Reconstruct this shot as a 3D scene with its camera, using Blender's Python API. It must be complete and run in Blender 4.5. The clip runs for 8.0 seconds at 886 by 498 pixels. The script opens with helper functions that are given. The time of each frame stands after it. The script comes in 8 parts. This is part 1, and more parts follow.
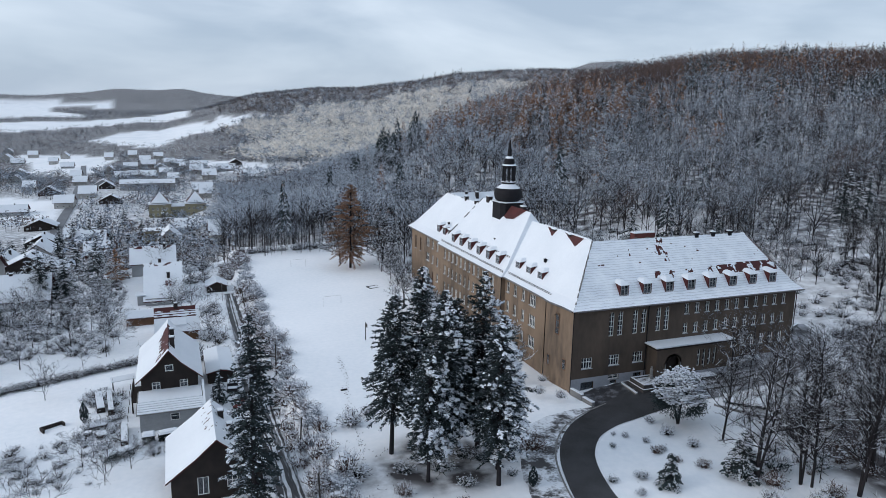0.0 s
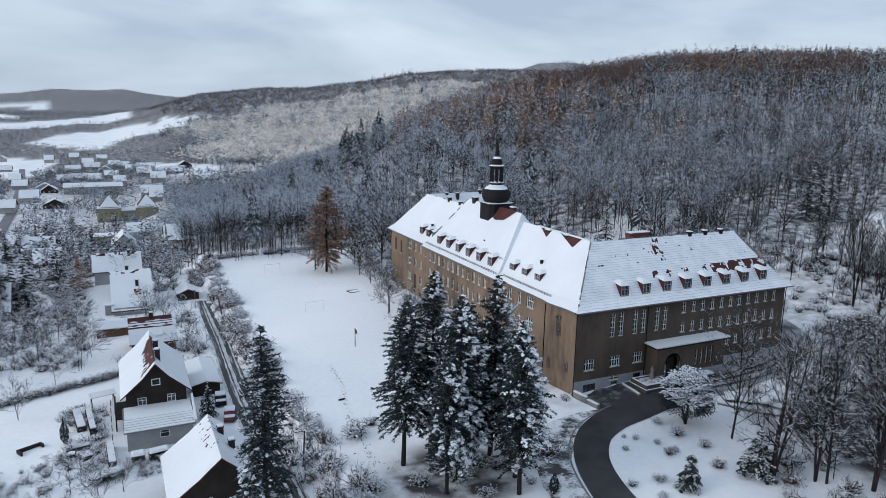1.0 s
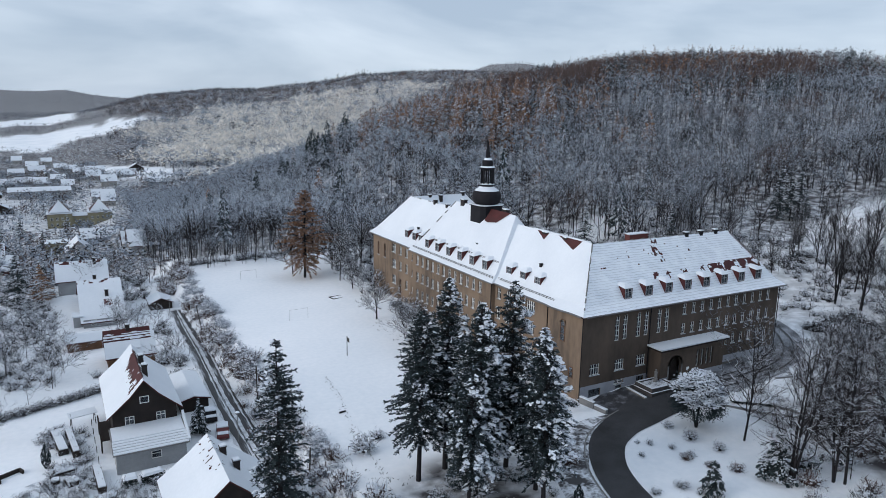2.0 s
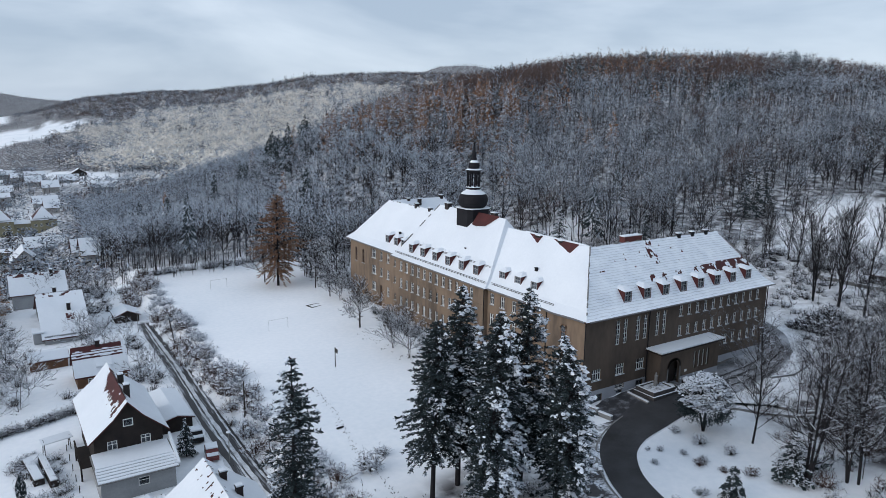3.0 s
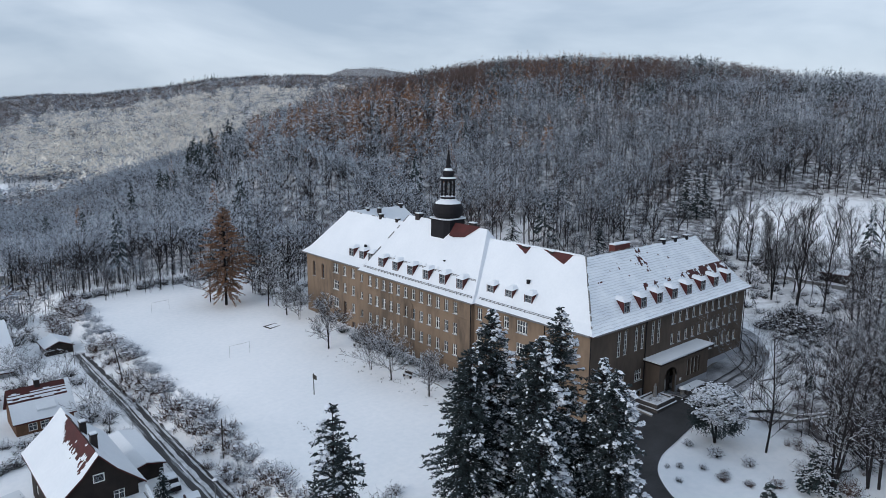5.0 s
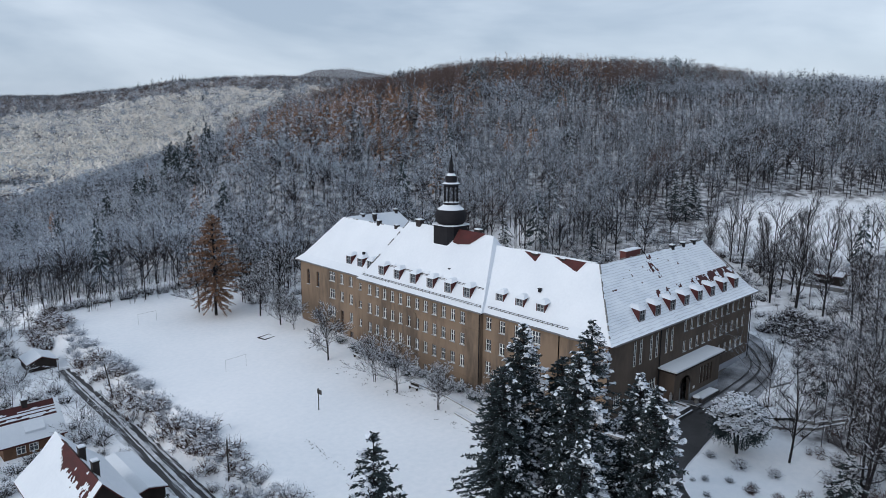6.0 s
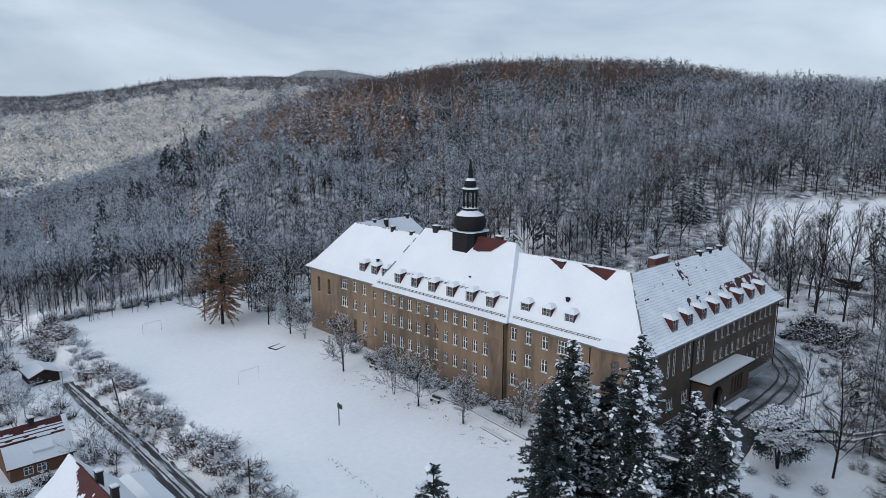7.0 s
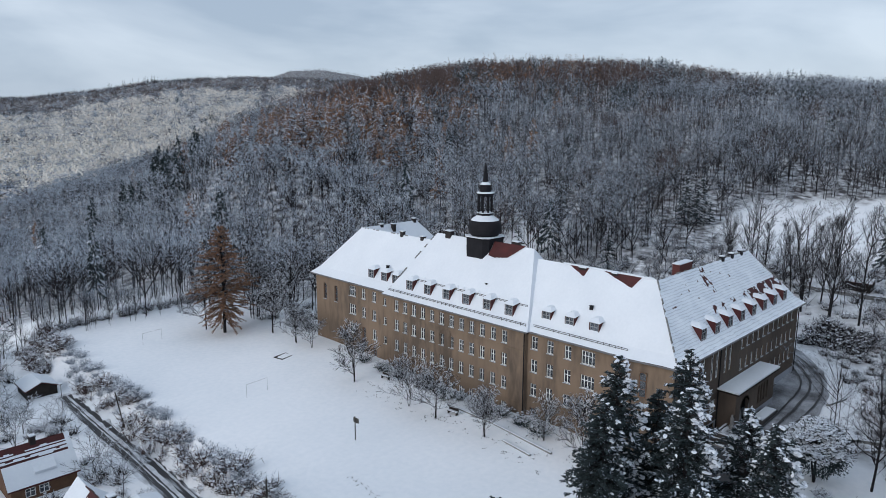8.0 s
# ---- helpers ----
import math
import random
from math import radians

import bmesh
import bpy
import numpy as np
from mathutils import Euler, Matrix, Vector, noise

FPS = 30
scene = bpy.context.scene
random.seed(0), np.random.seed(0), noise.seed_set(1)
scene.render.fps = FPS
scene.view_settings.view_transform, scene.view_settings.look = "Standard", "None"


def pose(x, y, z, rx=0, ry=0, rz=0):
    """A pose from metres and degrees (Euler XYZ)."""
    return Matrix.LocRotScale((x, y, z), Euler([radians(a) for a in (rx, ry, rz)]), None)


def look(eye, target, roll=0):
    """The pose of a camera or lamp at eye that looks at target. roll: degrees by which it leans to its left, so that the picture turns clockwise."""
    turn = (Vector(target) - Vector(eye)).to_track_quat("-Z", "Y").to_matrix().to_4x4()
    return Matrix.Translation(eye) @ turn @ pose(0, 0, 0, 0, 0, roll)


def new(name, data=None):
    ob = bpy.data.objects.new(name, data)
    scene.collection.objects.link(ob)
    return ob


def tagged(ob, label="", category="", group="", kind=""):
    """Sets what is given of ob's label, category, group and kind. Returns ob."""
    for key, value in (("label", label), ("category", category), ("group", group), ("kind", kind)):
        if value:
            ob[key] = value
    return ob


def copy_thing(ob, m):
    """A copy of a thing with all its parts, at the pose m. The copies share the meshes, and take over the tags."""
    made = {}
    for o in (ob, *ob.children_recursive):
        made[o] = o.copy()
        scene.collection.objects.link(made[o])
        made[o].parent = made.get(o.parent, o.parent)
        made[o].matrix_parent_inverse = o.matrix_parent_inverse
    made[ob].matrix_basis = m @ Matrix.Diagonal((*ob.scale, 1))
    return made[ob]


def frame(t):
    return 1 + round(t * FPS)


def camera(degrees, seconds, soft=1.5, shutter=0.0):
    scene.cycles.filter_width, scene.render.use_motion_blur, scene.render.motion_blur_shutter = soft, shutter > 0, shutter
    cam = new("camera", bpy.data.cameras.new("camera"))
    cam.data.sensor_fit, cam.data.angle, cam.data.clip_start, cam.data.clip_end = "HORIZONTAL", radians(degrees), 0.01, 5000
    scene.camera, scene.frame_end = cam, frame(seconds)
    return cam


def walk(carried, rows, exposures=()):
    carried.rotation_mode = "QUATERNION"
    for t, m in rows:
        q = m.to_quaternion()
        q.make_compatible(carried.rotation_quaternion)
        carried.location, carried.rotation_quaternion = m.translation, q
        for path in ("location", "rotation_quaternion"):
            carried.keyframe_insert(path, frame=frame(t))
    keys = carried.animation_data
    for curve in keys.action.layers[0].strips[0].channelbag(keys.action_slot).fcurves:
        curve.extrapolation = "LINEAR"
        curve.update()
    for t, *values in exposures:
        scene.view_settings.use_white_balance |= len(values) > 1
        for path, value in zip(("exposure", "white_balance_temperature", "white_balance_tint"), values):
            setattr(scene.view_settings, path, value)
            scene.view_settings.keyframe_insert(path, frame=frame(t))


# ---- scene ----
cam = camera(64.7, 8.0, soft=0.85)
METRES, EYE, TILT, LEAN, TURN = 56.0, 44.3, -11.7, -1.1, -21.1
ROWS = [
    (0.0, 0.0, 0.0, 0.0, -0.0, 0.0, 0.0),
    (0.5, -0.0629, 0.0226, 0.0032, -1.97, 0.01, 0.43),
    (1.0, -0.131, 0.0516, 0.0077, -4.08, 0.01, 0.88),
    (1.5, -0.1904, 0.0835, 0.0141, -5.87, -0.01, 1.26),
    (3.0, -0.3585, 0.2038, 0.0354, -11.87, -0.0, 2.69),
    (3.5, -0.4042, 0.2427, 0.0445, -13.72, -0.04, 3.13),
    (4.0, -0.4514, 0.2865, 0.0558, -15.69, -0.09, 3.59),
    (4.5, -0.4918, 0.3266, 0.067, -17.41, -0.16, 4.0),
    (5.0, -0.5335, 0.3721, 0.0807, -19.31, -0.25, 4.45),
    (6.5, -0.6338, 0.5071, 0.1224, -22.16, -0.39, 5.14),
    (7.0, -0.6623, 0.5548, 0.1364, -22.54, -0.41, 5.26),
    (7.5, -0.6865, 0.5982, 0.1481, -23.0, -0.45, 5.39),
    (8.0, -0.7113, 0.6448, 0.1606, -23.66, -0.49, 5.55),
]
walk(cam, [(t, pose(-54.5, -85.7, EYE, TILT, LEAN, TURN) @ pose(METRES * x, METRES * y, METRES * z, 90 + pitch, roll, yaw)) for t, x, y, z, yaw, pitch, roll in ROWS],
     [(0.0, 0.13, 6250, 10), (4.0, 0.09, 6250, 10), (8.0, 0.0, 6250, 10)])

# ---- daylight ----
world = bpy.data.worlds.new("winter_sky")
scene.world = world
world.use_nodes = True
wn, wl = world.node_tree.nodes, world.node_tree.links
wn.clear()
SUN_EL, SUN_AZ = radians(21), radians(277)
sky = wn.new("ShaderNodeTexSky")
sky.sky_type, sky.sun_disc, sky.sun_elevation, sky.sun_rotation = "NISHITA", False, SUN_EL, SUN_AZ
wtc = wn.new("ShaderNodeTexCoord")
wmap = wn.new("ShaderNodeMapping")
wmap.inputs["Scale"].default_value = (1.0, 1.0, 3.4)
wl.new(wtc.outputs["Generated"], wmap.inputs["Vector"])
cloud = wn.new("ShaderNodeTexNoise")
cloud.inputs["Scale"].default_value, cloud.inputs["Detail"].default_value = 2.4, 5.0
cloud.inputs["Roughness"].default_value, cloud.inputs["Distortion"].default_value = 0.5, 0.35
wl.new(wmap.outputs["Vector"], cloud.inputs["Vector"])
cramp = wn.new("ShaderNodeValToRGB")
cramp.color_ramp.elements[0].position, cramp.color_ramp.elements[0].color = 0.36, (0.50, 0.605, 0.74, 1)
cramp.color_ramp.elements[1].position, cramp.color_ramp.elements[1].color = 0.62, (0.808, 0.905, 1.018, 1)
wl.new(cloud.outputs["Fac"], cramp.inputs["Fac"])
bg_sky, bg_cloud, wmix, wout = (wn.new("ShaderNodeBackground"), wn.new("ShaderNodeBackground"),
                                wn.new("ShaderNodeMixShader"), wn.new("ShaderNodeOutputWorld"))
bg_sky.inputs["Strength"].default_value = 0.1
bg_cloud.inputs["Strength"].default_value = 0.86
wmix.inputs["Fac"].default_value = 0.88
wl.new(sky.outputs["Color"], bg_sky.inputs["Color"])
wl.new(cramp.outputs["Color"], bg_cloud.inputs["Color"])
wl.new(bg_sky.outputs[0], wmix.inputs[1])
wl.new(bg_cloud.outputs[0], wmix.inputs[2])
wl.new(wmix.outputs[0], wout.inputs[0])

sun_data = bpy.data.lights.new("sun", "SUN")
sun_data.energy, sun_data.angle, sun_data.color = 1.5, radians(40), (1.0, 0.93, 0.85)
sun = new("sun", sun_data)
sun.matrix_world = look((math.sin(SUN_AZ) * math.cos(SUN_EL) * 300, math.cos(SUN_AZ) * math.cos(SUN_EL) * 300, math.sin(SUN_EL) * 300), (0, 0, 0))

# ---- materials ----


def mat(name, base, other=None, scale=0.6, fine=9.0, rough=0.85, bump=0.25, bump_scale=8.0, metal=0.0, spec=0.3, island=0.0, obrand=0.0, stretch=1.0):
    """A surface with variation at two scales between two colours, and fine relief."""
    m = bpy.data.materials.new(name)
    m.use_nodes = True
    n, l = m.node_tree.nodes, m.node_tree.links
    b = n["Principled BSDF"]
    b.inputs["Roughness"].default_value, b.inputs["Metallic"].default_value = rough, metal
    b.inputs["Specular IOR Level"].default_value = spec
    other = other or tuple(c * 0.75 for c in base)
    tc = n.new("ShaderNodeTexCoord")
    n1, n2 = n.new("ShaderNodeTexNoise"), n.new("ShaderNodeTexNoise")
    n1.inputs["Scale"].default_value, n1.inputs["Detail"].default_value = scale, 4
    n2.inputs["Scale"].default_value, n2.inputs["Detail"].default_value = fine, 3
    mp = n.new("ShaderNodeMapping")
    mp.inputs["Scale"].default_value = (1, 1, stretch)
    l.new(tc.outputs["Object"], mp.inputs["Vector"])
    l.new(mp.outputs["Vector"], n1.inputs["Vector"])
    l.new(mp.outputs["Vector"], n2.inputs["Vector"])
    add = n.new("ShaderNodeMath")
    add.operation = "MULTIPLY_ADD"
    add.inputs[1].default_value = 0.45
    l.new(n2.outputs["Fac"], add.inputs[0])
    l.new(n1.outputs["Fac"], add.inputs[2])
    fac = add.outputs[0]
    if island or obrand:
        extra = n.new("ShaderNodeNewGeometry" if island else "ShaderNodeObjectInfo")
        a2 = n.new("ShaderNodeMath")
        a2.operation = "MULTIPLY_ADD"
        a2.inputs[1].default_value = island or obrand
        l.new(extra.outputs["Random Per Island" if island else "Random"], a2.inputs[0])
        l.new(fac, a2.inputs[2])
        fac = a2.outputs[0]
    ramp = n.new("ShaderNodeMapRange")
    ramp.inputs["From Min"].default_value, ramp.inputs["From Max"].default_value = 0.5, 1.0 + 0.5 * (island + obrand)
    l.new(fac, ramp.inputs["Value"])
    mix = n.new("ShaderNodeMix")
    mix.data_type = "RGBA"
    mix.inputs["A"].default_value, mix.inputs["B"].default_value = (*base, 1), (*other, 1)
    l.new(ramp.outputs["Result"], mix.inputs["Factor"])
    l.new(mix.outputs["Result"], b.inputs["Base Color"])
    if bump:
        n3, bp = n.new("ShaderNodeTexNoise"), n.new("ShaderNodeBump")
        n3.inputs["Scale"].default_value, n3.inputs["Detail"].default_value = bump_scale, 5
        bp.inputs["Strength"].default_value, bp.inputs["Distance"].default_value = bump, 0.05
        l.new(tc.outputs["Object"], n3.inputs["Vector"])
        l.new(n3.outputs["Fac"], bp.inputs["Height"])
        l.new(bp.outputs["Normal"], b.inputs["Normal"])
    return m


def patchy(m, lo, hi):
    """Sharper patches between the material's two colours."""
    q = m.node_tree.nodes["Map Range"]
    q.inputs["From Min"].default_value, q.inputs["From Max"].default_value = lo, hi
    return m


SNOW = mat("snow", (0.715, 0.75, 0.80), (0.64, 0.68, 0.735), 0.15, 2.5, rough=0.7, bump=0.35, bump_scale=1.5, spec=0.25)
GROUND_SNOW = mat("ground_snow", (0.88, 0.89, 0.92), (0.72, 0.76, 0.81), 0.03, 1.2, rough=0.75, bump=0.5, bump_scale=0.9, spec=0.2)
TWIG_SNOW = mat("twig_snow", (0.70, 0.74, 0.80), (0.50, 0.53, 0.59), 0.2, 3.0, bump=0.0, island=0.3)
BARK = mat("grey_bark", (0.036, 0.033, 0.036), (0.017, 0.016, 0.018), 1.5, 14.0, bump=0.0, island=0.3, spec=0.08)
BROWN = mat("brown_twigs", (0.10, 0.06, 0.052), (0.055, 0.04, 0.038), 0.4, 6.0, bump=0.0, island=0.4)
# pale warm frost: sunlight on the far slope is put into this colour
SUNLIT_FROST = mat("twigs_painted_sunlit", (0.92, 0.87, 0.79), (0.72, 0.67, 0.61), 0.05, 0.6, bump=0.0, island=0.3)
SNOW_PAD = mat("bough_snow", (0.80, 0.84, 0.90), (0.62, 0.66, 0.73), 0.3, 3.0, bump=0.0)
DUSTED = mat("snow_dusted_twigs", (0.25, 0.29, 0.345), (0.14, 0.165, 0.2), 0.06, 1.5, bump=0.0, island=0.3)
FROST = mat("frosted_twigs", (0.50, 0.565, 0.655), (0.31, 0.355, 0.42), 0.06, 1.5, bump=0.0, island=0.4)
RUST = mat("frosted_brown_twigs", (0.15, 0.12, 0.115), (0.085, 0.06, 0.055), 0.3, 4.0, bump=0.0, island=0.4)
NEEDLE = mat("dark_needles", (0.020, 0.031, 0.034), (0.046, 0.060, 0.064), 0.8, 6.0, bump=0.0, island=0.4, spec=0.06)
LARCH = mat("larch_needles", (0.36, 0.19, 0.105), (0.21, 0.12, 0.075), 0.8, 6.0, bump=0.0, island=0.4)
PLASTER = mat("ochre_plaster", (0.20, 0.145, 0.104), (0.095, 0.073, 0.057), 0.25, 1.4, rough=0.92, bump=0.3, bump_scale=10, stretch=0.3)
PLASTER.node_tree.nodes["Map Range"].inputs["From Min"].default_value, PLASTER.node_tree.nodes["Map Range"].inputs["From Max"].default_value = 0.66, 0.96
# a darker brown plaster for the south wing and porch
DARK_PLASTER = mat("darker_brown_plaster", (0.115, 0.087, 0.068), (0.058, 0.046, 0.039), 0.25, 1.6, rough=0.92, bump=0.3, bump_scale=10, stretch=0.4)
GREY_PLINTH = mat("grey_plinth_paint", (0.36, 0.38, 0.42), (0.28, 0.29, 0.32), 0.3, 3.0)
TILE = mat("red_roof_tiles", (0.08, 0.019, 0.019), (0.045, 0.015, 0.015), 0.8, 12.0, rough=0.7, bump=0.5, bump_scale=6)
COPPER = mat("dark_sheet_metal", (0.013, 0.013, 0.016), (0.02, 0.019, 0.022), 0.8, 8.0, rough=0.7, bump=0.15, metal=0.0, spec=0.12)
WHITE = mat("white_paint", (0.82, 0.82, 0.80), (0.72, 0.72, 0.71), 1.0, 12.0, rough=0.5, bump=0.0)
# the darkness behind window panes is put into this near-black colour
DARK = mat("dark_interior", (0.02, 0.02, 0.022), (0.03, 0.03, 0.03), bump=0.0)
WOOD = mat("black_stained_timber", (0.016, 0.012, 0.012), (0.032, 0.025, 0.021), 0.8, 10.0, bump=0.3)
BROWN_WOOD = mat("brown_timber", (0.16, 0.085, 0.05), (0.09, 0.05, 0.03), 0.8, 10.0, bump=0.3)
PALE_RENDER = mat("pale_render", (0.42, 0.41, 0.39), (0.32, 0.31, 0.30), 0.4, 4.0)
GREY_RENDER = mat("grey_render", (0.34, 0.35, 0.36), (0.25, 0.26, 0.27), 0.4, 4.0)
YELLOW = mat("yellow_render", (0.27, 0.245, 0.16), (0.19, 0.175, 0.12), 0.2, 3.0)
BRICK = mat("red_brick", (0.12, 0.035, 0.03), (0.07, 0.028, 0.026), 0.8, 9.0)
ASPHALT = mat("wet_asphalt", (0.018, 0.018, 0.020), (0.055, 0.056, 0.062), 0.3, 6.0, rough=0.55, bump=0.3)
BASALT = mat("dark_wet_stone", (0.075, 0.07, 0.07), (0.04, 0.038, 0.04), 0.8, 6.0)
STONE = mat("grey_stone", (0.22, 0.22, 0.22), (0.14, 0.14, 0.14), 0.8, 6.0)
SOOT = mat("sooty_brick", (0.035, 0.027, 0.027), (0.02, 0.018, 0.018), 1.0, 8.0)
GUTTER = mat("grey_zinc_gutter", (0.16, 0.16, 0.17), (0.09, 0.088, 0.09), 0.8, 5.0, rough=0.5)
POLE = mat("weathered_pole", (0.07, 0.065, 0.06), (0.04, 0.038, 0.035), 2.0, 9.0, bump=0.0)

GLASS = bpy.data.materials.new("window_glass")
GLASS.use_nodes = True
gb = GLASS.node_tree.nodes["Principled BSDF"]
gb.inputs["Base Color"].default_value, gb.inputs["Roughness"].default_value = (0.22, 0.25, 0.29, 1), 0.05
gb.inputs["Transmission Weight"].default_value, gb.inputs["IOR"].default_value = 0.85, 1.5

# ---- mesh helpers ----


class Shape:
    """Collects the vertices and faces of one mesh."""

    def __init__(self):
        self.v, self.f, self.m = [], [], []

    def poly(self, pts, mi=0):
        k = len(self.v)
        self.v += [tuple(p) for p in pts]
        self.f.append(tuple(range(k, k + len(pts))))
        self.m.append(mi)
        return self

    def box(self, x0, y0, z0, x1, y1, z1, mi=0):
        k = len(self.v)
        self.v += [(x0, y0, z0), (x1, y0, z0), (x1, y1, z0), (x0, y1, z0), (x0, y0, z1), (x1, y0, z1), (x1, y1, z1), (x0, y1, z1)]
        for q in ((3, 2, 1, 0), (4, 5, 6, 7), (0, 1, 5, 4), (1, 2, 6, 5), (2, 3, 7, 6), (3, 0, 4, 7)):
            self.f.append(tuple(k + i for i in q))
            self.m.append(mi)
        return self

    def prism(self, pts, z0, z1, mi=0):
        n, k = len(pts), len(self.v)
        self.v += [(p[0], p[1], z0) for p in pts] + [(p[0], p[1], z1) for p in pts]
        self.f += [tuple(k + n - 1 - i for i in range(n)), tuple(k + n + i for i in range(n))]
        self.f += [(k + i, k + (i + 1) % n, k + n + (i + 1) % n, k + n + i) for i in range(n)]
        self.m += [mi] * (n + 2)
        return self

    def slab(self, pts, down, mi=0):
        """A sheet through pts, with the thickness down below it."""
        n, k = len(pts), len(self.v)
        self.v += [tuple(p) for p in pts] + [(p[0], p[1], p[2] - down) for p in pts]
        self.f += [tuple(k + i for i in range(n)), tuple(k + 2 * n - 1 - i for i in range(n))]
        self.f += [(k + i, k + n + i, k + n + (i + 1) % n, k + (i + 1) % n) for i in range(n)]
        self.m += [mi] * (n + 2)
        return self

    def tube(self, p, q, r0, r1, n=8, mi=0):
        p, q = Vector(p), Vector(q)
        d = (q - p).normalized()
        a = d.orthogonal().normalized()
        b = d.cross(a)
        k = len(self.v)
        for c, r in ((p, r0), (q, r1)):
            self.v += [tuple(c + r * (math.cos(2 * math.pi * i / n) * a + math.sin(2 * math.pi * i / n) * b)) for i in range(n)]
        self.f += [(k + i, k + (i + 1) % n, k + n + (i + 1) % n, k + n + i) for i in range(n)]
        self.f += [tuple(k + n - 1 - i for i in range(n)), tuple(k + n + i for i in range(n))]
        self.m += [mi] * (n + 2)
        return self

    def lathe(self, rows, n, x, y, turn=0.0, mi=0):
        """rows of radius, height; n sides."""
        k = len(self.v)
        for r, z in rows:
            self.v += [(x + r * math.cos(turn + 2 * math.pi * i / n), y + r * math.sin(turn + 2 * math.pi * i / n), z) for i in range(n)]
        for j in range(len(rows) - 1):
            self.f += [(k + j * n + i, k + j * n + (i + 1) % n, k + (j + 1) * n + (i + 1) % n, k + (j + 1) * n + i) for i in range(n)]
            self.m += [mi] * n
        self.f += [tuple(k + n - 1 - i for i in range(n)), tuple(k + (len(rows) - 1) * n + i for i in range(n))]
        self.m += [mi] * 2
        return self

    def mesh(self, name, mats):
        me = bpy.data.meshes.new(name)
        me.from_pydata(self.v, [], self.f)
        for m in mats if isinstance(mats, (list, tuple)) else [mats]:
            me.materials.append(m)
        me.polygons.foreach_set("material_index", self.m)
        me.update()
        return me


def part(name, shape, mats, parent=None, label="", at=None):
    ob = new(name, shape if isinstance(shape, bpy.types.Mesh) else shape.mesh(name, mats))
    ob.parent = parent
    if at is not None:
        ob.matrix_basis = at
    if label:
        tagged(ob, label)
    return ob


def thing(name, m, label, category, group="", kind=""):
    ob = new(name)
    ob.matrix_basis = m
    return tagged(ob, label, category, group, kind)


def sstep(a, b, x):
    t = np.clip((x - a) / (b - a), 0, 1)
    return t * t * (3 - 2 * t)


def soup(name, verts, loops, sizes, mi, mats, smooth=False):
    """A mesh from arrays."""
    me = bpy.data.meshes.new(name)
    me.vertices.add(len(verts))
    me.vertices.foreach_set("co", np.asarray(verts, np.float32).ravel())
    me.loops.add(len(loops))
    me.loops.foreach_set("vertex_index", np.asarray(loops, np.int32))
    me.polygons.add(len(sizes))
    starts = np.concatenate([[0], np.cumsum(sizes)[:-1]]).astype(np.int32)
    me.polygons.foreach_set("loop_start", starts)
    for m in mats:
        me.materials.append(m)
    me.polygons.foreach_set("material_index", np.asarray(mi, np.int32))
    if smooth:
        me.polygons.foreach_set("use_smooth", np.ones(len(sizes), bool))
    me.update(calc_edges=True)
    me.validate()
    return me


# ---- land ----


def bump2(x, y, cx, cy, h, s1, s2=None, turn=0.0):
    """A rounded hill of height h; s1 along the bearing turn (degrees from +y to +x), s2 across."""
    s2 = s2 or s1
    a = radians(turn)
    u = (x - cx) * math.sin(a) + (y - cy) * math.cos(a)
    v = (x - cx) * math.cos(a) - (y - cy) * math.sin(a)
    return h * np.exp(-0.5 * ((u / s1) ** 2 + (v / s2) ** 2))


def polar(az, d):
    return -65 + d * math.sin(radians(az)), -65 + d * math.cos(radians(az))


def near_hill(x, y):
    m = np.maximum(sstep(46, 110, x), sstep(108, 170, y) * sstep(0, 60, x))
    return m * (bump2(x, y, 385, 335, 80, 190, 170, 100) + bump2(x, y, 440, 0, 23, 170, 130) + bump2(x, y, 60, 215, 12, 45, 60)
                + bump2(x, y, 200, 330, 13, 70, 110) + bump2(x, y, 430, 290, 6, 70) - bump2(x, y, 400, 155, 7, 60))


# long ridges: heights by bearing, distance, and how gently they fall before and behind
FAR_RIDGES = [([(-30, 20), (0, 14), (3, 40), (6.8, 88), (11, 108), (14.6, 114), (19, 138), (23, 168), (26, 178), (30, 182), (42, 170), (60, 60)], 2500, 640, 500),
              ([(22, 0), (25, 120), (28.4, 222), (30.5, 232), (31.5, 228), (33, 262), (35.3, 272), (38, 250), (42, 160), (50, 60)], 3700, 420, 420),
              ([(-40, 70), (-14, 66), (-9, 62), (-6, 78), (-3.6, 104), (1.4, 104), (4.2, 72), (8, 50), (20, 40)], 4550, 330, 260)]


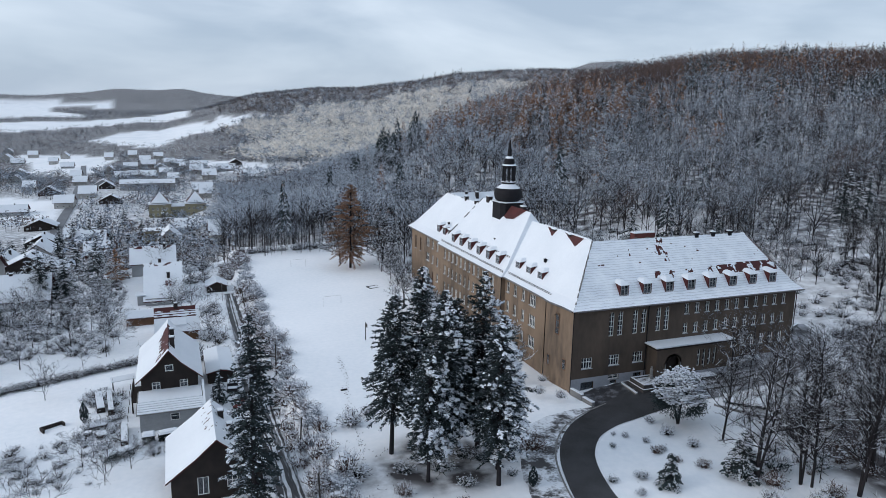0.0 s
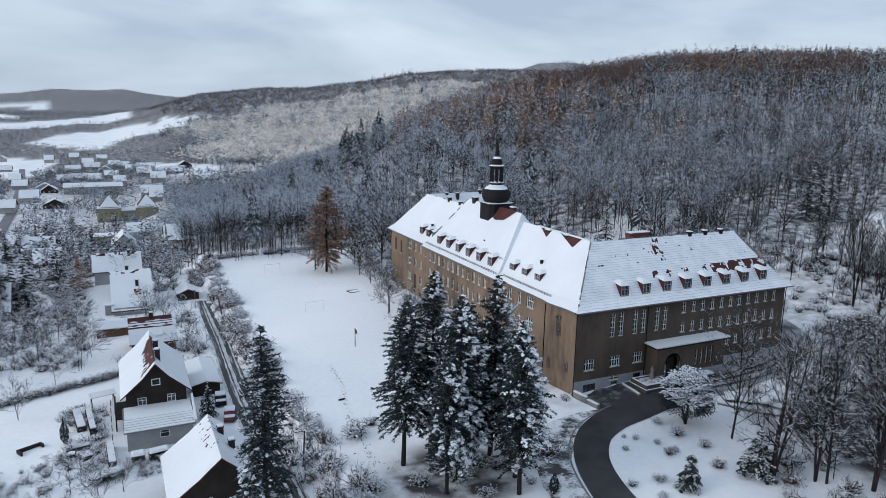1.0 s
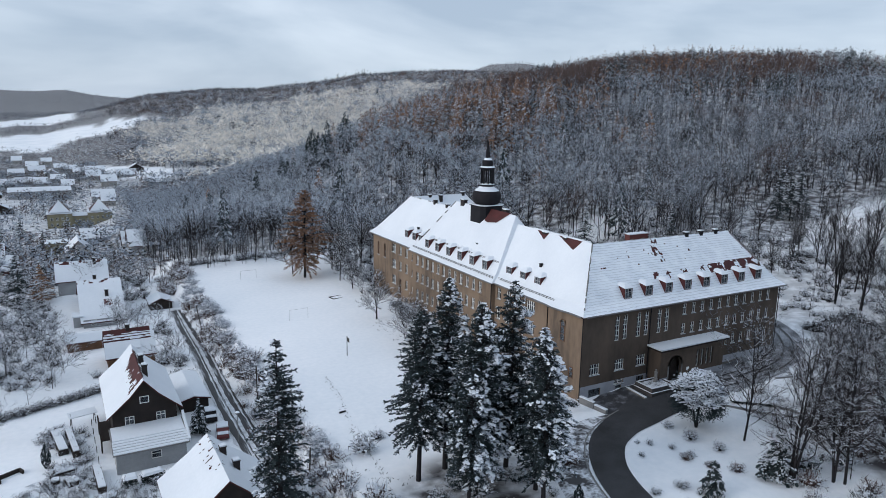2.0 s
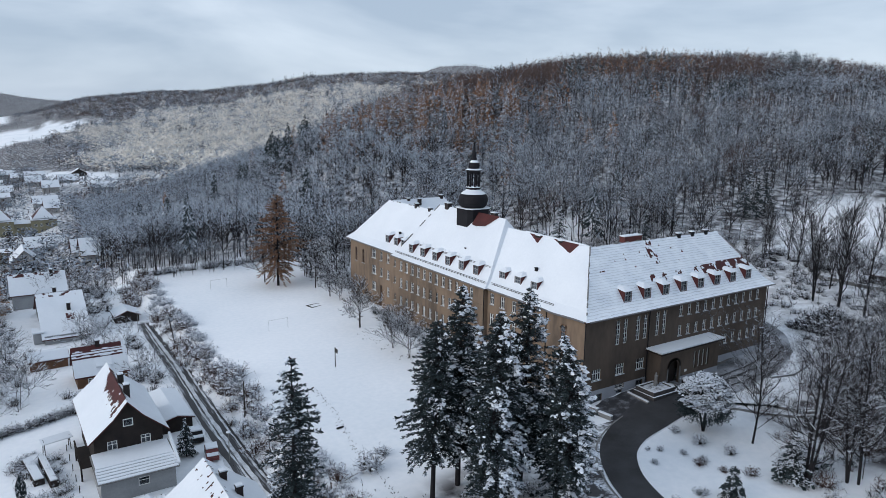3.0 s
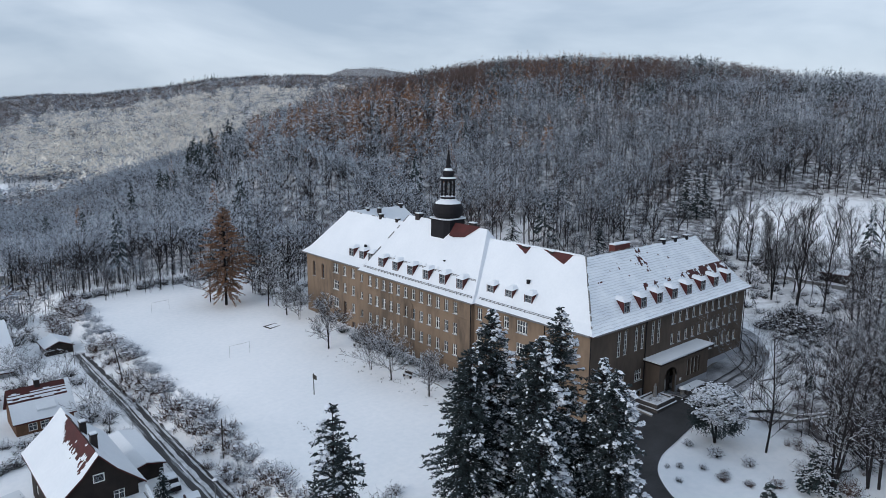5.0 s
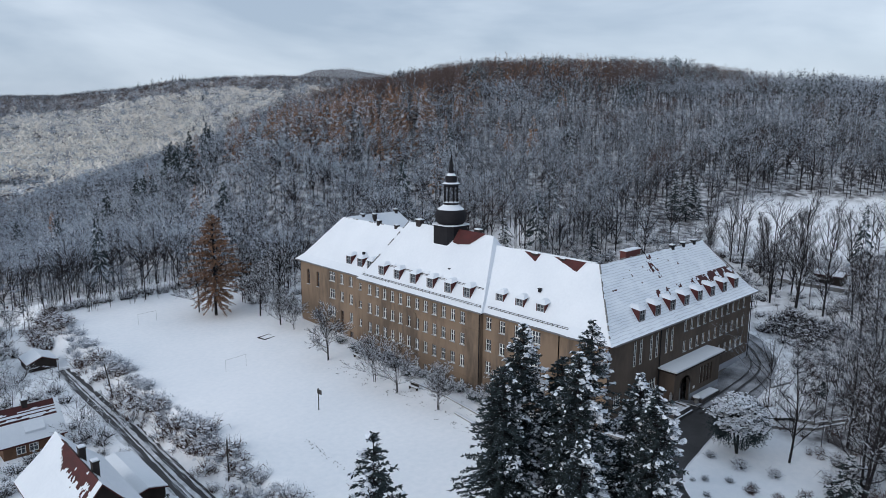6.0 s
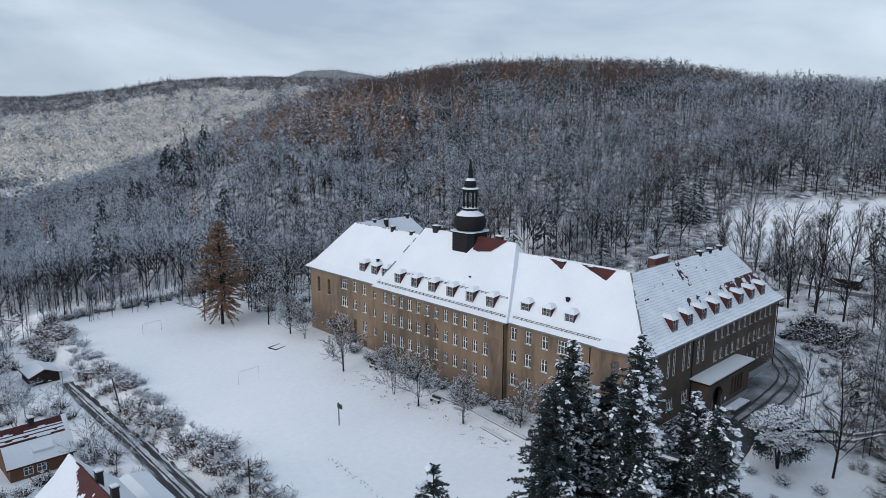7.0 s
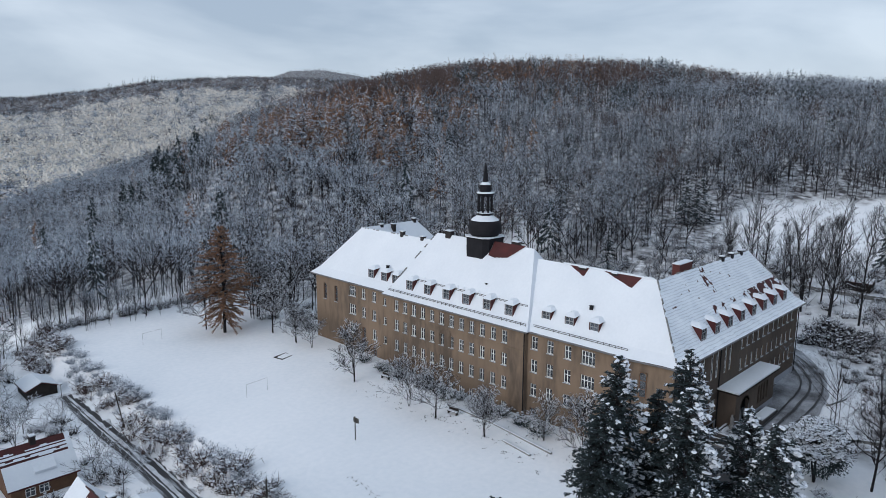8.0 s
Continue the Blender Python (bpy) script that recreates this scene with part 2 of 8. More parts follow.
def land(x, y):
    """The ground's height."""
    x, y = np.asarray(x, float), np.asarray(y, float)
    d = np.hypot(x + 65, y + 65)
    z = -0.4 * sstep(-2, -14, x) * sstep(0, 10, y) - 4.1 * (sstep(-37.6, -41.0, x) * sstep(-75, -40, y) + sstep(0, -90, x) * sstep(-40, -75, y)) - 0.012 * np.clip(-60 - x, 0, 500)
    z = z + 0.9 * sstep(-2, 14, x) * sstep(20, 6, y) * sstep(-30, -4, y)
    fall = np.clip(y - 128, 0, None)
    z = z - 37 * (1 - np.exp(-fall / 130)) * (1 - 0.75 * sstep(30, 130, x - 0.12 * (y - 130)) * sstep(560, 340, d))
    z = z + 0.011 * np.clip(d - 1500, 0, None)
    z = z + near_hill(x, y) + bump2(x, y, 42, 230, 12, 38, 45)
    az = np.degrees(np.arctan2(x + 65, y + 65))
    for hs, dist, front, back in FAR_RIDGES:
        h = np.interp(az, [q[0] for q in hs], [q[1] for q in hs])
        z = z + h * np.exp(-0.5 * ((d - dist) / np.where(d < dist, front, back)) ** 2)
    for az0, dist, h, s1, s2 in ((60, 1500, 60, 500, 600), (20, 1420, 26, 210, 200), (30, 1500, 30, 260, 200)):
        cx, cy = polar(az0, dist)
        z = z + bump2(x, y, cx, cy, h, s1, s2, az0)
    wob = np.sin(x * 0.021 + 1.3) * np.cos(y * 0.017) * 2.4 + np.sin(x * 0.05 + y * 0.043) * 0.9
    return z + wob * sstep(180, 420, d)


NA, NR = 540, 190
ang = np.linspace(0, 2 * np.pi, NA, endpoint=False)
rad = np.concatenate([[0.0], 3.0 * (4850 / 3.0) ** (np.arange(NR) / (NR - 1))])
gx = -60 + np.outer(rad[1:], np.sin(ang))
gy = -20 + np.outer(rad[1:], np.cos(ang))
gv = np.concatenate([[(-60, -20, float(land(-60, -20)))], np.stack([gx, gy, land(gx, gy)], -1).reshape(-1, 3)])
ii, jj = np.meshgrid(np.arange(NR - 1), np.arange(NA), indexing="ij")
jn = (jj + 1) % NA
quads = np.stack([1 + ii * NA + jj, 1 + (ii + 1) * NA + jj, 1 + (ii + 1) * NA + jn, 1 + ii * NA + jn], -1).reshape(-1, 4)
fan = np.stack([np.zeros(NA, int), 1 + np.arange(NA), 1 + (np.arange(NA) + 1) % NA], -1)
ground_me = soup("ground", gv, np.concatenate([quads.ravel(), fan.ravel()]), np.concatenate([np.full(len(quads), 4), np.full(NA, 3)]),
                 np.zeros(len(quads) + NA, int), [GROUND_SNOW], True)


def inside(x, y, ring):
    """True within the ring of corners."""
    x, y = np.asarray(x, float), np.asarray(y, float)
    out = np.zeros(np.shape(x), bool)
    for (ax, ay), (bx, by) in zip(ring, ring[1:] + ring[:1]):
        out ^= ((ay > y) != (by > y)) & (x < (bx - ax) * (y - ay) / (by - ay + 1e-9) + ax)
    return out


FIELDS = [[(-900, 4150), (-549, 4089), (-339, 4009), (-263, 3893), (-337, 3777), (-577, 3906), (-588, 3722), (-356, 2885), (-313, 2449), (-560, 2280)],
          [(-520, 2030), (-264, 2168), (-150, 2380), (77, 3714), (4, 2059), (-99, 2120), (-237, 1830), (-307, 1760), (-430, 1610)],
          [(-207, 1400), (-167, 1623), (-43, 1772), (44, 1724), (64, 1837), (155, 1582), (109, 1575), (78, 1430), (6, 1400), (-47, 1330), (-66, 1190), (-118, 1220)],
          [(-205, 830), (-260, 1090), (-177, 1090), (-121, 1000), (-125, 840), (-140, 780), (-240, 800)], [(-31, 745), (-12, 867), (47, 733), (39, 650), (-3, 690)],
          [(-230, 610), (-164, 570), (-133, 528), (-128, 440), (-180, 460)]]


def fields(x, y):
    """True on the open fields of the valley."""
    return np.logical_or.reduce([inside(x, y, ring) for ring in FIELDS])


GLADE = [(127, 51), (111, 39), (116, 6), (240, -12), (206, 26), (178, 57), (146, 57)]
CLEARING = lambda x, y: inside(x, y, GLADE)


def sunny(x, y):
    """How far the frosted trees of the far slope are painted as sunlit, 0 to 1."""
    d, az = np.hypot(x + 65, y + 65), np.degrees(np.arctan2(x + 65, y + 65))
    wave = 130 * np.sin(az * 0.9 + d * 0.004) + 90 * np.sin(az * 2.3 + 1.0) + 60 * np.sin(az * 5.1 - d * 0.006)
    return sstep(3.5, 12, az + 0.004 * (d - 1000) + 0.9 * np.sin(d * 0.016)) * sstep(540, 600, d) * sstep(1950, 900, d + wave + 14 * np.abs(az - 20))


def woodland(x, y):
    """1 where bare woods stand and fallen leaves show through the snow; spruce shade is painted in too."""
    d, az = np.hypot(x + 65, y + 65), np.degrees(np.arctan2(x + 65, y + 65))
    clear = CLEARING(x, y)
    near = 1.1 * np.maximum(sstep(95, 112, x), np.maximum(sstep(120, 200, y) * sstep(-48, -38, x), sstep(95, 104, y) * sstep(8, 22, x))) * ~clear * sstep(760, 680, d) * (az > 4)
    # the ground is paler too where sun is painted on the far slope
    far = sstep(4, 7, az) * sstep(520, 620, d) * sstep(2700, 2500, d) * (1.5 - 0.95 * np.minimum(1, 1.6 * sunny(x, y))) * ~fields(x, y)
    village = (0.55 + 0.55 * sstep(500, 400, d) + 1.1 * sstep(600, 900, d)) * sstep(150, 190, y) * sstep(9, 6, az) * sstep(-40, -20, az) * ~fields(x, y)
    distant = (0.8 + 0.8 * sstep(6, 10, az)) * sstep(2350, 2500, d) * np.maximum(sstep(9, 12, az), sstep(4160, 4260, d))
    slope = (0.5 + 0.4 * sstep(30, 50, y)) * sstep(48, 56, x) * sstep(110, 100, x) * sstep(-60, -50, y) * sstep(84, 78, y) * ~clear
    # fallen needles under the spruces, with their shade put into the ground colour
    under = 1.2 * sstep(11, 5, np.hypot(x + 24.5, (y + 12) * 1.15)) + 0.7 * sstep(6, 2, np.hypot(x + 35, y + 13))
    park = 1.5 * sstep(16, 24, x) * sstep(-13, -17, y) * sstep(-70, -60, y) * sstep(60, 50, x)
    return np.maximum.reduce([near, far, village, distant, slope, park, under])


shade = ground_me.attributes.new("litter_shade", "FLOAT", "POINT")
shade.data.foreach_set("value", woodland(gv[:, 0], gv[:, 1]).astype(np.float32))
gn, gl = GROUND_SNOW.node_tree.nodes, GROUND_SNOW.node_tree.links
g_attr, g_noise, g_map, g_mix = gn.new("ShaderNodeAttribute"), gn.new("ShaderNodeTexNoise"), gn.new("ShaderNodeMath"), gn.new("ShaderNodeMix")
g_attr.attribute_name = "litter_shade"
g_noise.inputs["Scale"].default_value, g_noise.inputs["Detail"].default_value = 0.35, 6
g_tc = gn.new("ShaderNodeTexCoord")
gl.new(g_tc.outputs["Object"], g_noise.inputs["Vector"])
g_map.operation = "MULTIPLY"
g_con = gn.new("ShaderNodeMapRange")
g_con.inputs["From Min"].default_value, g_con.inputs["From Max"].default_value, g_con.inputs["To Max"].default_value = 0.3, 0.6, 0.9
gl.new(g_noise.outputs["Fac"], g_con.inputs["Value"])
gl.new(g_con.outputs["Result"], g_map.inputs[0])
gl.new(g_attr.outputs["Fac"], g_map.inputs[1])
g_mix.data_type = "RGBA"
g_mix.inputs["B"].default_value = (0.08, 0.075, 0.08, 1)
g_old = gn["Principled BSDF"].inputs["Base Color"].links[0].from_socket
gl.new(g_old, g_mix.inputs["A"])
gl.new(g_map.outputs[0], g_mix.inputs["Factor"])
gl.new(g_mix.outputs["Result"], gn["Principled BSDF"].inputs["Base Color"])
ground = tagged(new("ground", ground_me), "snow-covered ground of field, gardens, valley and hills", "ground", kind="structure")


def smooth(line, n=5):
    """The line with n points for each stretch, rounded through its points."""
    p = [Vector(q) for q in line]
    p = [2 * p[0] - p[1], *p, 2 * p[-1] - p[-2]]
    out = []
    for a, b, c, d in zip(p, p[1:], p[2:], p[3:]):
        for k in range(n):
            t = k / n
            q = 0.5 * (2 * b + (c - a) * t + (2 * a - 5 * b + 4 * c - d) * t * t + (3 * b - a - 3 * c + d) * t ** 3)
            out.append(tuple(q))
    return [*out, tuple(p[-2])]


def strip(name, line, width, material, label, category="road", lift=0.05, step=2.0, wob=0.0):
    """A ribbon laid on the ground along line; width may be one number or one for each point."""
    pts, ws = [], []
    for i in range(len(line) - 1):
        a, b = Vector(line[i]), Vector(line[i + 1])
        n = max(1, int((b - a).length / step))
        wa, wb = (width, width) if isinstance(width, (int, float)) else (width[i], width[i + 1])
        for k in range(n + (i == len(line) - 2)):
            pts.append(a.lerp(b, k / n))
            ws.append(wa + (wb - wa) * k / n)
    s, rows = Shape(), []
    for i, p in enumerate(pts):
        d = (pts[min(i + 1, len(pts) - 1)] - pts[max(i - 1, 0)]).normalized()
        nrm = Vector((-d.y, d.x))
        row = []
        for j in range(7):
            w = ws[i] * (j / 6 - 0.5)
            if j in (0, 6) and wob:
                w += wob * noise.noise((p.x * 0.5, p.y * 0.5, j))
            q = p + nrm * w
            row.append(len(s.v))
            s.v.append((q.x, q.y, float(land(q.x, q.y)) + lift))
        rows.append(row)
    for a, b in zip(rows, rows[1:]):
        for j in range(6):
            s.f.append((a[j], a[j + 1], b[j + 1], b[j]))
            s.m.append(0)
    ob = part(name, s, material)
    return tagged(ob, label, category, kind="structure")

# ---- school ----
EAVE, RIDGE, MIDRIDGE = 14.6, 23.4, 24.9
school = thing("school_building", pose(0, 0, 0), "large ochre plaster school with snow-covered hipped roofs and a clock-less tower", "school")


def facade(s, o, u, n, length, z0, z1, holes, depth=0.28, splits=(), mi=0):
    """A wall face from o along u with the outward normal n; holes (u0, u1, z0, z1) go in by depth."""
    o, u, n = Vector(o), Vector(u), Vector(n)
    us = sorted({0.0, length, *[h[0] for h in holes], *[h[1] for h in holes]})
    zs = sorted({z0, z1, *[h[2] for h in holes], *[h[3] for h in holes], *splits})
    at = lambda a, z, d=0.0: tuple(o + u * a - n * d + Vector((0, 0, z)))
    for a, b in zip(us, us[1:]):
        for c, d in zip(zs, zs[1:]):
            am, cm = (a + b) / 2, (c + d) / 2
            if any(h[0] < am < h[1] and h[2] < cm < h[3] for h in holes):
                continue
            s.poly([at(a, c), at(b, c), at(b, d), at(a, d)], mi(cm) if callable(mi) else mi)
    for a, b, c, d in holes:
        s.poly([at(a, c), at(b, c), at(b, c, depth), at(a, c, depth)])
        s.poly([at(a, d, depth), at(b, d, depth), at(b, d), at(a, d)])
        s.poly([at(a, c), at(a, c, depth), at(a, d, depth), at(a, d)])
        s.poly([at(b, c, depth), at(b, c), at(b, d), at(b, d, depth)])


WIN = {}


def lattice(bars_x, bars_z, t):
    """Upright and level bars in one plane, joined into one mesh, t thick to both sides."""
    xs, zs = sorted({v for q in bars_x for v in q}), sorted({v for q in bars_z for v in q})
    solid = {}
    for i in range(len(xs) - 1):
        for j in range(len(zs) - 1):
            x, z = (xs[i] + xs[i + 1]) / 2, (zs[j] + zs[j + 1]) / 2
            solid[i, j] = any(a < x < b for a, b in bars_x) or any(a < z < b for a, b in bars_z)
    s, index = Shape(), {}

    def v(i, j, k):
        if (i, j, k) not in index:
            index[i, j, k] = len(s.v)
            s.v.append((xs[i], (-t, t)[k], zs[j]))
        return index[i, j, k]

    def quad(*q):
        s.f.append(tuple(v(*c) for c in q))
        s.m.append(0)

    for (i, j), full in solid.items():
        if not full:
            continue
        quad((i, j, 0), (i + 1, j, 0), (i + 1, j + 1, 0), (i, j + 1, 0))
        quad((i, j + 1, 1), (i + 1, j + 1, 1), (i + 1, j, 1), (i, j, 1))
        if not solid.get((i - 1, j)):
            quad((i, j, 1), (i, j, 0), (i, j + 1, 0), (i, j + 1, 1))
        if not solid.get((i + 1, j)):
            quad((i + 1, j, 0), (i + 1, j, 1), (i + 1, j + 1, 1), (i + 1, j + 1, 0))
        if not solid.get((i, j - 1)):
            quad((i, j, 1), (i + 1, j, 1), (i + 1, j, 0), (i, j, 0))
        if not solid.get((i, j + 1)):
            quad((i, j + 1, 0), (i + 1, j + 1, 0), (i + 1, j + 1, 1), (i, j + 1, 1))
    return s



def window_meshes(w, h, cols, rows, arch=False, frame_mat=None):
    """Frame and pane of a window, centred at its foot, facing -y."""
    key = (w, h, cols, rows, arch, frame_mat)
    if key in WIN:
        return WIN[key]
    b = 0.10
    bars_x = [(-w / 2, -w / 2 + b), *[(-w / 2 + w * i / cols - 0.04, -w / 2 + w * i / cols + 0.04) for i in range(1, cols)], (w / 2 - b, w / 2)]
    bars_z = [(0, b), *[(z - 0.035, z + 0.035) for z in [h * (0.62 if rows == 2 else j / rows) for j in range(1, rows)]], (h - b, h)]
    fr = lattice(bars_x, bars_z, 0.05)
    pane = Shape().box(-w / 2 + 0.05, -0.012, 0.05, w / 2 - 0.05, 0.012, h - 0.05)
    sill = Shape().box(-w / 2 - 0.08, -0.34, -0.09, w / 2 + 0.08, 0.0, 0.0)
    sill.box(-w / 2 - 0.06, -0.33, 0.0, w / 2 + 0.06, -0.2, 0.025, 1)
    over = None
    if arch:
        over, r = Shape(), w / 2
        for sgn in (-1, 1):
            arc = [(sgn * r * math.cos(a), h - r + r * math.sin(a)) for a in np.linspace(0, math.pi / 2, 7)]
            ring = [(sgn * r, h + 0.001), *arc]
            for (ax, az), (bx, bz) in zip(ring[1:], ring[2:]):
                q = [(ring[0][0], -0.25, ring[0][1]), (ax, -0.25, az), (bx, -0.25, bz)]
                over.poly(q if sgn < 0 else q[::-1])
                over.poly([(ax, -0.25, az), (ax, 0.02, az), (bx, 0.02, bz), (bx, -0.25, bz)])
    WIN[key] = (fr.mesh("frame", frame_mat or WHITE), pane.mesh("pane", GLASS), sill.mesh("sill", [STONE, SNOW]), over.mesh("arch_head", PLASTER) if over else None)
    return WIN[key]


def window(parent, at, w, h, cols=2, rows=2, arch=False, name="window", frame_mat=None, sill=True):
    fr, pane, sl, over = window_meshes(w, h, cols, rows, arch, frame_mat)
    ob = part(name, fr, None, parent, "", at)
    p = part("pane", pane, None, ob)
    p.visible_shadow = False
    if sill:
        part("sill", sl, None, ob)
    if over:
        part("arch_head", over, None, ob)
    return ob


def face(x, y, z, turn):
    return pose(x, y, z, 0, 0, turn)


# walls: west front, its middle block, the south wing, and the plain backs
W, MB, SW = 0.5, -0.55, 0.6
walls = Shape()
ROWZ = (12.75, 9.25, 5.6)
plinth = lambda z: 0


def west(holes_yz, y_hi, y_lo, x, tall=()):
    """Holes given by centre y, centre z, width, height, on a wall that faces -x, from y_hi down to y_lo."""
    hs = [(y_hi - y - w / 2, y_hi - y + w / 2, z - h / 2, z + h / 2) for y, z, w, h, *_ in holes_yz]
    facade(walls, (x, y_hi, 0), (0, -1, 0), (-1, 0, 0), y_hi - y_lo, -3.0, EAVE + 0.3, hs)
    for y, z, w, h, c, r, a in holes_yz:
        window(school, face(x + 0.22, y, z - h / 2, -90), w, h, c, r, a, name="door" if r == 1 else "window", frame_mat=BROWN_WOOD if r in (1, 3) else None, sill=r > 1)


mid = [(51.3 - 2.2 * i, z, 1.05, 1.95, 2, 2, False) for i in range(12) for z in ROWZ]
mid += [(51.3 - 2.2 * i, 1.9, 1.0, 1.3, 2, 2, False) for i in range(12)]
west(mid, 53.5, 23.2, MB)
left = [(73.5, 11.3, 0.95, 3.2, 1, 3, True), (70.0, 11.3, 0.95, 3.2, 1, 3, True)]
left += [(64.9, z, 2.0, 1.95, 3, 2, False) for z in ROWZ] + [(61.6, z, 1.1, 1.95, 2, 2, False) for z in ROWZ[:2]] + [(58.6, z, 1.1, 1.95, 2, 2, False) for z in ROWZ]
left += [(61.6, 4.7, 0.95, 3.4, 2, 3, False), (58.6, 1.5, 1.1, 2.6, 2, 1, False), (61.9, 1.5, 1.1, 2.6, 2, 1, False), (55.6, 12.4, 0.8, 1.4, 1, 2, False), (55.6, 8.9, 0.8, 1.4, 1, 2, False), (55.6, 5.3, 0.8, 1.4, 1, 2, False)]
west(left, 76.4, 53.5, W)
right = [(y, z, 1.15, 1.95, 2, 2, False) for y in (22.0, 19.2, 16.2) for z in ROWZ] + [(12.9, z, 2.2, 1.95, 4, 2, False) for z in ROWZ]
right += [(22.0, 1.6, 1.1, 2.4, 2, 1, False), (19.3, 1.9, 1.0, 1.5, 2, 2, False), (16.2, 1.9, 1.0, 1.5, 2, 2, False)]
west(right, 23.2, 8.6, W - 0.4)
walls.poly([(MB, 53.5, -3), (MB, 53.5, EAVE + 0.3), (W, 53.5, EAVE + 0.3), (W, 53.5, -3)])
walls.poly([(W - 0.4, 23.2, -3), (W - 0.4, 23.2, EAVE + 0.3), (MB, 23.2, EAVE + 0.3), (MB, 23.2, -3)])
# the bent stretch of wall between the west front and the corner
def bend(y):
    """How far the eave stands out near the corner."""
    return -0.4 * sstep(0.6, 5.5, y) * sstep(44, 30, y) - 0.2 * math.exp(-(((y - 6.2) / 1.6) ** 2))


curve = [(W + 0.25 * (t == 0) + float(bend(8.6 - 8.0 * t)), 8.6 - 8.0 * t) for t in np.linspace(0, 1, 25)]
for i in range(24):
    (ax, ay), (bx, by) = curve[i], curve[i + 1]
    walls.poly([(ax, ay, -3), (bx, by, -3), (bx, by, EAVE + 0.3), (ax, ay, EAVE + 0.3)])
for y, z, w_, h_ in ((4.6, 9.6, 1.0, 3.4), (2.6, 4.4, 0.9, 1.8), (6.6, 3.9, 0.9, 1.8)):
    k = (bend(y - 0.4) - bend(y + 0.4)) / -0.8
    window(school, pose(W + float(bend(y)) - 0.02, y, z, 0, 0, -90 + math.degrees(math.atan(float(-k)))), w_, h_, 1, 3 if h_ > 3 else 2, h_ > 3, frame_mat=BROWN_WOOD, sill=False)

# south wing front, facing -y
south = [(21.4 + 2.04 * i, 12.95, 0.95, 1.75, 2, 2, False) for i in range(11)] + [(21.4 + 2.04 * i, 9.7, 0.95, 1.75, 2, 2, False) for i in range(11)]
south += [(31.6 + 2.04 * i, 6.3, 0.95, 1.75, 2, 2, False) for i in range(6)]
south += [(x, 11.7, 0.95, 3.9, 2, 5, True) for x in (7.25, 8.85, 11.6, 13.2, 15.95, 17.55)]
south += [(x, 5.85, 1.9, 1.75, 4, 2, False) for x in (3.2, 8.1, 12.5)]
south += [(3.45, 1.75, 2.3, 2.1, 2, 1, False), (8.2, 1.45, 1.2, 2.1, 1, 1, False), (8.2, 3.1, 1.9, 0.7, 2, 2, False), (12.6, 2.2, 1.5, 2.1, 2, 1, False)]
s_holes = [(x - W - w / 2, x - W + w / 2, z - h / 2, z + h / 2) for x, z, w, h, *_ in south]
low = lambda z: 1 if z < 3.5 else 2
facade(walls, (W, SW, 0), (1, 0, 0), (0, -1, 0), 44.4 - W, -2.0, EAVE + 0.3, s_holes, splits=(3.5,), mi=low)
for x, z, w, h, c, r, a in south:
    window(school, face(x, SW + 0.22, z - h / 2, 0), w, h, c, r, a, name="door" if r == 1 else "window", frame_mat=WOOD if r == 1 else None, sill=r > 1 and h < 3)
walls.poly([(44.4, SW, -2), (44.4, 13.6, -2), (44.4, 13.6, EAVE + 0.3), (44.4, SW, EAVE + 0.3)])
walls.poly([(44.4, 13.6, -2), (13.6, 13.6, -2), (13.6, 13.6, EAVE + 0.3), (44.4, 13.6, EAVE + 0.3)])
walls.poly([(13.6, 13.6, -2), (13.6, 63.4, -2), (13.6, 63.4, EAVE + 0.3), (13.6, 13.6, EAVE + 0.3)])
walls.poly([(13.6, 63.4, -2), (28.0, 63.4, -2), (28.0, 63.4, EAVE + 0.3), (13.6, 63.4, EAVE + 0.3)])
walls.poly([(28.0, 63.4, -2), (28.0, 76.4, -2), (28.0, 76.4, EAVE + 0.3), (28.0, 63.4, EAVE + 0.3)])
walls.poly([(28.0, 76.4, -2), (W, 76.4, -2), (W, 76.4, EAVE + 0.3), (28.0, 76.4, EAVE + 0.3)])
part("wall", walls, [PLASTER, GREY_PLINTH, DARK_PLASTER], school, "ochre plaster walls, darker brown on the wing")
# inside, added unseen: floors and a spine wall, near-black so the panes look dark
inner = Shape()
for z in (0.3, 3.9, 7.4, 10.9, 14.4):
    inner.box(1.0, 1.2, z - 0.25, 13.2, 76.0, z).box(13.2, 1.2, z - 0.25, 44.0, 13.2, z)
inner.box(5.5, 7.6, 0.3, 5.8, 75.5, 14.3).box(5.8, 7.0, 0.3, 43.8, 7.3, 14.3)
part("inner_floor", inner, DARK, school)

# cornice bands and pilaster lines of the middle block
band = Shape().box(MB - 0.08, 23.2, 11.15, MB - 0.004, 53.5, 11.4).box(MB - 0.12, 23.1, 14.25, MB - 0.004, 53.6, 14.55)
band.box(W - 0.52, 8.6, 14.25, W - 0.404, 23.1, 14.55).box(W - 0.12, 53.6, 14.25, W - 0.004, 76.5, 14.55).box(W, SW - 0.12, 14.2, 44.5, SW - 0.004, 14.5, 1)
band.box(MB - 0.07, 23.2, 3.1, MB - 0.004, 53.5, 3.3)
part("cornice_band", band, [PLASTER, DARK_PLASTER], school)

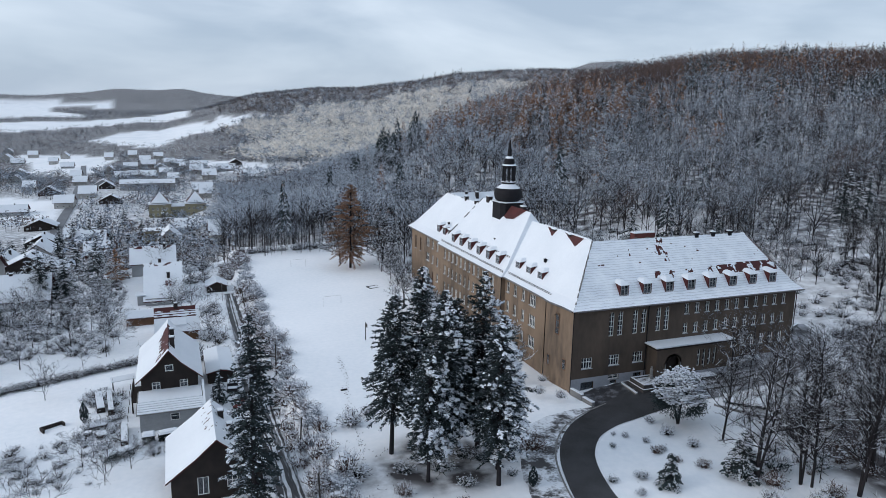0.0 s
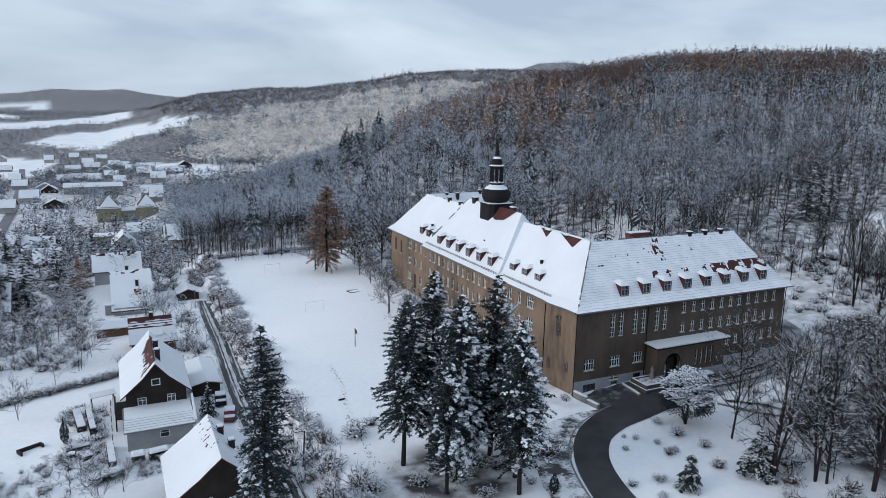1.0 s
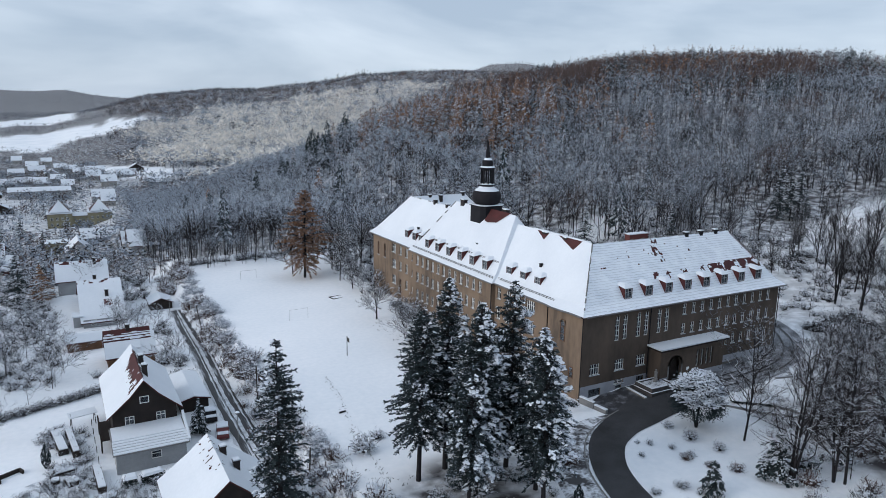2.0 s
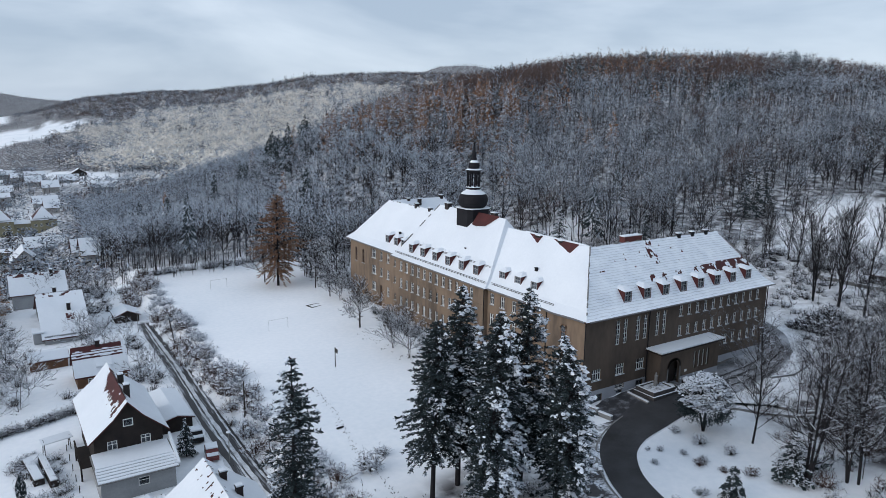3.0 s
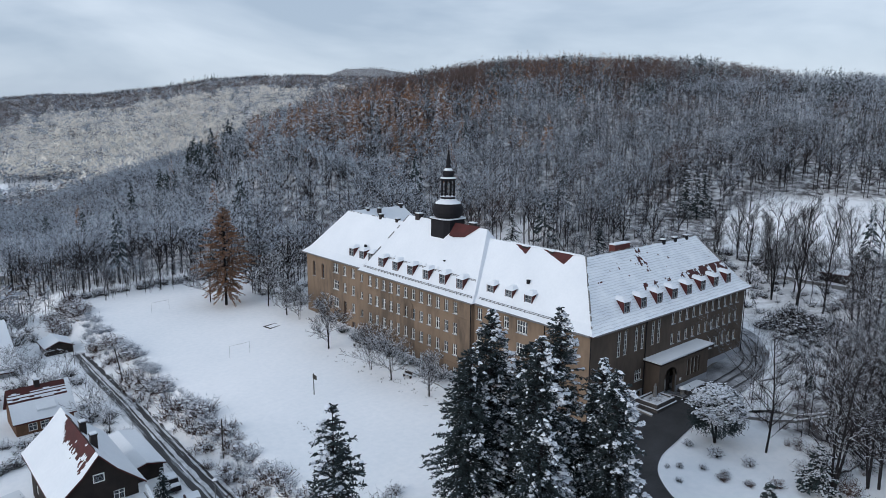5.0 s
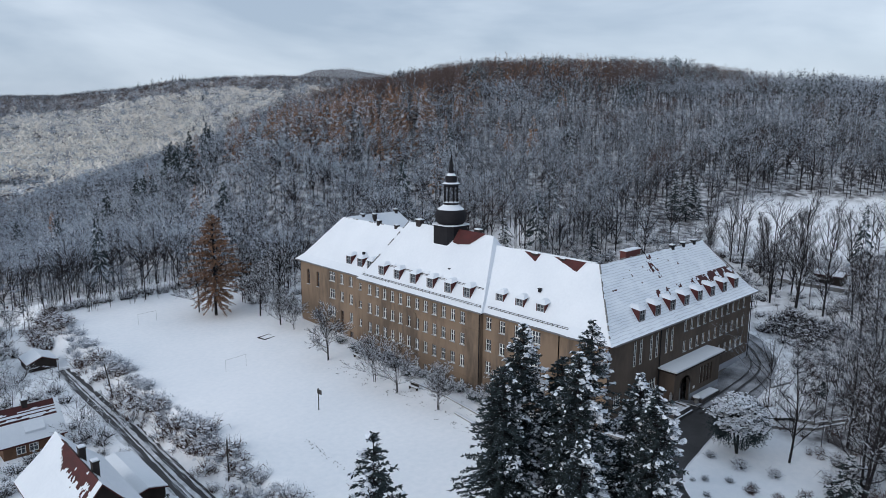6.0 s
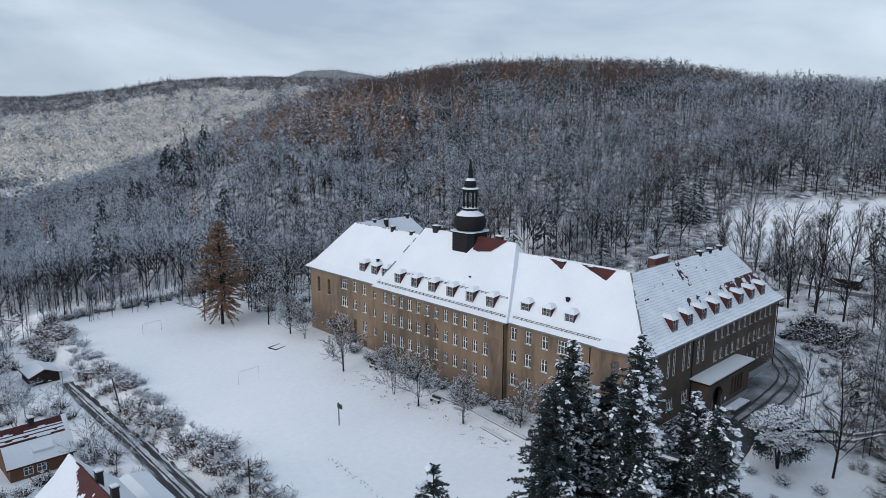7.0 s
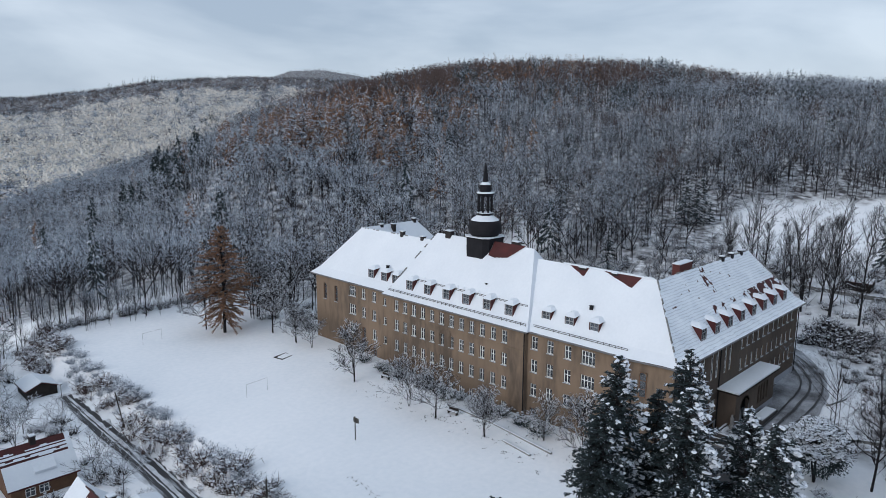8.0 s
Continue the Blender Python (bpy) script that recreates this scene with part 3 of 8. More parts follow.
niche = Shape()
for k in range(14):
    a0, a1 = math.pi * k / 14, math.pi * (k + 1) / 14
    q = [(39.4 + r_ * math.cos(a), 10.2 + r_ * math.sin(a)) for r_, a in ((1.0, a0), (1.25, a0), (1.25, a1), (1.0, a1))]
    niche.poly([(MB - 0.1, y, z) for y, z in q][::-1])
    niche.poly([(MB - 0.1, *q[1]), (MB - 0.1, *q[2]), (MB - 0.002, *q[2]), (MB - 0.002, *q[1])])
for y in (38.15, 40.4):
    niche.box(MB - 0.1, y, 8.2, MB - 0.004, y + 0.25, 10.2)
part("niche_trim", niche, PLASTER, school, "arched plaster moulding over the middle of the front")

# roofs
PROFILE = [(-0.25, EAVE - 0.12), (0.0, EAVE + 0.08), (1.1, EAVE + 1.0), (7.1, RIDGE)]
roof = Shape()


def slope(a, b, prof, s=roof):
    """a(d), b(d): the ends of the slope's level line at the inset d."""
    for (d0, z0), (d1, z1) in zip(prof, prof[1:]):
        p, q, r, t = (*a(d0), z0), (*b(d0), z0), (*b(d1), z1), (*a(d1), z1)
        s.poly([p, q, r, t] if (Vector(r) - Vector(t)).length > 0.01 else [p, q, r])


SLOPES = {
    "west": (lambda d: (d, 77 - d), lambda d: (d, d), PROFILE),
    "south": (lambda d: (d, d), lambda d: (45 - d, d), PROFILE),
    "east_end": (lambda d: (45 - d, d), lambda d: (45 - d, 14.2 - d), PROFILE),
    "south_back": (lambda d: (45 - d, 14.2 - d), lambda d: (14.2 - d, 14.2 - d), PROFILE),
    "west_back": (lambda d: (14.2 - d, 14.2 - d), lambda d: (14.2 - d, 62.8 + d), PROFILE),
    "north_in": (lambda d: (14.2 - d, 62.8 + d), lambda d: (28.8 - d, 62.8 + d), PROFILE),
    "north_end": (lambda d: (28.8 - d, 62.8 + d), lambda d: (28.8 - d, 77 - d), PROFILE),
    "north": (lambda d: (28.8 - d, 77 - d), lambda d: (d, 77 - d), PROFILE),
}
M0, M1 = 22.5, 54.2
MPROF = [(-0.25, EAVE - 0.12), (0.0, EAVE + 0.08), (1.1, EAVE + 1.0), (8.1, MIDRIDGE)]
hip = lambda d: 5.2 * d / 8.1
SLOPES["middle_west"] = (lambda d: (-1 + d, M1 - hip(d)), lambda d: (-1 + d, M0 + hip(d)), MPROF)
SLOPES["middle_south"] = (lambda d: (-1 + d, M0 + hip(d)), lambda d: (15.2 - d, M0 + hip(d)), MPROF)
SLOPES["middle_east"] = (lambda d: (15.2 - d, M0 + hip(d)), lambda d: (15.2 - d, M1 - hip(d)), MPROF)
SLOPES["middle_north"] = (lambda d: (15.2 - d, M1 - hip(d)), lambda d: (-1 + d, M1 - hip(d)), MPROF)
for key, (a, b, prof) in SLOPES.items():
    if key != "west":
        slope(a, b, prof)
        continue
    ts = [0, *np.linspace(0.38, 1, 60)]
    for t0, t1 in zip(ts, ts[1:]):
        for (d0, z0), (d1, z1) in zip(prof, prof[1:]):
            q = []
            for t, d, z in ((t0, d0, z0), (t1, d0, z0), (t1, d1, z1), (t0, d1, z1)):
                p = Vector(a(d)).lerp(Vector(b(d)), t)
                q.append((p.x + float(bend(p.y)) * (1 - max(d, 0) / 7.1), p.y, z))
            roof.poly(q)
soff = Shape().box(-0.25, 0.0, EAVE - 0.2, W, 76.9, EAVE - 0.13).box(-1.2, M0 - 0.2, EAVE - 0.21, MB, M1 + 0.2, EAVE - 0.14).box(W, -0.25, EAVE - 0.2, 45.2, SW, EAVE - 0.13)
part("roof", roof, TILE, school, "red tiled hipped roof almost hidden by snow")
part("eave", soff, WOOD, school)
for p, q in (((-0.32, 53.9), (-0.32, 77.2)), ((-1.32, 22.4), (-1.32, 54.3)), ((-0.72, 7.6), (-0.72, 22.4)), ((0.4, -0.32), (45.3, -0.32)), ((45.3, -0.3), (45.3, 14.4))):
    part("gutter", Shape().tube((*p, EAVE - 0.1), (*q, EAVE - 0.1), 0.12, 0.12, 8), GUTTER, school)
bow = [(float(bend(y)) - 0.32, y) for y in np.linspace(7.6, 0.2, 12)]
gut = Shape()
for p, q in zip(bow, bow[1:]):
    gut.tube((*p, EAVE - 0.1), (*q, EAVE - 0.1), 0.12, 0.12, 8)
part("gutter", gut, GUTTER, school)


def snow_sheet(name, key, bare, cell=0.3, lift=0.09, d_lo=-0.3, rows_=None):
    """Snow on a slope: a sheet of small cells, left out where bare(x, y, d, noise) holds."""
    a, b, prof = SLOPES[key]
    ds, zs = [p[0] for p in prof], [p[1] for p in prof]
    top, s, index = prof[-1][0], Shape(), {}
    nd = rows_ or int((top - d_lo) / cell * 1.45)
    n = max(2, int((Vector(b(0)) - Vector(a(0))).length / cell))

    def vert(i, j):
        if (i, j) not in index:
            d = d_lo + (top - d_lo) * j / nd
            p = Vector(a(d)).lerp(Vector(b(d)), i / n)
            z = float(np.interp(d, ds, zs)) + lift + 0.03 * noise.noise((p.x * 0.7, p.y * 0.7, d))
            index[i, j] = len(s.v)
            s.v.append((p.x + (float(bend(p.y)) * (1 - max(d, 0) / 7.1) if key == "west" else 0.0), p.y, z))
        return index[i, j]

    for i in range(n):
        for j in range(nd):
            d = d_lo + (top - d_lo) * (j + 0.5) / nd
            p = Vector(a(d)).lerp(Vector(b(d)), (i + 0.5) / n)
            if bare(p.x, p.y, d, noise.noise((p.x * 0.8, p.y * 0.8, d * 0.8)), noise.noise((p.x * 2.3, p.y * 2.3, d * 2.3 + 9))):
                continue
            s.f.append((vert(i, j), vert(i + 1, j), vert(i + 1, j + 1), vert(i, j + 1)))
            s.m.append(0)
    return part("roof_snow", s, name, school)


def bare_south(x, y, d, n1, n2):
    above = 0.022 * (x - 14)
    return ((16 < x < 41.8 and 2.6 < d < 3.35 + 0.8 * above and n1 + 0.7 * n2 > 0.42 - 0.036 * (x - 15) + 0.4 * abs(d - 3.1)) or (18.6 < x < 20.4 and 7.1 - d < 2.6 and n1 + n2 > 0.12)
            or (d > 4.4 and n1 + 1.2 * n2 > 0.86 and math.sin(d * 13) > 0.2) or (38 < x < 44 and 0 < 45 - x - d < 0.35 and d > 3.5))


never = lambda *a: False
snow_sheet(SNOW, "west", never, 0.25, 0.17)


def bare_tiles(key, y0, y1, width, x_shift=0.0):
    """Red tiles laid bare along the ridge, width(y) metres down the slope."""
    prof, s, ys = SLOPES[key][2], Shape(), np.linspace(y0, y1, 40)
    top = prof[-1][0]
    row = []
    for y in ys:
        w = max(0.0, width(y) + 0.06 * noise.noise((y * 1.7, 2.0, 5.0)))
        d = top - w
        row.append([(x_shift + q, y, float(np.interp(q, [p[0] for p in prof], [p[1] for p in prof])) + 0.24) for q in (d, top)])
    for a, b in zip(row, row[1:]):
        s.poly([b[0], a[0], a[1], b[1]])
    part("bare_tiles", s, TILE, school)


bare_tiles("west", 9.2, 15.7, lambda y: min(1.15 * (15.7 - y) / 5.2, 1.15 * (y - 9.2) / 0.9))
bare_tiles("west", 17.7, 21.4, lambda y: min(0.95 * (21.4 - y) / 3.2, 0.95 * (y - 17.7) / 0.3))
bare_tiles("middle_west", 29.2, 35.8, lambda y: min(1.7, 0.5 * (y - 28.4)) - 0.1 * abs(y - 34.4), -1.0)
crest_x, crest_z = SLOPES["west"][2][-1]
crest = Shape()
for i in range(24):
    y, dz = 7.6 + 0.61 * i, 0.05 * noise.noise((i * 0.6, 3.0, 1.0))
    crest.box(crest_x - 0.12, y, crest_z + 0.1, crest_x + 0.2, y + 0.61, crest_z + 0.31 + dz)
part("ridge_snow", crest, SNOW, school, "thin line of snow along the ridge tiles")
snow_sheet(SNOW, "middle_west", never, 0.4)
for k in ("middle_south", "middle_north", "middle_east", "north_in", "north_end", "north", "west_back", "south_back", "east_end"):
    snow_sheet(SNOW, k, never, 0.8)
SNOW_ROWS = mat("thin_snow_on_tile_rows", (0.86, 0.90, 0.95), (0.72, 0.77, 0.84), 0.5, 5.0, rough=0.7, bump=0.3, bump_scale=3)
rn, rl = SNOW_ROWS.node_tree.nodes, SNOW_ROWS.node_tree.links
rtc, rwave, rb = rn.new("ShaderNodeTexCoord"), rn.new("ShaderNodeTexWave"), rn.new("ShaderNodeBump")
rwave.bands_direction, rwave.wave_profile = "Z", "SAW"
rwave.inputs["Scale"].default_value, rwave.inputs["Distortion"].default_value, rwave.inputs["Detail"].default_value = 0.95, 3.2, 3.0
rb.inputs["Strength"].default_value, rb.inputs["Distance"].default_value = 0.5, 0.1
rl.new(rtc.outputs["Object"], rwave.inputs["Vector"])
rl.new(rwave.outputs["Fac"], rb.inputs["Height"])
rl.new(rn["Bump"].outputs["Normal"], rb.inputs["Normal"])
rl.new(rb.outputs["Normal"], rn["Principled BSDF"].inputs["Normal"])
# the tile edges show grey through the thin snow
r_pow, r_noise, r_mul, r_mix = rn.new("ShaderNodeMapRange"), rn.new("ShaderNodeTexNoise"), rn.new("ShaderNodeMath"), rn.new("ShaderNodeMix")
r_pow.inputs["From Min"].default_value, r_pow.inputs["From Max"].default_value = 0.72, 0.98
rl.new(rwave.outputs["Fac"], r_pow.inputs["Value"])
r_noise.inputs["Scale"].default_value, r_noise.inputs["Detail"].default_value = 0.5, 4
rl.new(rtc.outputs["Object"], r_noise.inputs["Vector"])
r_mul.operation = "MULTIPLY"
rl.new(r_pow.outputs["Result"], r_mul.inputs[0])
rl.new(r_noise.outputs["Fac"], r_mul.inputs[1])
r_mix.data_type = "RGBA"
r_mix.inputs["B"].default_value = (0.28, 0.28, 0.32, 1)
rl.new(rn["Principled BSDF"].inputs["Base Color"].links[0].from_socket, r_mix.inputs["A"])
rl.new(r_mul.outputs[0], r_mix.inputs["Factor"])
rl.new(r_mix.outputs["Result"], rn["Principled BSDF"].inputs["Base Color"])
snow_sheet(SNOW_ROWS, "south", bare_south, 0.2)


def hip_tiles(p, q, gap=0.12):
    """Half-round ridge tiles from p to q, some hidden by snow."""
    p, q = Vector(p), Vector(q)
    n, s = int((q - p).length / 0.42), Shape()
    for i in range(n):
        if noise.noise((p.x + i * 0.37, p.y, i * 0.21)) > gap:
            s.tube(p.lerp(q, i / n), p.lerp(q, (i + 0.85) / n), 0.13, 0.11, 6)
    if s.f:
        tagged(part("ridge_tiles", s, STONE, school, "grey ridge tiles half hidden by snow"), kind="stuff")


hip_tiles((0.1, 53.4, 15.9), (7.1, 49.0, 25.0), -0.1)
hip_tiles((0.6, 0.6, 15.4), (7.1, 7.1, 23.55), -0.05)
hip_tiles((44.4, 0.6, 15.4), (37.9, 7.1, 23.55), -0.1)
hip_tiles((7.1, 7.1, 23.55), (37.9, 7.1, 23.55), 0.1)
hip_tiles((7.1, 7.1, 23.6), (7.1, 22.0, 23.6), 0.0)
hip_tiles((7.1, 54.0, 23.5), (7.1, 69.9, 23.5), 0.1)
# roof hatches
for x, y, z in ((2.9, 33.6, 18.9), (4.0, 44.0, 20.0), (3.2, 14.6, 18.9), (2.6, 57.0, 18.2)):
    part("roof_hatch", Shape().box(-0.28, -0.22, -0.2, 0.1, 0.22, 0.32).box(-0.34, -0.28, 0.32, 0.14, 0.28, 0.38), COPPER, school, "", pose(x, y, z))


def dormer(at):
    """A roof dormer that faces -y, origin at the foot of its window."""
    cheek = Shape()
    for x in (-0.8, 0.7):
        cheek.prism([(x, 0), (x + 0.1, 0), (x + 0.1, 1.9), (x, 1.9)], -0.5, 1.75)
    cheek.box(-0.7, 0.0, -0.5, 0.7, 0.12, 0.0).box(-0.7, 0.0, 1.6, 0.7, 0.12, 1.75)
    ob = part("dormer", cheek, TILE, school, "red tiled dormer with a snowy cap", at)
    window_at = pose(0, 0.06, 0)
    window(ob, window_at, 1.35, 1.6, 2, 2, name="window", frame_mat=GREY_RENDER, sill=False)
    cap = Shape()
    e, z0, z1 = 1.0, 1.64, 2.15
    cap.poly([(-e, -0.2, z0), (e, -0.2, z0), (0.35, 0.6, z1), (-0.35, 0.6, z1)])
    cap.poly([(-e, 2.4, z0 + 0.35), (-e, -0.2, z0), (-0.35, 0.6, z1), (-0.35, 2.6, z1 + 0.15)])
    cap.poly([(e, -0.2, z0), (e, 2.4, z0 + 0.35), (0.35, 2.6, z1 + 0.15), (0.35, 0.6, z1)])
    cap.poly([(-0.35, 0.6, z1), (0.35, 0.6, z1), (0.35, 2.6, z1 + 0.15), (-0.35, 2.6, z1 + 0.15)])
    cap.poly([(-e, -0.2, z0), (-e, 2.4, z0 + 0.35), (e, 2.4, z0 + 0.35), (e, -0.2, z0)])
    part("cap_snow", cap, SNOW, ob)
    return ob


for i in range(8):
    dormer(pose(9.6 + 4.26 * i, 1.25, 15.95))
for y in (60.2, 56.6):
    dormer(pose(1.25, y, 15.95, 0, 0, -90))
dormer(pose(1.25, 53.6, 15.95, 0, 0, -90))
for i in range(6):
    dormer(pose(0.25, 48.8 - 4.36 * i, 15.95, 0, 0, -90))
for y in (20.9, 16.9, 12.9):
    dormer(pose(1.25, y, 15.95, 0, 0, -90))

# snow guards: rails on short posts across the slope, with ragged snow banked up behind them
def snow_guard(d, z, x0, y0, y1, bank=True):
    g, b = Shape(), Shape()
    for k in (0.12, 0.34):
        g.tube((x0 + d, y0, z + k), (x0 + d, y1, z + k), 0.035, 0.035, 4)
    for i in range(int((y1 - y0) / 0.9) + 1):
        g.tube((x0 + d, y0 + 0.9 * i, z - 0.25), (x0 + d, y0 + 0.9 * i, z + 0.4), 0.03, 0.03, 4)
    part("snow_guard", g, SOOT, school)
    if not bank:
        return
    n = int((y1 - y0) / 0.35)
    for i in range(n + 1):
        y, h = y0 + 0.35 * i, max(0.02, 0.25 + 0.45 * noise.noise((y0 + 0.8 * i, z, 3.0)))
        b.v += [(x0 + d + 0.06, y, z - 0.1), (x0 + d + 0.08, y, z + 0.1 + h), (x0 + d + 0.75, y, z + 0.95)]
        if i:
            b.f += [(3 * i - 3, 3 * i, 3 * i + 1, 3 * i - 2), (3 * i - 2, 3 * i + 1, 3 * i + 2, 3 * i - 1)]
            b.m += [0, 0]
    part("guard_snow", b, SNOW, school)


snow_guard(2.45, 17.35, -1.0, 24.5, 49.5)
snow_guard(2.45, 17.3, 0.0, 10.5, 22.0)
snow_guard(0.45, 15.2, -1.0, 23.2, 53.6, False)
snow_guard(0.45, 15.2, -0.4, 7.0, 22.2, False)

# tower
TX, TY = 7.6, 38.4
tower = thing("roof_tower", pose(TX, TY, 0), "", "")
tower.parent = school
for key in ("label", "category"):
    if key in tower:
        del tower[key]


def octa(side, ch):
    h = side / 2
    return [(-h + ch, -h), (h - ch, -h), (h, -h + ch), (h, h - ch), (h - ch, h), (-h + ch, h), (-h, h - ch), (-h, -h + ch)]


part("tower_base", Shape().prism(octa(5.0, 0.8), 19.5, 25.5), COPPER, tower)
part("tower_cornice", Shape().prism(octa(5.5, 0.9), 25.5, 25.65), COPPER, tower)
part("cornice_snow", Shape().prism(octa(5.5, 0.9), 25.65, 25.77), SNOW, tower)
e8 = math.pi / 8
part("onion", Shape().lathe([(2.2, 25.8), (2.5, 26.1), (2.68, 26.5), (2.77, 26.95), (2.78, 27.4), (2.7, 27.75), (2.55, 28.05), (2.3, 28.33), (2.0, 28.55), (1.5, 28.85), (1.3, 29.1)], 32, 0, 0, e8), COPPER, tower)
part("onion_snow", Shape().lathe([(2.34, 28.33), (2.04, 28.6), (1.5, 28.93), (1.3, 29.15)], 32, 0, 0, e8), SNOW, tower)
lant = Shape().lathe([(1.35, 28.9), (1.35, 29.5), (1.2, 29.55)], 8, 0, 0, e8)
for i in range(8):
    a = e8 + i * math.pi / 4
    lant.tube((1.15 * math.cos(a), 1.15 * math.sin(a), 29.4), (1.15 * math.cos(a), 1.15 * math.sin(a), 32.4), 0.17, 0.17, 6)
    b = a + math.pi / 4
    for z in (29.9, 30.35):
        lant.tube((1.1 * math.cos(a), 1.1 * math.sin(a), z), (1.1 * math.cos(b), 1.1 * math.sin(b), z), 0.05, 0.05, 4)
    # arch between two posts
    for k in range(6):
        f0, f1 = k / 6, (k + 1) / 6
        p0 = Vector((1.15 * math.cos(a), 1.15 * math.sin(a), 0)).lerp(Vector((1.15 * math.cos(b), 1.15 * math.sin(b), 0)), f0)
        p1 = Vector((1.15 * math.cos(a), 1.15 * math.sin(a), 0)).lerp(Vector((1.15 * math.cos(b), 1.15 * math.sin(b), 0)), f1)
        z0, z1 = 31.7 + 0.55 * math.sin(math.pi * f0), 31.7 + 0.55 * math.sin(math.pi * f1)
        lant.poly([(p0.x, p0.y, z0), (p1.x, p1.y, z1), (p1.x, p1.y, 32.6), (p0.x, p0.y, 32.6)])
part("lantern", lant, COPPER, tower)
part("lantern_snow", Shape().lathe([(1.45, 29.52), (1.45, 29.62), (1.0, 29.66)], 8, 0, 0, e8), SNOW, tower)
part("lantern_roof", Shape().lathe([(1.25, 32.4), (1.5, 32.55), (1.5, 32.75), (1.0, 32.95), (0.95, 33.1), (1.06, 33.5), (1.0, 33.95), (0.6, 34.4), (0.42, 34.6), (0.42, 34.9), (0.3, 35.05)], 12, 0, 0, e8), COPPER, tower)
part("lantern_roof_snow", Shape().lathe([(1.55, 32.76), (1.4, 32.9), (1.0, 33.0)], 12, 0, 0, e8), SNOW, tower)
part("cap_snow", Shape().lathe([(0.86, 34.14), (0.62, 34.43), (0.5, 34.55)], 12, 0, 0, e8), SNOW, tower)
part("spire", Shape().lathe([(0.5, 34.75), (0.36, 35.2), (0.44, 35.6), (0.32, 36.1), (0.2, 36.9), (0.09, 37.7)], 10, 0, 0), COPPER, tower)


def chimney(x, y, z0, z1, w=0.8, d=0.6, m=BRICK):
    ob = part("chimney", Shape().box(-w / 2, -d / 2, z0, w / 2, d / 2, z1).box(-w / 2 - 0.08, -d / 2 - 0.08, z1 - 0.2, w / 2 + 0.08, d / 2 + 0.08, z1 - 0.05), m, school, "", pose(x, y, 0))
    part("chimney_snow", Shape().box(-w / 2 - 0.06, -d / 2 - 0.06, z1 - 0.05, w / 2 + 0.06, d / 2 + 0.06, z1 + 0.1), SNOW, ob)


chimney(7.5, 31.6, 23.5, 25.6, 0.7, 1.2, SOOT)
chimney(7.1, 18.7, 22.0, 23.5, 0.8, 1.2, SOOT)
chimney(7.1, 13.4, 22.0, 23.5, 0.8, 0.8, SOOT)
chimney(7.1, 46.0, 23.0, 25.7, 0.9, 1.2, SOOT)
chimney(7.1, 58.0, 22.0, 24.2, 0.7, 0.7, SOOT)
chimney(12.0, 69.9, 22.0, 23.7, 0.7, 0.7, SOOT)
chimney(14.5, 69.0, 22.0, 23.6, 0.7, 0.7, SOOT)
chimney(7.1, 52.6, 22.4, 23.9, 0.7, 0.7, SOOT)
chimney(21.0, 69.9, 21.5, 24.0, 0.7, 0.7, SOOT)
chimney(18.0, 8.9, 20.0, 24.1, 4.0, 1.1)
for x in (27.5, 31.0, 34.6):
    chimney(x, 7.1, 22.5, 23.95, 0.7, 0.6, COPPER)

# porch with its arched door
porch = Shape()
arch_c, arch_r, arch_z = 17.4, 1.35, 5.1
facade(porch, (14.2, -1.9, 0), (1, 0, 0), (0, -1, 0), 14.2, -1.0, 7.75, [(arch_c - arch_r - 14.2, arch_c + arch_r - 14.2, 1.7, arch_z + arch_r), *[(7.9 + 1.05 * i, 8.6 + 1.05 * i, 4.0, 6.8) for i in range(4)]],
       depth=0.45, splits=(3.3,), mi=lambda z: 1 if z < 3.3 else 0)
porch.poly([(14.2, 0.6, -1), (14.2, -1.9, -1), (14.2, -1.9, 7.75), (14.2, 0.6, 7.75)])
porch.poly([(28.4, -1.9, -1), (28.4, 0.6, -1), (28.4, 0.6, 7.75), (28.4, -1.9, 7.75)])
arc = [(arch_c + arch_r * math.cos(a), arch_z + arch_r * math.sin(a)) for a in np.linspace(0, math.pi, 17)]
for i in range(16):
    (ax, az), (bx, bz) = arc[i], arc[i + 1]
    cx = arch_c + arch_r if i < 8 else arch_c - arch_r
    porch.poly([(cx, -1.9, arch_z + arch_r), (bx, -1.9, bz), (ax, -1.9, az)])
    porch.poly([(ax, -1.9, az), (bx, -1.9, bz), (bx, -1.45, bz), (ax, -1.45, az)])
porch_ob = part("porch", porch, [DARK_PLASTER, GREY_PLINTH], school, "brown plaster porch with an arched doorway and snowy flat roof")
trim = Shape()
for i in range(16):
    (ax, az), (bx, bz) = arc[i], arc[i + 1]
    k = 1.16
    trim.slab([(ax, -2.0, az), (arch_c + (ax - arch_c) * k, -2.0, arch_z + (az - arch_z) * k), (arch_c + (bx - arch_c) * k, -2.0, arch_z + (bz - arch_z) * k), (bx, -2.0, bz)], 0.01)
trim.box(arch_c - arch_r * 1.16, -2.0, 1.7, arch_c - arch_r, -1.9, arch_z).box(arch_c + arch_r, -2.0, 1.7, arch_c + arch_r * 1.16, -1.9, arch_z)
part("arch_trim", trim, STONE, porch_ob)
part("door", Shape().box(arch_c - arch_r, -1.0, 1.6, arch_c - 0.03, -0.9, arch_z + arch_r).box(arch_c + 0.03, -1.0, 1.6, arch_c + arch_r, -0.9, arch_z + arch_r), WOOD, porch_ob, "dark double door")
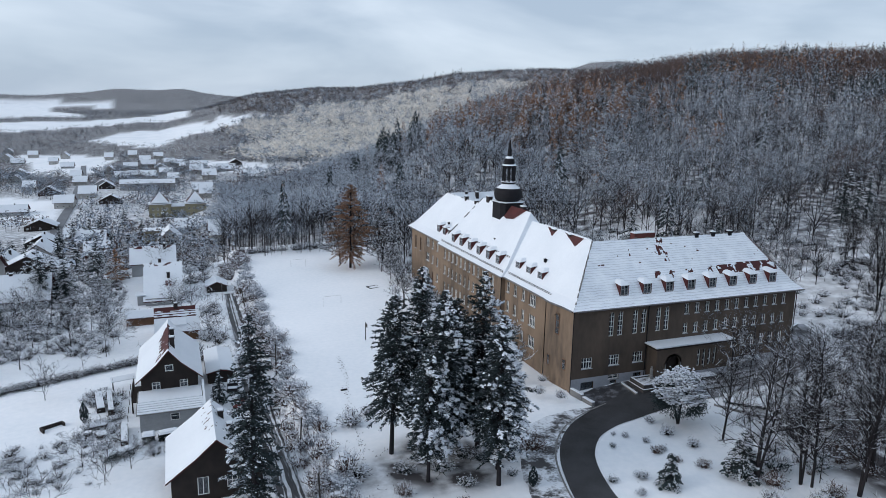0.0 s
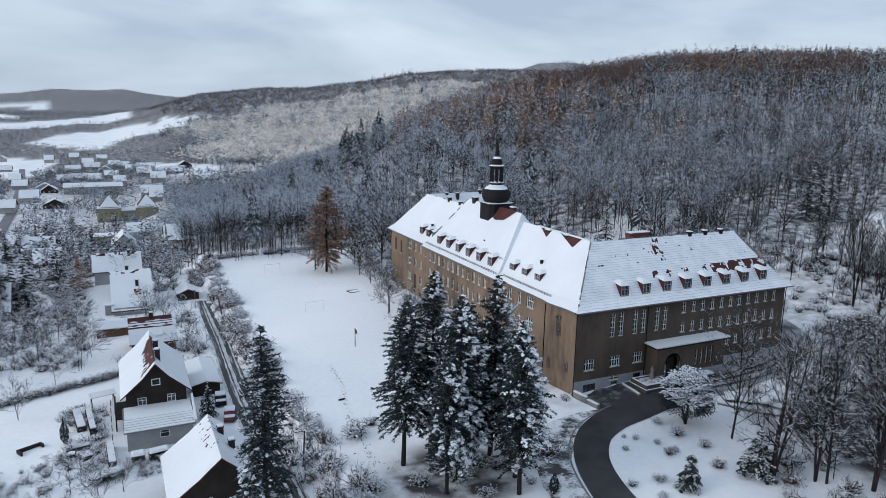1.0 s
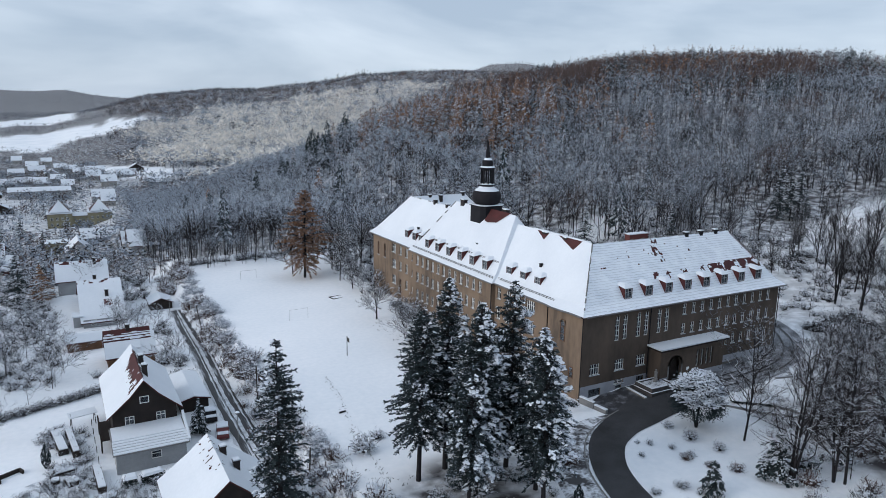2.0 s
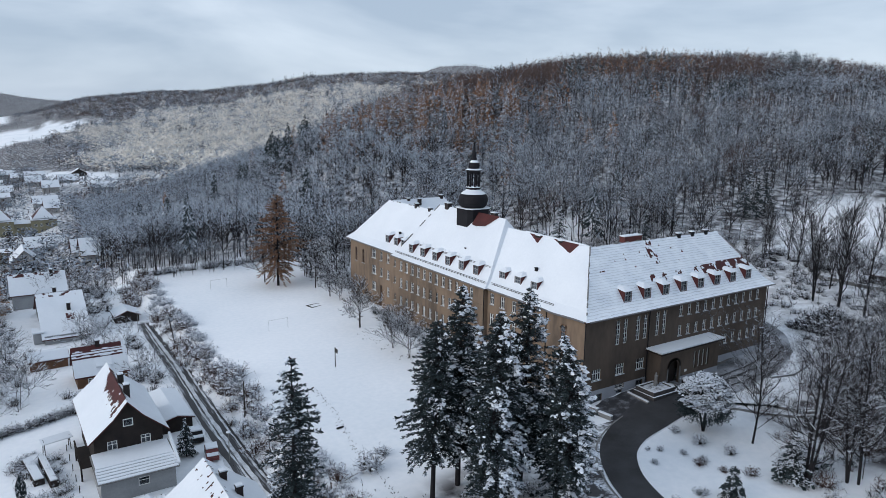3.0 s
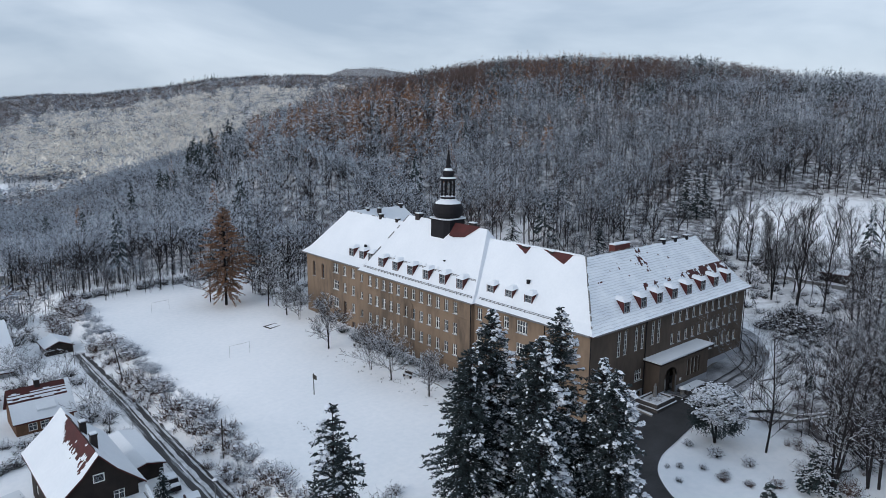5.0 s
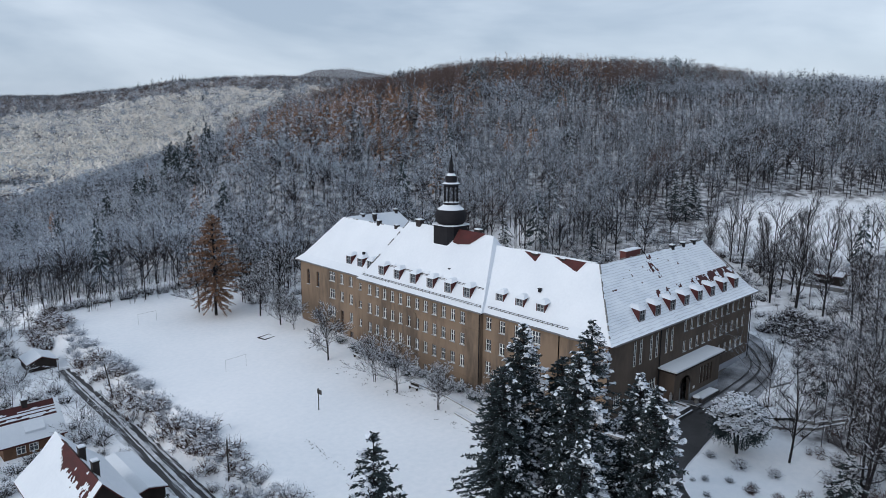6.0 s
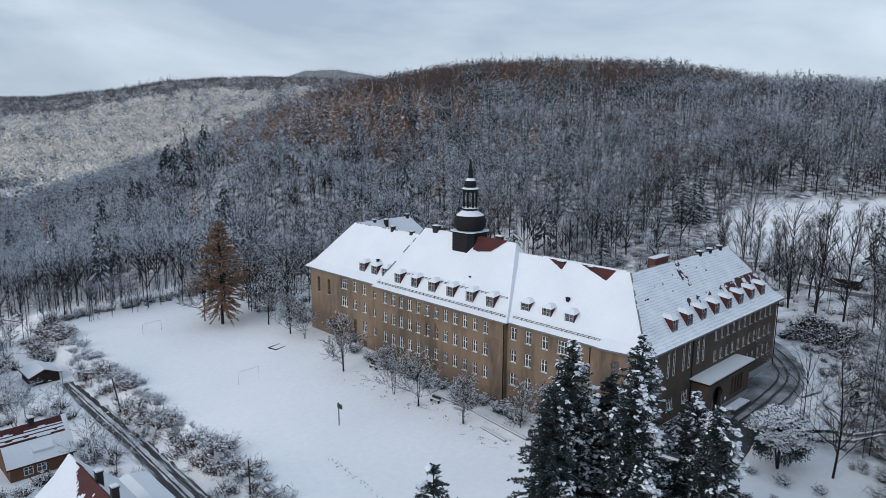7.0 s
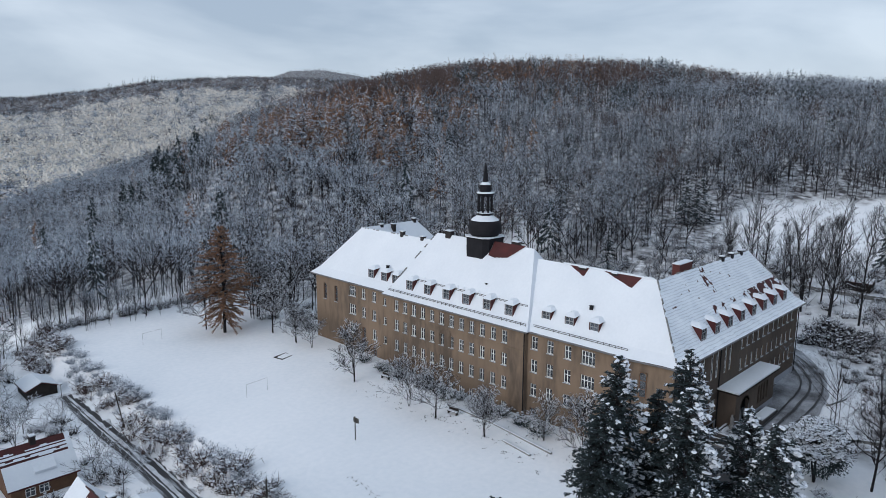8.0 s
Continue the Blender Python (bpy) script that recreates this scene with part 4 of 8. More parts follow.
for i in range(4):
    window(porch_ob, face(14.2 + 8.25 + 1.05 * i, -1.55, 4.0, 0), 0.7, 2.8, 1, 3, sill=False)
part("porch_roof", Shape().box(13.6, -2.5, 7.76, 29.0, 0.58, 8.0), WOOD, porch_ob)
part("porch_snow", Shape().prism([(13.65, -2.45), (28.95, -2.45), (28.95, 0.58), (13.65, 0.58)], 8.0, 8.22), SNOW, porch_ob)
part("notice_plate", Shape().box(20.0, -1.96, 3.9, 20.5, -1.905, 4.3), WHITE, porch_ob)

for x, y in ((0.35, 0.45), (44.5, 0.45), (-0.67, 23.3), (0.36, 53.3), (13.9, 0.5)):
    part("drainpipe", Shape().tube((x, y, 0.2), (x, y, 14.4), 0.08, 0.08, 6), COPPER, school)

# ---- trees ----
rng = np.random.default_rng(7)
TREE_MATS = [BARK, TWIG_SNOW, BROWN, NEEDLE, LARCH, FROST, RUST, SUNLIT_FROST, DUSTED, SNOW_PAD]


class Soup:
    """Triangles gathered in arrays."""

    def __init__(self):
        self.v, self.f, self.m, self.k = [], [], [], 0

    def add(self, v, f, m):
        self.v.append(v)
        self.f.append(f + self.k)
        self.m.append(m)
        self.k += len(v)

    def arrays(self):
        return np.concatenate(self.v), np.concatenate(self.f), np.concatenate(self.m)


def rods(p, q, r0, r1, n, mi):
    """n-sided tapered rods from p to q (arrays)."""
    p, q = np.asarray(p, float), np.asarray(q, float)
    d = q - p
    d /= np.linalg.norm(d, axis=1, keepdims=True) + 1e-9
    ref = np.where(np.abs(d[:, 2:3]) > 0.9, [[1.0, 0, 0]], [[0, 0, 1.0]])
    a = np.cross(d, ref)
    a /= np.linalg.norm(a, axis=1, keepdims=True) + 1e-9
    b = np.cross(d, a)
    th = 2 * np.pi * np.arange(n) / n + np.pi / 6
    ring = a[:, None] * np.cos(th)[None, :, None] + b[:, None] * np.sin(th)[None, :, None]
    lo = p[:, None] + ring * np.asarray(r0, float).reshape(-1, 1, 1)
    hi = q[:, None] + ring * np.asarray(r1, float).reshape(-1, 1, 1)
    v = np.concatenate([lo, hi], 1).reshape(-1, 3)
    i = np.arange(n)
    t = np.concatenate([np.stack([i, (i + 1) % n, n + (i + 1) % n], -1), np.stack([i, n + (i + 1) % n, n + i], -1)])
    f = (t[None] + (2 * n * np.arange(len(p)))[:, None, None]).reshape(-1, 3)
    return v, f, np.full(len(f), mi)


def ribbons(p, q, w, mi, lift):
    """Snow on top of rods: a narrow roof-shaped ribbon of two faces."""
    p, q = np.asarray(p, float), np.asarray(q, float)
    d = q - p
    s = np.stack([-d[:, 1], d[:, 0], 0 * d[:, 0]], -1)
    s /= np.linalg.norm(s, axis=1, keepdims=True) + 1e-9
    w, lift = np.asarray(w, float).reshape(-1, 1), np.asarray(lift, float).reshape(-1, 1)
    up = np.array([[0, 0, 1.0]])
    v = np.stack([p + s * w, p + up * lift, p - s * w, q + s * w * 0.6, q + up * lift * 0.7, q - s * w * 0.6], 1).reshape(-1, 3)
    t = np.array([[0, 1, 4], [0, 4, 3], [1, 2, 5], [1, 5, 4]])
    f = (t[None] + (6 * np.arange(len(p)))[:, None, None]).reshape(-1, 3)
    return v, f, np.full(len(f), mi)


def blades(p, q, w, mi):
    """Thin triangles from p to q."""
    p, q = np.asarray(p, float), np.asarray(q, float)
    s = np.cross(q - p, rng.normal(size=p.shape))
    s /= np.linalg.norm(s, axis=1, keepdims=True) + 1e-9
    w = np.asarray(w, float).reshape(-1, 1)
    v = np.stack([p - s * w, p + s * w, q], 1).reshape(-1, 3)
    f = np.arange(3 * len(p)).reshape(-1, 3)
    return v, f, np.broadcast_to(mi, (len(p),)).astype(int).copy()


def bare_tree(height, spread, stems, seed, levels=4, snow=0.6, twig=0.02, kids=(9, 6, 5, 4), clear=0.3, sweep=0.32):
    """Branching bare tree: trunk(s), limbs, twigs, with snow lying on the flatter wood."""
    r = np.random.default_rng(seed)
    so = Soup()
    segs = []

    def grow(p, d, length, rad, level):
        n = (5, 4, 3, 1)[level]
        pts, dirs = [p], []
        for i in range(n):
            d = d + r.normal(size=3) * (0.035 if level == 0 else 0.2) + np.array([0, 0, 0.05 if level < 3 else -0.03])
            d = d / np.linalg.norm(d)
            p = p + d * length / n
            pts.append(p)
            dirs.append(d)
        for i in range(n):
            segs.append((pts[i], pts[i + 1], rad * (1 - 0.75 * i / n), rad * (1 - 0.75 * (i + 1) / n), level))
        if level >= levels - 1:
            return
        k = kids[level]
        for j in range(k):
            f = clear + (1 - clear) * (j + r.random()) / k if level == 0 else 0.25 + 0.75 * (j + r.random()) / k
            i = min(int(f * n), n - 1)
            base = pts[i] + (pts[i + 1] - pts[i]) * (f * n - i)
            az = r.random() * 2 * np.pi
            side = np.array([np.cos(az), np.sin(az), 0.0])
            if level:
                side = side - dirs[i] * (side @ dirs[i])
            tilt = (0.9 if level == 0 else 0.8) * (0.8 + 0.4 * r.random())
            nd = dirs[i] * (1 - 0.45 * tilt) + side / (np.linalg.norm(side) + 1e-9) * tilt
            nd[2] += sweep
            grow(base, nd / np.linalg.norm(nd), length * (spread if level == 0 else 0.55) * (1.15 - 0.6 * f) * (0.8 + 0.4 * r.random()), rad * 0.42 * (1.2 - 0.5 * f), level + 1)

    for s in range(stems):
        lean = r.normal(size=2) * (0.02 if stems == 1 else 0.06)
        grow(np.array([0.15 * s, 0.1 * s, -0.3]), np.array([lean[0], lean[1], 1.0]), height * (1 - 0.15 * s / stems), height * 0.0105, 0)
    p, q, r0, r1 = (np.array([s[i] for s in segs]) for i in range(4))
    lv = np.array([s[4] for s in segs])
    r0, r1 = np.maximum(r0, twig), np.maximum(r1, twig * 0.7)
    so.add(*rods(p[lv < 2], q[lv < 2], r0[lv < 2], r1[lv < 2], 5, 0))
    mid_ = (lv >= 2) & (lv < 3)
    so.add(*rods(p[mid_], q[mid_], r0[mid_], r1[mid_], 3, 0))
    tw = lv >= 3
    if tw.any():
        so.add(*blades(p[tw], q[tw], r0[tw] * 0.8, 0))
        sn = np.flatnonzero(tw)[r.random(tw.sum()) < snow * 1.1]
        so.add(*blades(p[sn] + [0, 0, 0.03], q[sn] + [0, 0, 0.03], r0[sn] * 1.0, 1))
    d = q - p
    flat = (np.abs(d[:, 2]) / (np.linalg.norm(d, axis=1) + 1e-9) < 0.88) & (r.random(len(p)) < snow) & (lv > 0) & (lv < 3)
    so.add(*ribbons(p[flat], q[flat], r0[flat] * 1.1 + 0.012, 1, r0[flat] * 1.3 + 0.03))
    return so.arrays()


def fir(height, radius, seed, snow=0.45, clear=0.12, droop=0.35, tiers=46, per=13, ragged=0.3, needle=3):
    """A spruce: trunk and drooping boughs set with needle sprays, clumps of snow on the boughs."""
    r = np.random.default_rng(seed)
    so = Soup()
    so.add(*rods([(0, 0, -0.4)], [(0, 0, height)], [height * 0.012 + 0.06], [0.03], 7, 0))
    P, Q, S, W_ = [], [], [], []
    wind = r.random() * 6.28
    for i in range(tiers):
        f = ((i + r.random()) / tiers) ** 0.85
        z = height * (clear + (1 - clear) * f)
        reach = radius * min(1.0, 1.3 * (1 - f)) * (0.6 + 0.4 * min(1, f * 5 + 0.4)) + 0.15
        for j in range(max(6, int(per * (1 - 0.4 * f)))):
            a = r.random() * 2 * np.pi
            rr = reach * (1 - ragged + 1.5 * ragged * r.random())
            dirv = np.array([np.cos(a), np.sin(a), 0])
            p = np.array([0, 0, z])
            sag = droop * rr * (0.8 + 0.5 * r.random()) * (1.0 - 2.2 * max(0.0, f - 0.62))
            mid_ = p + dirv * rr * 0.55 + np.array([0, 0, -sag * 0.35])
            q = p + dirv * rr + np.array([0, 0, -sag * 0.7])
            P += [p, mid_]
            Q += [mid_, q]
            S += [rr, rr]
            w = snow * (0.75 + 0.45 * np.cos(a - wind)) * (0.6 + 0.6 * min(1, f + 0.35)) > r.random()
            W_ += [w * 0.25, w * 1.0]
    P, Q, S, W_ = np.array(P), np.array(Q), np.array(S), np.array(W_)
    so.add(*rods(P, Q, np.full(len(P), 0.035), np.full(len(P), 0.02), 3, 0))
    # sprays: short flat blades to both sides of each bough
    k = 13 if height > 14 else 9
    t = np.tile(np.linspace(0.1, 1.0, k), (len(P), 1)) + r.normal(size=(len(P), k)) * 0.04
    base = P[:, None] + (Q - P)[:, None] * t[..., None]
    along = (Q - P) / (np.linalg.norm(Q - P, axis=1, keepdims=True) + 1e-9)
    side = np.stack([-along[:, 1], along[:, 0], 0 * along[:, 0]], -1)
    sg = np.where(r.random((len(P), k)) < 0.5, -1.0, 1.0)
    ln = (0.22 + 0.10 * S)[:, None] * (0.6 + 0.7 * r.random((len(P), k)))
    tip = base + (side[:, None] * sg[..., None] * 0.8 + along[:, None] * 0.6 + np.array([0, 0, -0.5])) * ln[..., None] + r.normal(size=base.shape) * 0.08
    b, tp = base.reshape(-1, 3), tip.reshape(-1, 3)
    dd = tp - b
    wd = np.cross(dd, [0, 0, 1.0])
    wd /= np.linalg.norm(wd, axis=1, keepdims=True) + 1e-9
    w = (0.12 + 0.075 * r.random(len(b)))[:, None] * (0.6 + 0.14 * np.repeat(S, k))[:, None]
    mid2 = b + dd * 0.5
    v = np.stack([b, mid2 + wd * w, tp, mid2 - wd * w], 1).reshape(-1, 3)
    f = (np.array([[0, 1, 2], [0, 2, 3]])[None] + 4 * np.arange(len(b))[:, None, None]).reshape(-1, 3)
    so.add(v, f, np.full(len(f), needle))
    # snow pads: lumpy caps that run together on the laden boughs
    ok = np.flatnonzero(r.random(len(b)) < np.repeat(W_, k) * 0.95)
    c = b[ok] * 0.55 + tp[ok] * 0.45 + np.array([0, 0, 0.07])
    sz = (0.07 + 0.13 * r.random(len(ok))) * (0.7 + 0.16 * np.repeat(S, k)[ok])
    ring = np.array([[np.cos(x), np.sin(x), 0] for x in np.arange(5) * 2 * np.pi / 5])
    pads = c[:, None] + ring[None] * sz[:, None, None] * (0.6 + 0.8 * r.random((len(ok), 5, 1))) - np.array([0, 0, 0.07])
    topv = c + np.array([0, 0, 1.0]) * (sz * 0.4)[:, None]
    v = np.concatenate([pads, topv[:, None]], 1).reshape(-1, 3)
    i5 = np.arange(5)
    f = (np.stack([i5, (i5 + 1) % 5, np.full(5, 5)], -1)[None] + 6 * np.arange(len(ok))[:, None, None]).reshape(-1, 3)
    so.add(v, f, np.full(len(f), 1))
    return so.arrays()


def conifer(height, radius, seed, snow=0.4, clear=0.18, wind=0.0, needle=3, thick=1.0, rise=0.0):
    """A big irregular conifer: a bare foot, uneven boughs full of sprays, and thick pads of snow lying along some of them."""
    r = np.random.default_rng(seed)
    so = Soup()
    lean = r.normal(size=2) * 0.25
    so.add(*rods([(0, 0, -0.4), (lean[0] * 0.5, lean[1] * 0.5, height * 0.5)], [(lean[0] * 0.5, lean[1] * 0.5, height * 0.5), (lean[0], lean[1], height * 0.99)], [height * 0.0125 + 0.05, height * 0.008], [height * 0.008, 0.03], 8, 0))
    n = int(height * 19 * thick)
    f = np.sort(r.random(n) ** 0.95)
    a = r.random(n) * 2 * np.pi
    ph = r.random(6) * 6.28
    lump = 1 + 0.2 * np.sin(2 * a + f * 9 + ph[0]) + 0.16 * np.sin(3 * a - f * 17 + ph[1]) + 0.12 * np.sin(5 * a + f * 31 + ph[2])
    rr = radius * 1.18 * (1 - f) ** 0.68 * (0.5 + 0.5 * np.minimum(1, f * 3)) * lump * (0.55 + 0.55 * r.random(n)) + 0.12
    z = height * (clear + (1 - clear) * f * 0.985)
    out = np.stack([np.cos(a), np.sin(a), 0 * a], -1)
    p0 = np.stack([lean[0] * z / height, lean[1] * z / height, z], -1)
    tilt = rise + 0.75 * (f - 0.5) + r.normal(size=n) * 0.12
    p1 = p0 + out * (rr * 0.55)[:, None] + np.array([0, 0, 1.0]) * (rr * 0.55 * tilt)[:, None]
    p2 = p1 + out * (rr * 0.45)[:, None] + np.array([0, 0, 1.0]) * (rr * 0.45 * (tilt - 0.25))[:, None]
    P, Q = np.concatenate([p0, p1]), np.concatenate([p1, p2])
    so.add(*rods(P, Q, np.repeat([0.045, 0.028], n), np.repeat([0.028, 0.012], n), 3, 0))
    # snow gathers on whole stretches of the crown
    patch = np.sin(2 * a + f * 13 + ph[3]) + 0.8 * np.sin(3 * a - f * 23 + ph[4]) + 0.5 * r.normal(size=n)
    laden = snow * (0.75 + 0.55 * np.cos(a - wind)) * (1 + 0.85 * patch)
    dusty = np.clip(0.05 + 0.8 * laden, 0.03, 0.6)
    # sprays crowd towards the bough's end
    k = np.maximum(10, (17 * rr * thick ** 0.5 + 8).astype(int))
    bi = np.repeat(np.arange(n), k)
    m = len(bi)
    t = 0.12 + 0.88 * r.random(m) ** 0.6
    b = np.where((t < 0.55)[:, None], p0[bi] + (p1 - p0)[bi] * (t / 0.55)[:, None], p1[bi] + (p2 - p1)[bi] * ((t - 0.55) / 0.45)[:, None])
    side = np.stack([-out[bi, 1], out[bi, 0], np.zeros(m)], -1) * np.where(r.random(m) < 0.5, -1, 1)[:, None]
    dv = out[bi] * 0.65 + side * (0.35 + 0.6 * r.random(m))[:, None] + r.normal(size=(m, 3)) * 0.28 + [0, 0, -0.12]
    dv /= np.linalg.norm(dv, axis=1, keepdims=True)
    ln = (0.22 + 0.34 * r.random(m)) * (0.75 + 0.08 * height / 10) * np.minimum(1, 0.4 + 0.45 * rr[bi])
    tip = b + dv * ln[:, None]
    wd = np.cross(dv, r.normal(size=(m, 3)) * 0.45 + [0, 0, 1.0])
    wd /= np.linalg.norm(wd, axis=1, keepdims=True) + 1e-9
    w = (0.045 + 0.055 * r.random(m))[:, None]
    mid2 = b + dv * (ln * 0.45)[:, None]
    v = np.stack([b, mid2 + wd * w, tip, mid2 - wd * w], 1).reshape(-1, 3)
    quad = np.array([[0, 1, 2], [0, 2, 3]])
    so.add(v, (quad[None] + 4 * np.arange(m)[:, None, None]).reshape(-1, 3), np.repeat(np.where((needle == 4) & (r.random(m) < 0.2), 6, np.where((needle == 3) & (r.random(m) < dusty[bi] * (0.3 + t)), np.where(r.random(m) < 0.3, 5, 8), needle)), 2))
    # snow pads, long and lumpy
    ok = np.flatnonzero((r.random(m) < np.clip((laden[bi] - 0.14) * 1.1, 0.03 * snow, 0.32)) & (t > 0.76) & (dv[:, 2] < 0.5))
    c = b[ok] + dv[ok] * (ln[ok] * 0.45)[:, None] + [0, 0, 0.05]
    ax = dv[ok] * (0.13 + 0.2 * r.random(len(ok)))[:, None]
    ay = wd[ok] * (0.09 + 0.14 * r.random(len(ok)))[:, None]
    th = np.arange(6) * np.pi / 3
    ring = c[:, None] + (ax[:, None] * np.cos(th)[None, :, None] + ay[:, None] * np.sin(th)[None, :, None]) * (0.65 + 0.6 * r.random((len(ok), 6, 1)))
    v = np.concatenate([ring, (c + [0, 0, 1.0] * (0.06 + 0.1 * r.random((len(ok), 1))))[:, None]], 1).reshape(-1, 3)
    i6 = np.arange(6)
    so.add(v, (np.stack([i6, (i6 + 1) % 6, np.full(6, 6)], -1)[None] + 7 * np.arange(len(ok))[:, None, None]).reshape(-1, 3), np.full(6 * len(ok), 9))
    return so.arrays()


def shrub(size, seed, n=220, snow=0.45, mi=0):
    """A bush of thin upright twigs, snow lying among them."""
    global rng
    rng = np.random.default_rng(seed)
    r = rng
    so = Soup()
    a = r.random(n) * 2 * np.pi
    lean = r.random(n) ** 0.7
    base = np.stack([np.cos(a), np.sin(a), 0 * a], -1) * (0.3 * size * r.random(n))[:, None]
    d = np.stack([np.cos(a) * lean, np.sin(a) * lean, 1.05 - 0.5 * lean], -1) + r.normal(size=(n, 3)) * 0.18
    L = size * (0.55 + 0.5 * r.random(n))
    tip = base + d / np.linalg.norm(d, axis=1, keepdims=True) * L[:, None]
    k = np.arange(n)
    so.add(*blades(base, tip, np.full(n, 0.018 * size ** 0.5), mi))
    m = n * 2
    i = r.integers(0, n, m)
    b = base[i] + (tip[i] - base[i]) * (0.35 + 0.6 * r.random((m, 1)))
    e = b + r.normal(size=(m, 3)) * 0.2 * size + [0, 0, 0.05 * size]
    so.add(*blades(b, e, np.full(m, 0.02 * size ** 0.5), np.where(r.random(m) < snow, 1, mi)))
    c = np.flatnonzero(r.random(m) < snow * 0.36)
    cc, sz = b[c] * 0.5 + e[c] * 0.5, (0.05 + 0.08 * r.random(len(c))) * size ** 0.6
    ring = np.array([[np.cos(x), np.sin(x), 0] for x in np.arange(4) * np.pi / 2])
    pads = cc[:, None] + ring[None] * sz[:, None, None] * (0.5 + r.random((len(c), 4, 1)))
    v = np.concatenate([pads, (cc + [0, 0, 0.06])[:, None]], 1).reshape(-1, 3)
    f = (np.array([[0, 1, 4], [1, 2, 4], [2, 3, 4], [3, 0, 4]])[None] + 5 * np.arange(len(c))[:, None, None]).reshape(-1, 3)
    so.add(v, f, np.full(len(f), 1))
    return so.arrays()


def again(ob, m):
    """A copy of a tree at the pose m."""
    return copy_thing(ob, m @ Matrix.Diagonal((1 / ob.scale[0], 1 / ob.scale[1], 1 / ob.scale[2], 1)))


def split_tree(name, arrays, at, label, category="tree", group="", crown="crown"):
    """A tree as a thing with a trunk and a crown."""
    v, f, m = arrays
    ob = thing(name, at, label, category, group)
    low = v[f].reshape(-1, 3, 3)
    tri_r = np.hypot(low[..., 0], low[..., 1]).max(1)
    trunk = (m == 0) & (tri_r < 0.75)
    for nm, sel in (("trunk", trunk), (crown, ~trunk)):
        if sel.any():
            part(nm, soup(nm, v, f[sel].ravel(), np.full(sel.sum(), 3), m[sel], TREE_MATS), None, ob)
    return ob


def blade_tree(kind, n, seed, wide=1.0, snow=0.5):
    """A tree of thin triangles, one metre tall, for woods; snow is the share of frosted twigs."""
    global rng
    rng = np.random.default_rng(seed)
    so = Soup()
    trunk_r = 0.0062 * wide ** 0.5
    so.add(*(rods([(0, 0, -0.05)], [(0.01, 0, 0.75)], [trunk_r], [0.002 * wide], 3, 0) if n > 100 else blades([(0, 0, -0.05)], [(0, 0, 0.8)], [0.007 * wide ** 0.5], 0)))
    if kind in ("conifer", "larch"):
        f = rng.random(n) ** 0.8
        z = 0.14 + 0.84 * f
        reach = (0.17 if kind == "conifer" else 0.16) * (1 - f) ** 0.75 + 0.012
        a = rng.integers(0, 9, n) * 0.7 + np.floor(f * 16) * 1.9 + rng.normal(size=n) * 0.16
        rr = reach * (0.35 + 0.75 * rng.random(n))
        p = np.stack([0.3 * rr * np.cos(a), 0.3 * rr * np.sin(a), z + 0.01], -1)
        q = np.stack([rr * np.cos(a), rr * np.sin(a), z - (0.4 if kind == "conifer" else 0.15) * rr], -1)
        mi = np.where(rng.random(n) < snow, np.where(rng.random(n) < 0.5, 1, 5), 3 if kind == "conifer" else np.where(rng.random(n) < 0.3, 6, 4))
        so.add(*blades(q, p, (0.02 if n > 100 else 0.0125) * wide ** 0.6 * (1 - 0.6 * f), mi))
        return so.arrays()
    m = 8 if n > 100 else 5 if n > 40 else 3
    a = rng.random(m) * 2 * np.pi
    z = 0.2 + 0.38 * rng.random(m)
    p = np.stack([0 * z, 0 * z, z], -1)
    ln = (0.98 - z) * (0.75 + 0.3 * rng.random(m))
    out = 0.3 + 0.5 * rng.random(m)
    q = p + np.stack([np.cos(a) * ln * out, np.sin(a) * ln * out, ln * 0.86], -1)
    q[0] = [0.02, 0.01, 0.97]
    if n > 60:
        so.add(*blades(p, q, np.full(m, 0.0045 * wide), 0))
    i = rng.integers(0, m, n)
    t = rng.random((n, 1)) ** 0.7 * 0.85 + 0.15
    b = p[i] + (q[i] - p[i]) * t + rng.normal(size=(n, 3)) * [0.03, 0.03, 0.02]
    d = np.stack([np.cos(a[i]), np.sin(a[i]), 1.0 + 0 * a[i]], -1) * 0.7 + rng.normal(size=(n, 3)) * 0.6
    d /= np.linalg.norm(d, axis=1, keepdims=True)
    e = b + d * (0.03 + 0.07 * rng.random((n, 1))) * (1.7 if n < 100 else 1.0)
    if n < 30:
        e = b + rng.normal(size=(n, 3)) * [0.10, 0.10, 0.07]
    e[:, 2] = np.minimum(e[:, 2], 1.0)
    # frost lies on the outer and upper twigs, the inner ones stay dark
    outer = np.clip(0.25 + 1.5 * np.hypot(b[:, 0], b[:, 1]) + 0.8 * (b[:, 2] - 0.45), 0, 1.3)
    u = rng.random(n) / outer
    brown = kind == "brown"
    mi = np.where(u < snow * 0.13, 1, np.where(u < snow * 0.75, 6 if brown else 5, np.where(u < 0.45 + 0.5 * snow, 6 if brown else 8, 2 if brown else 0)))
    so.add(*blades(b, e, (0.0012 + 0.0012 * rng.random(n)) * wide * (0.7 if n < 100 else 1.0), mi))
    return so.arrays()


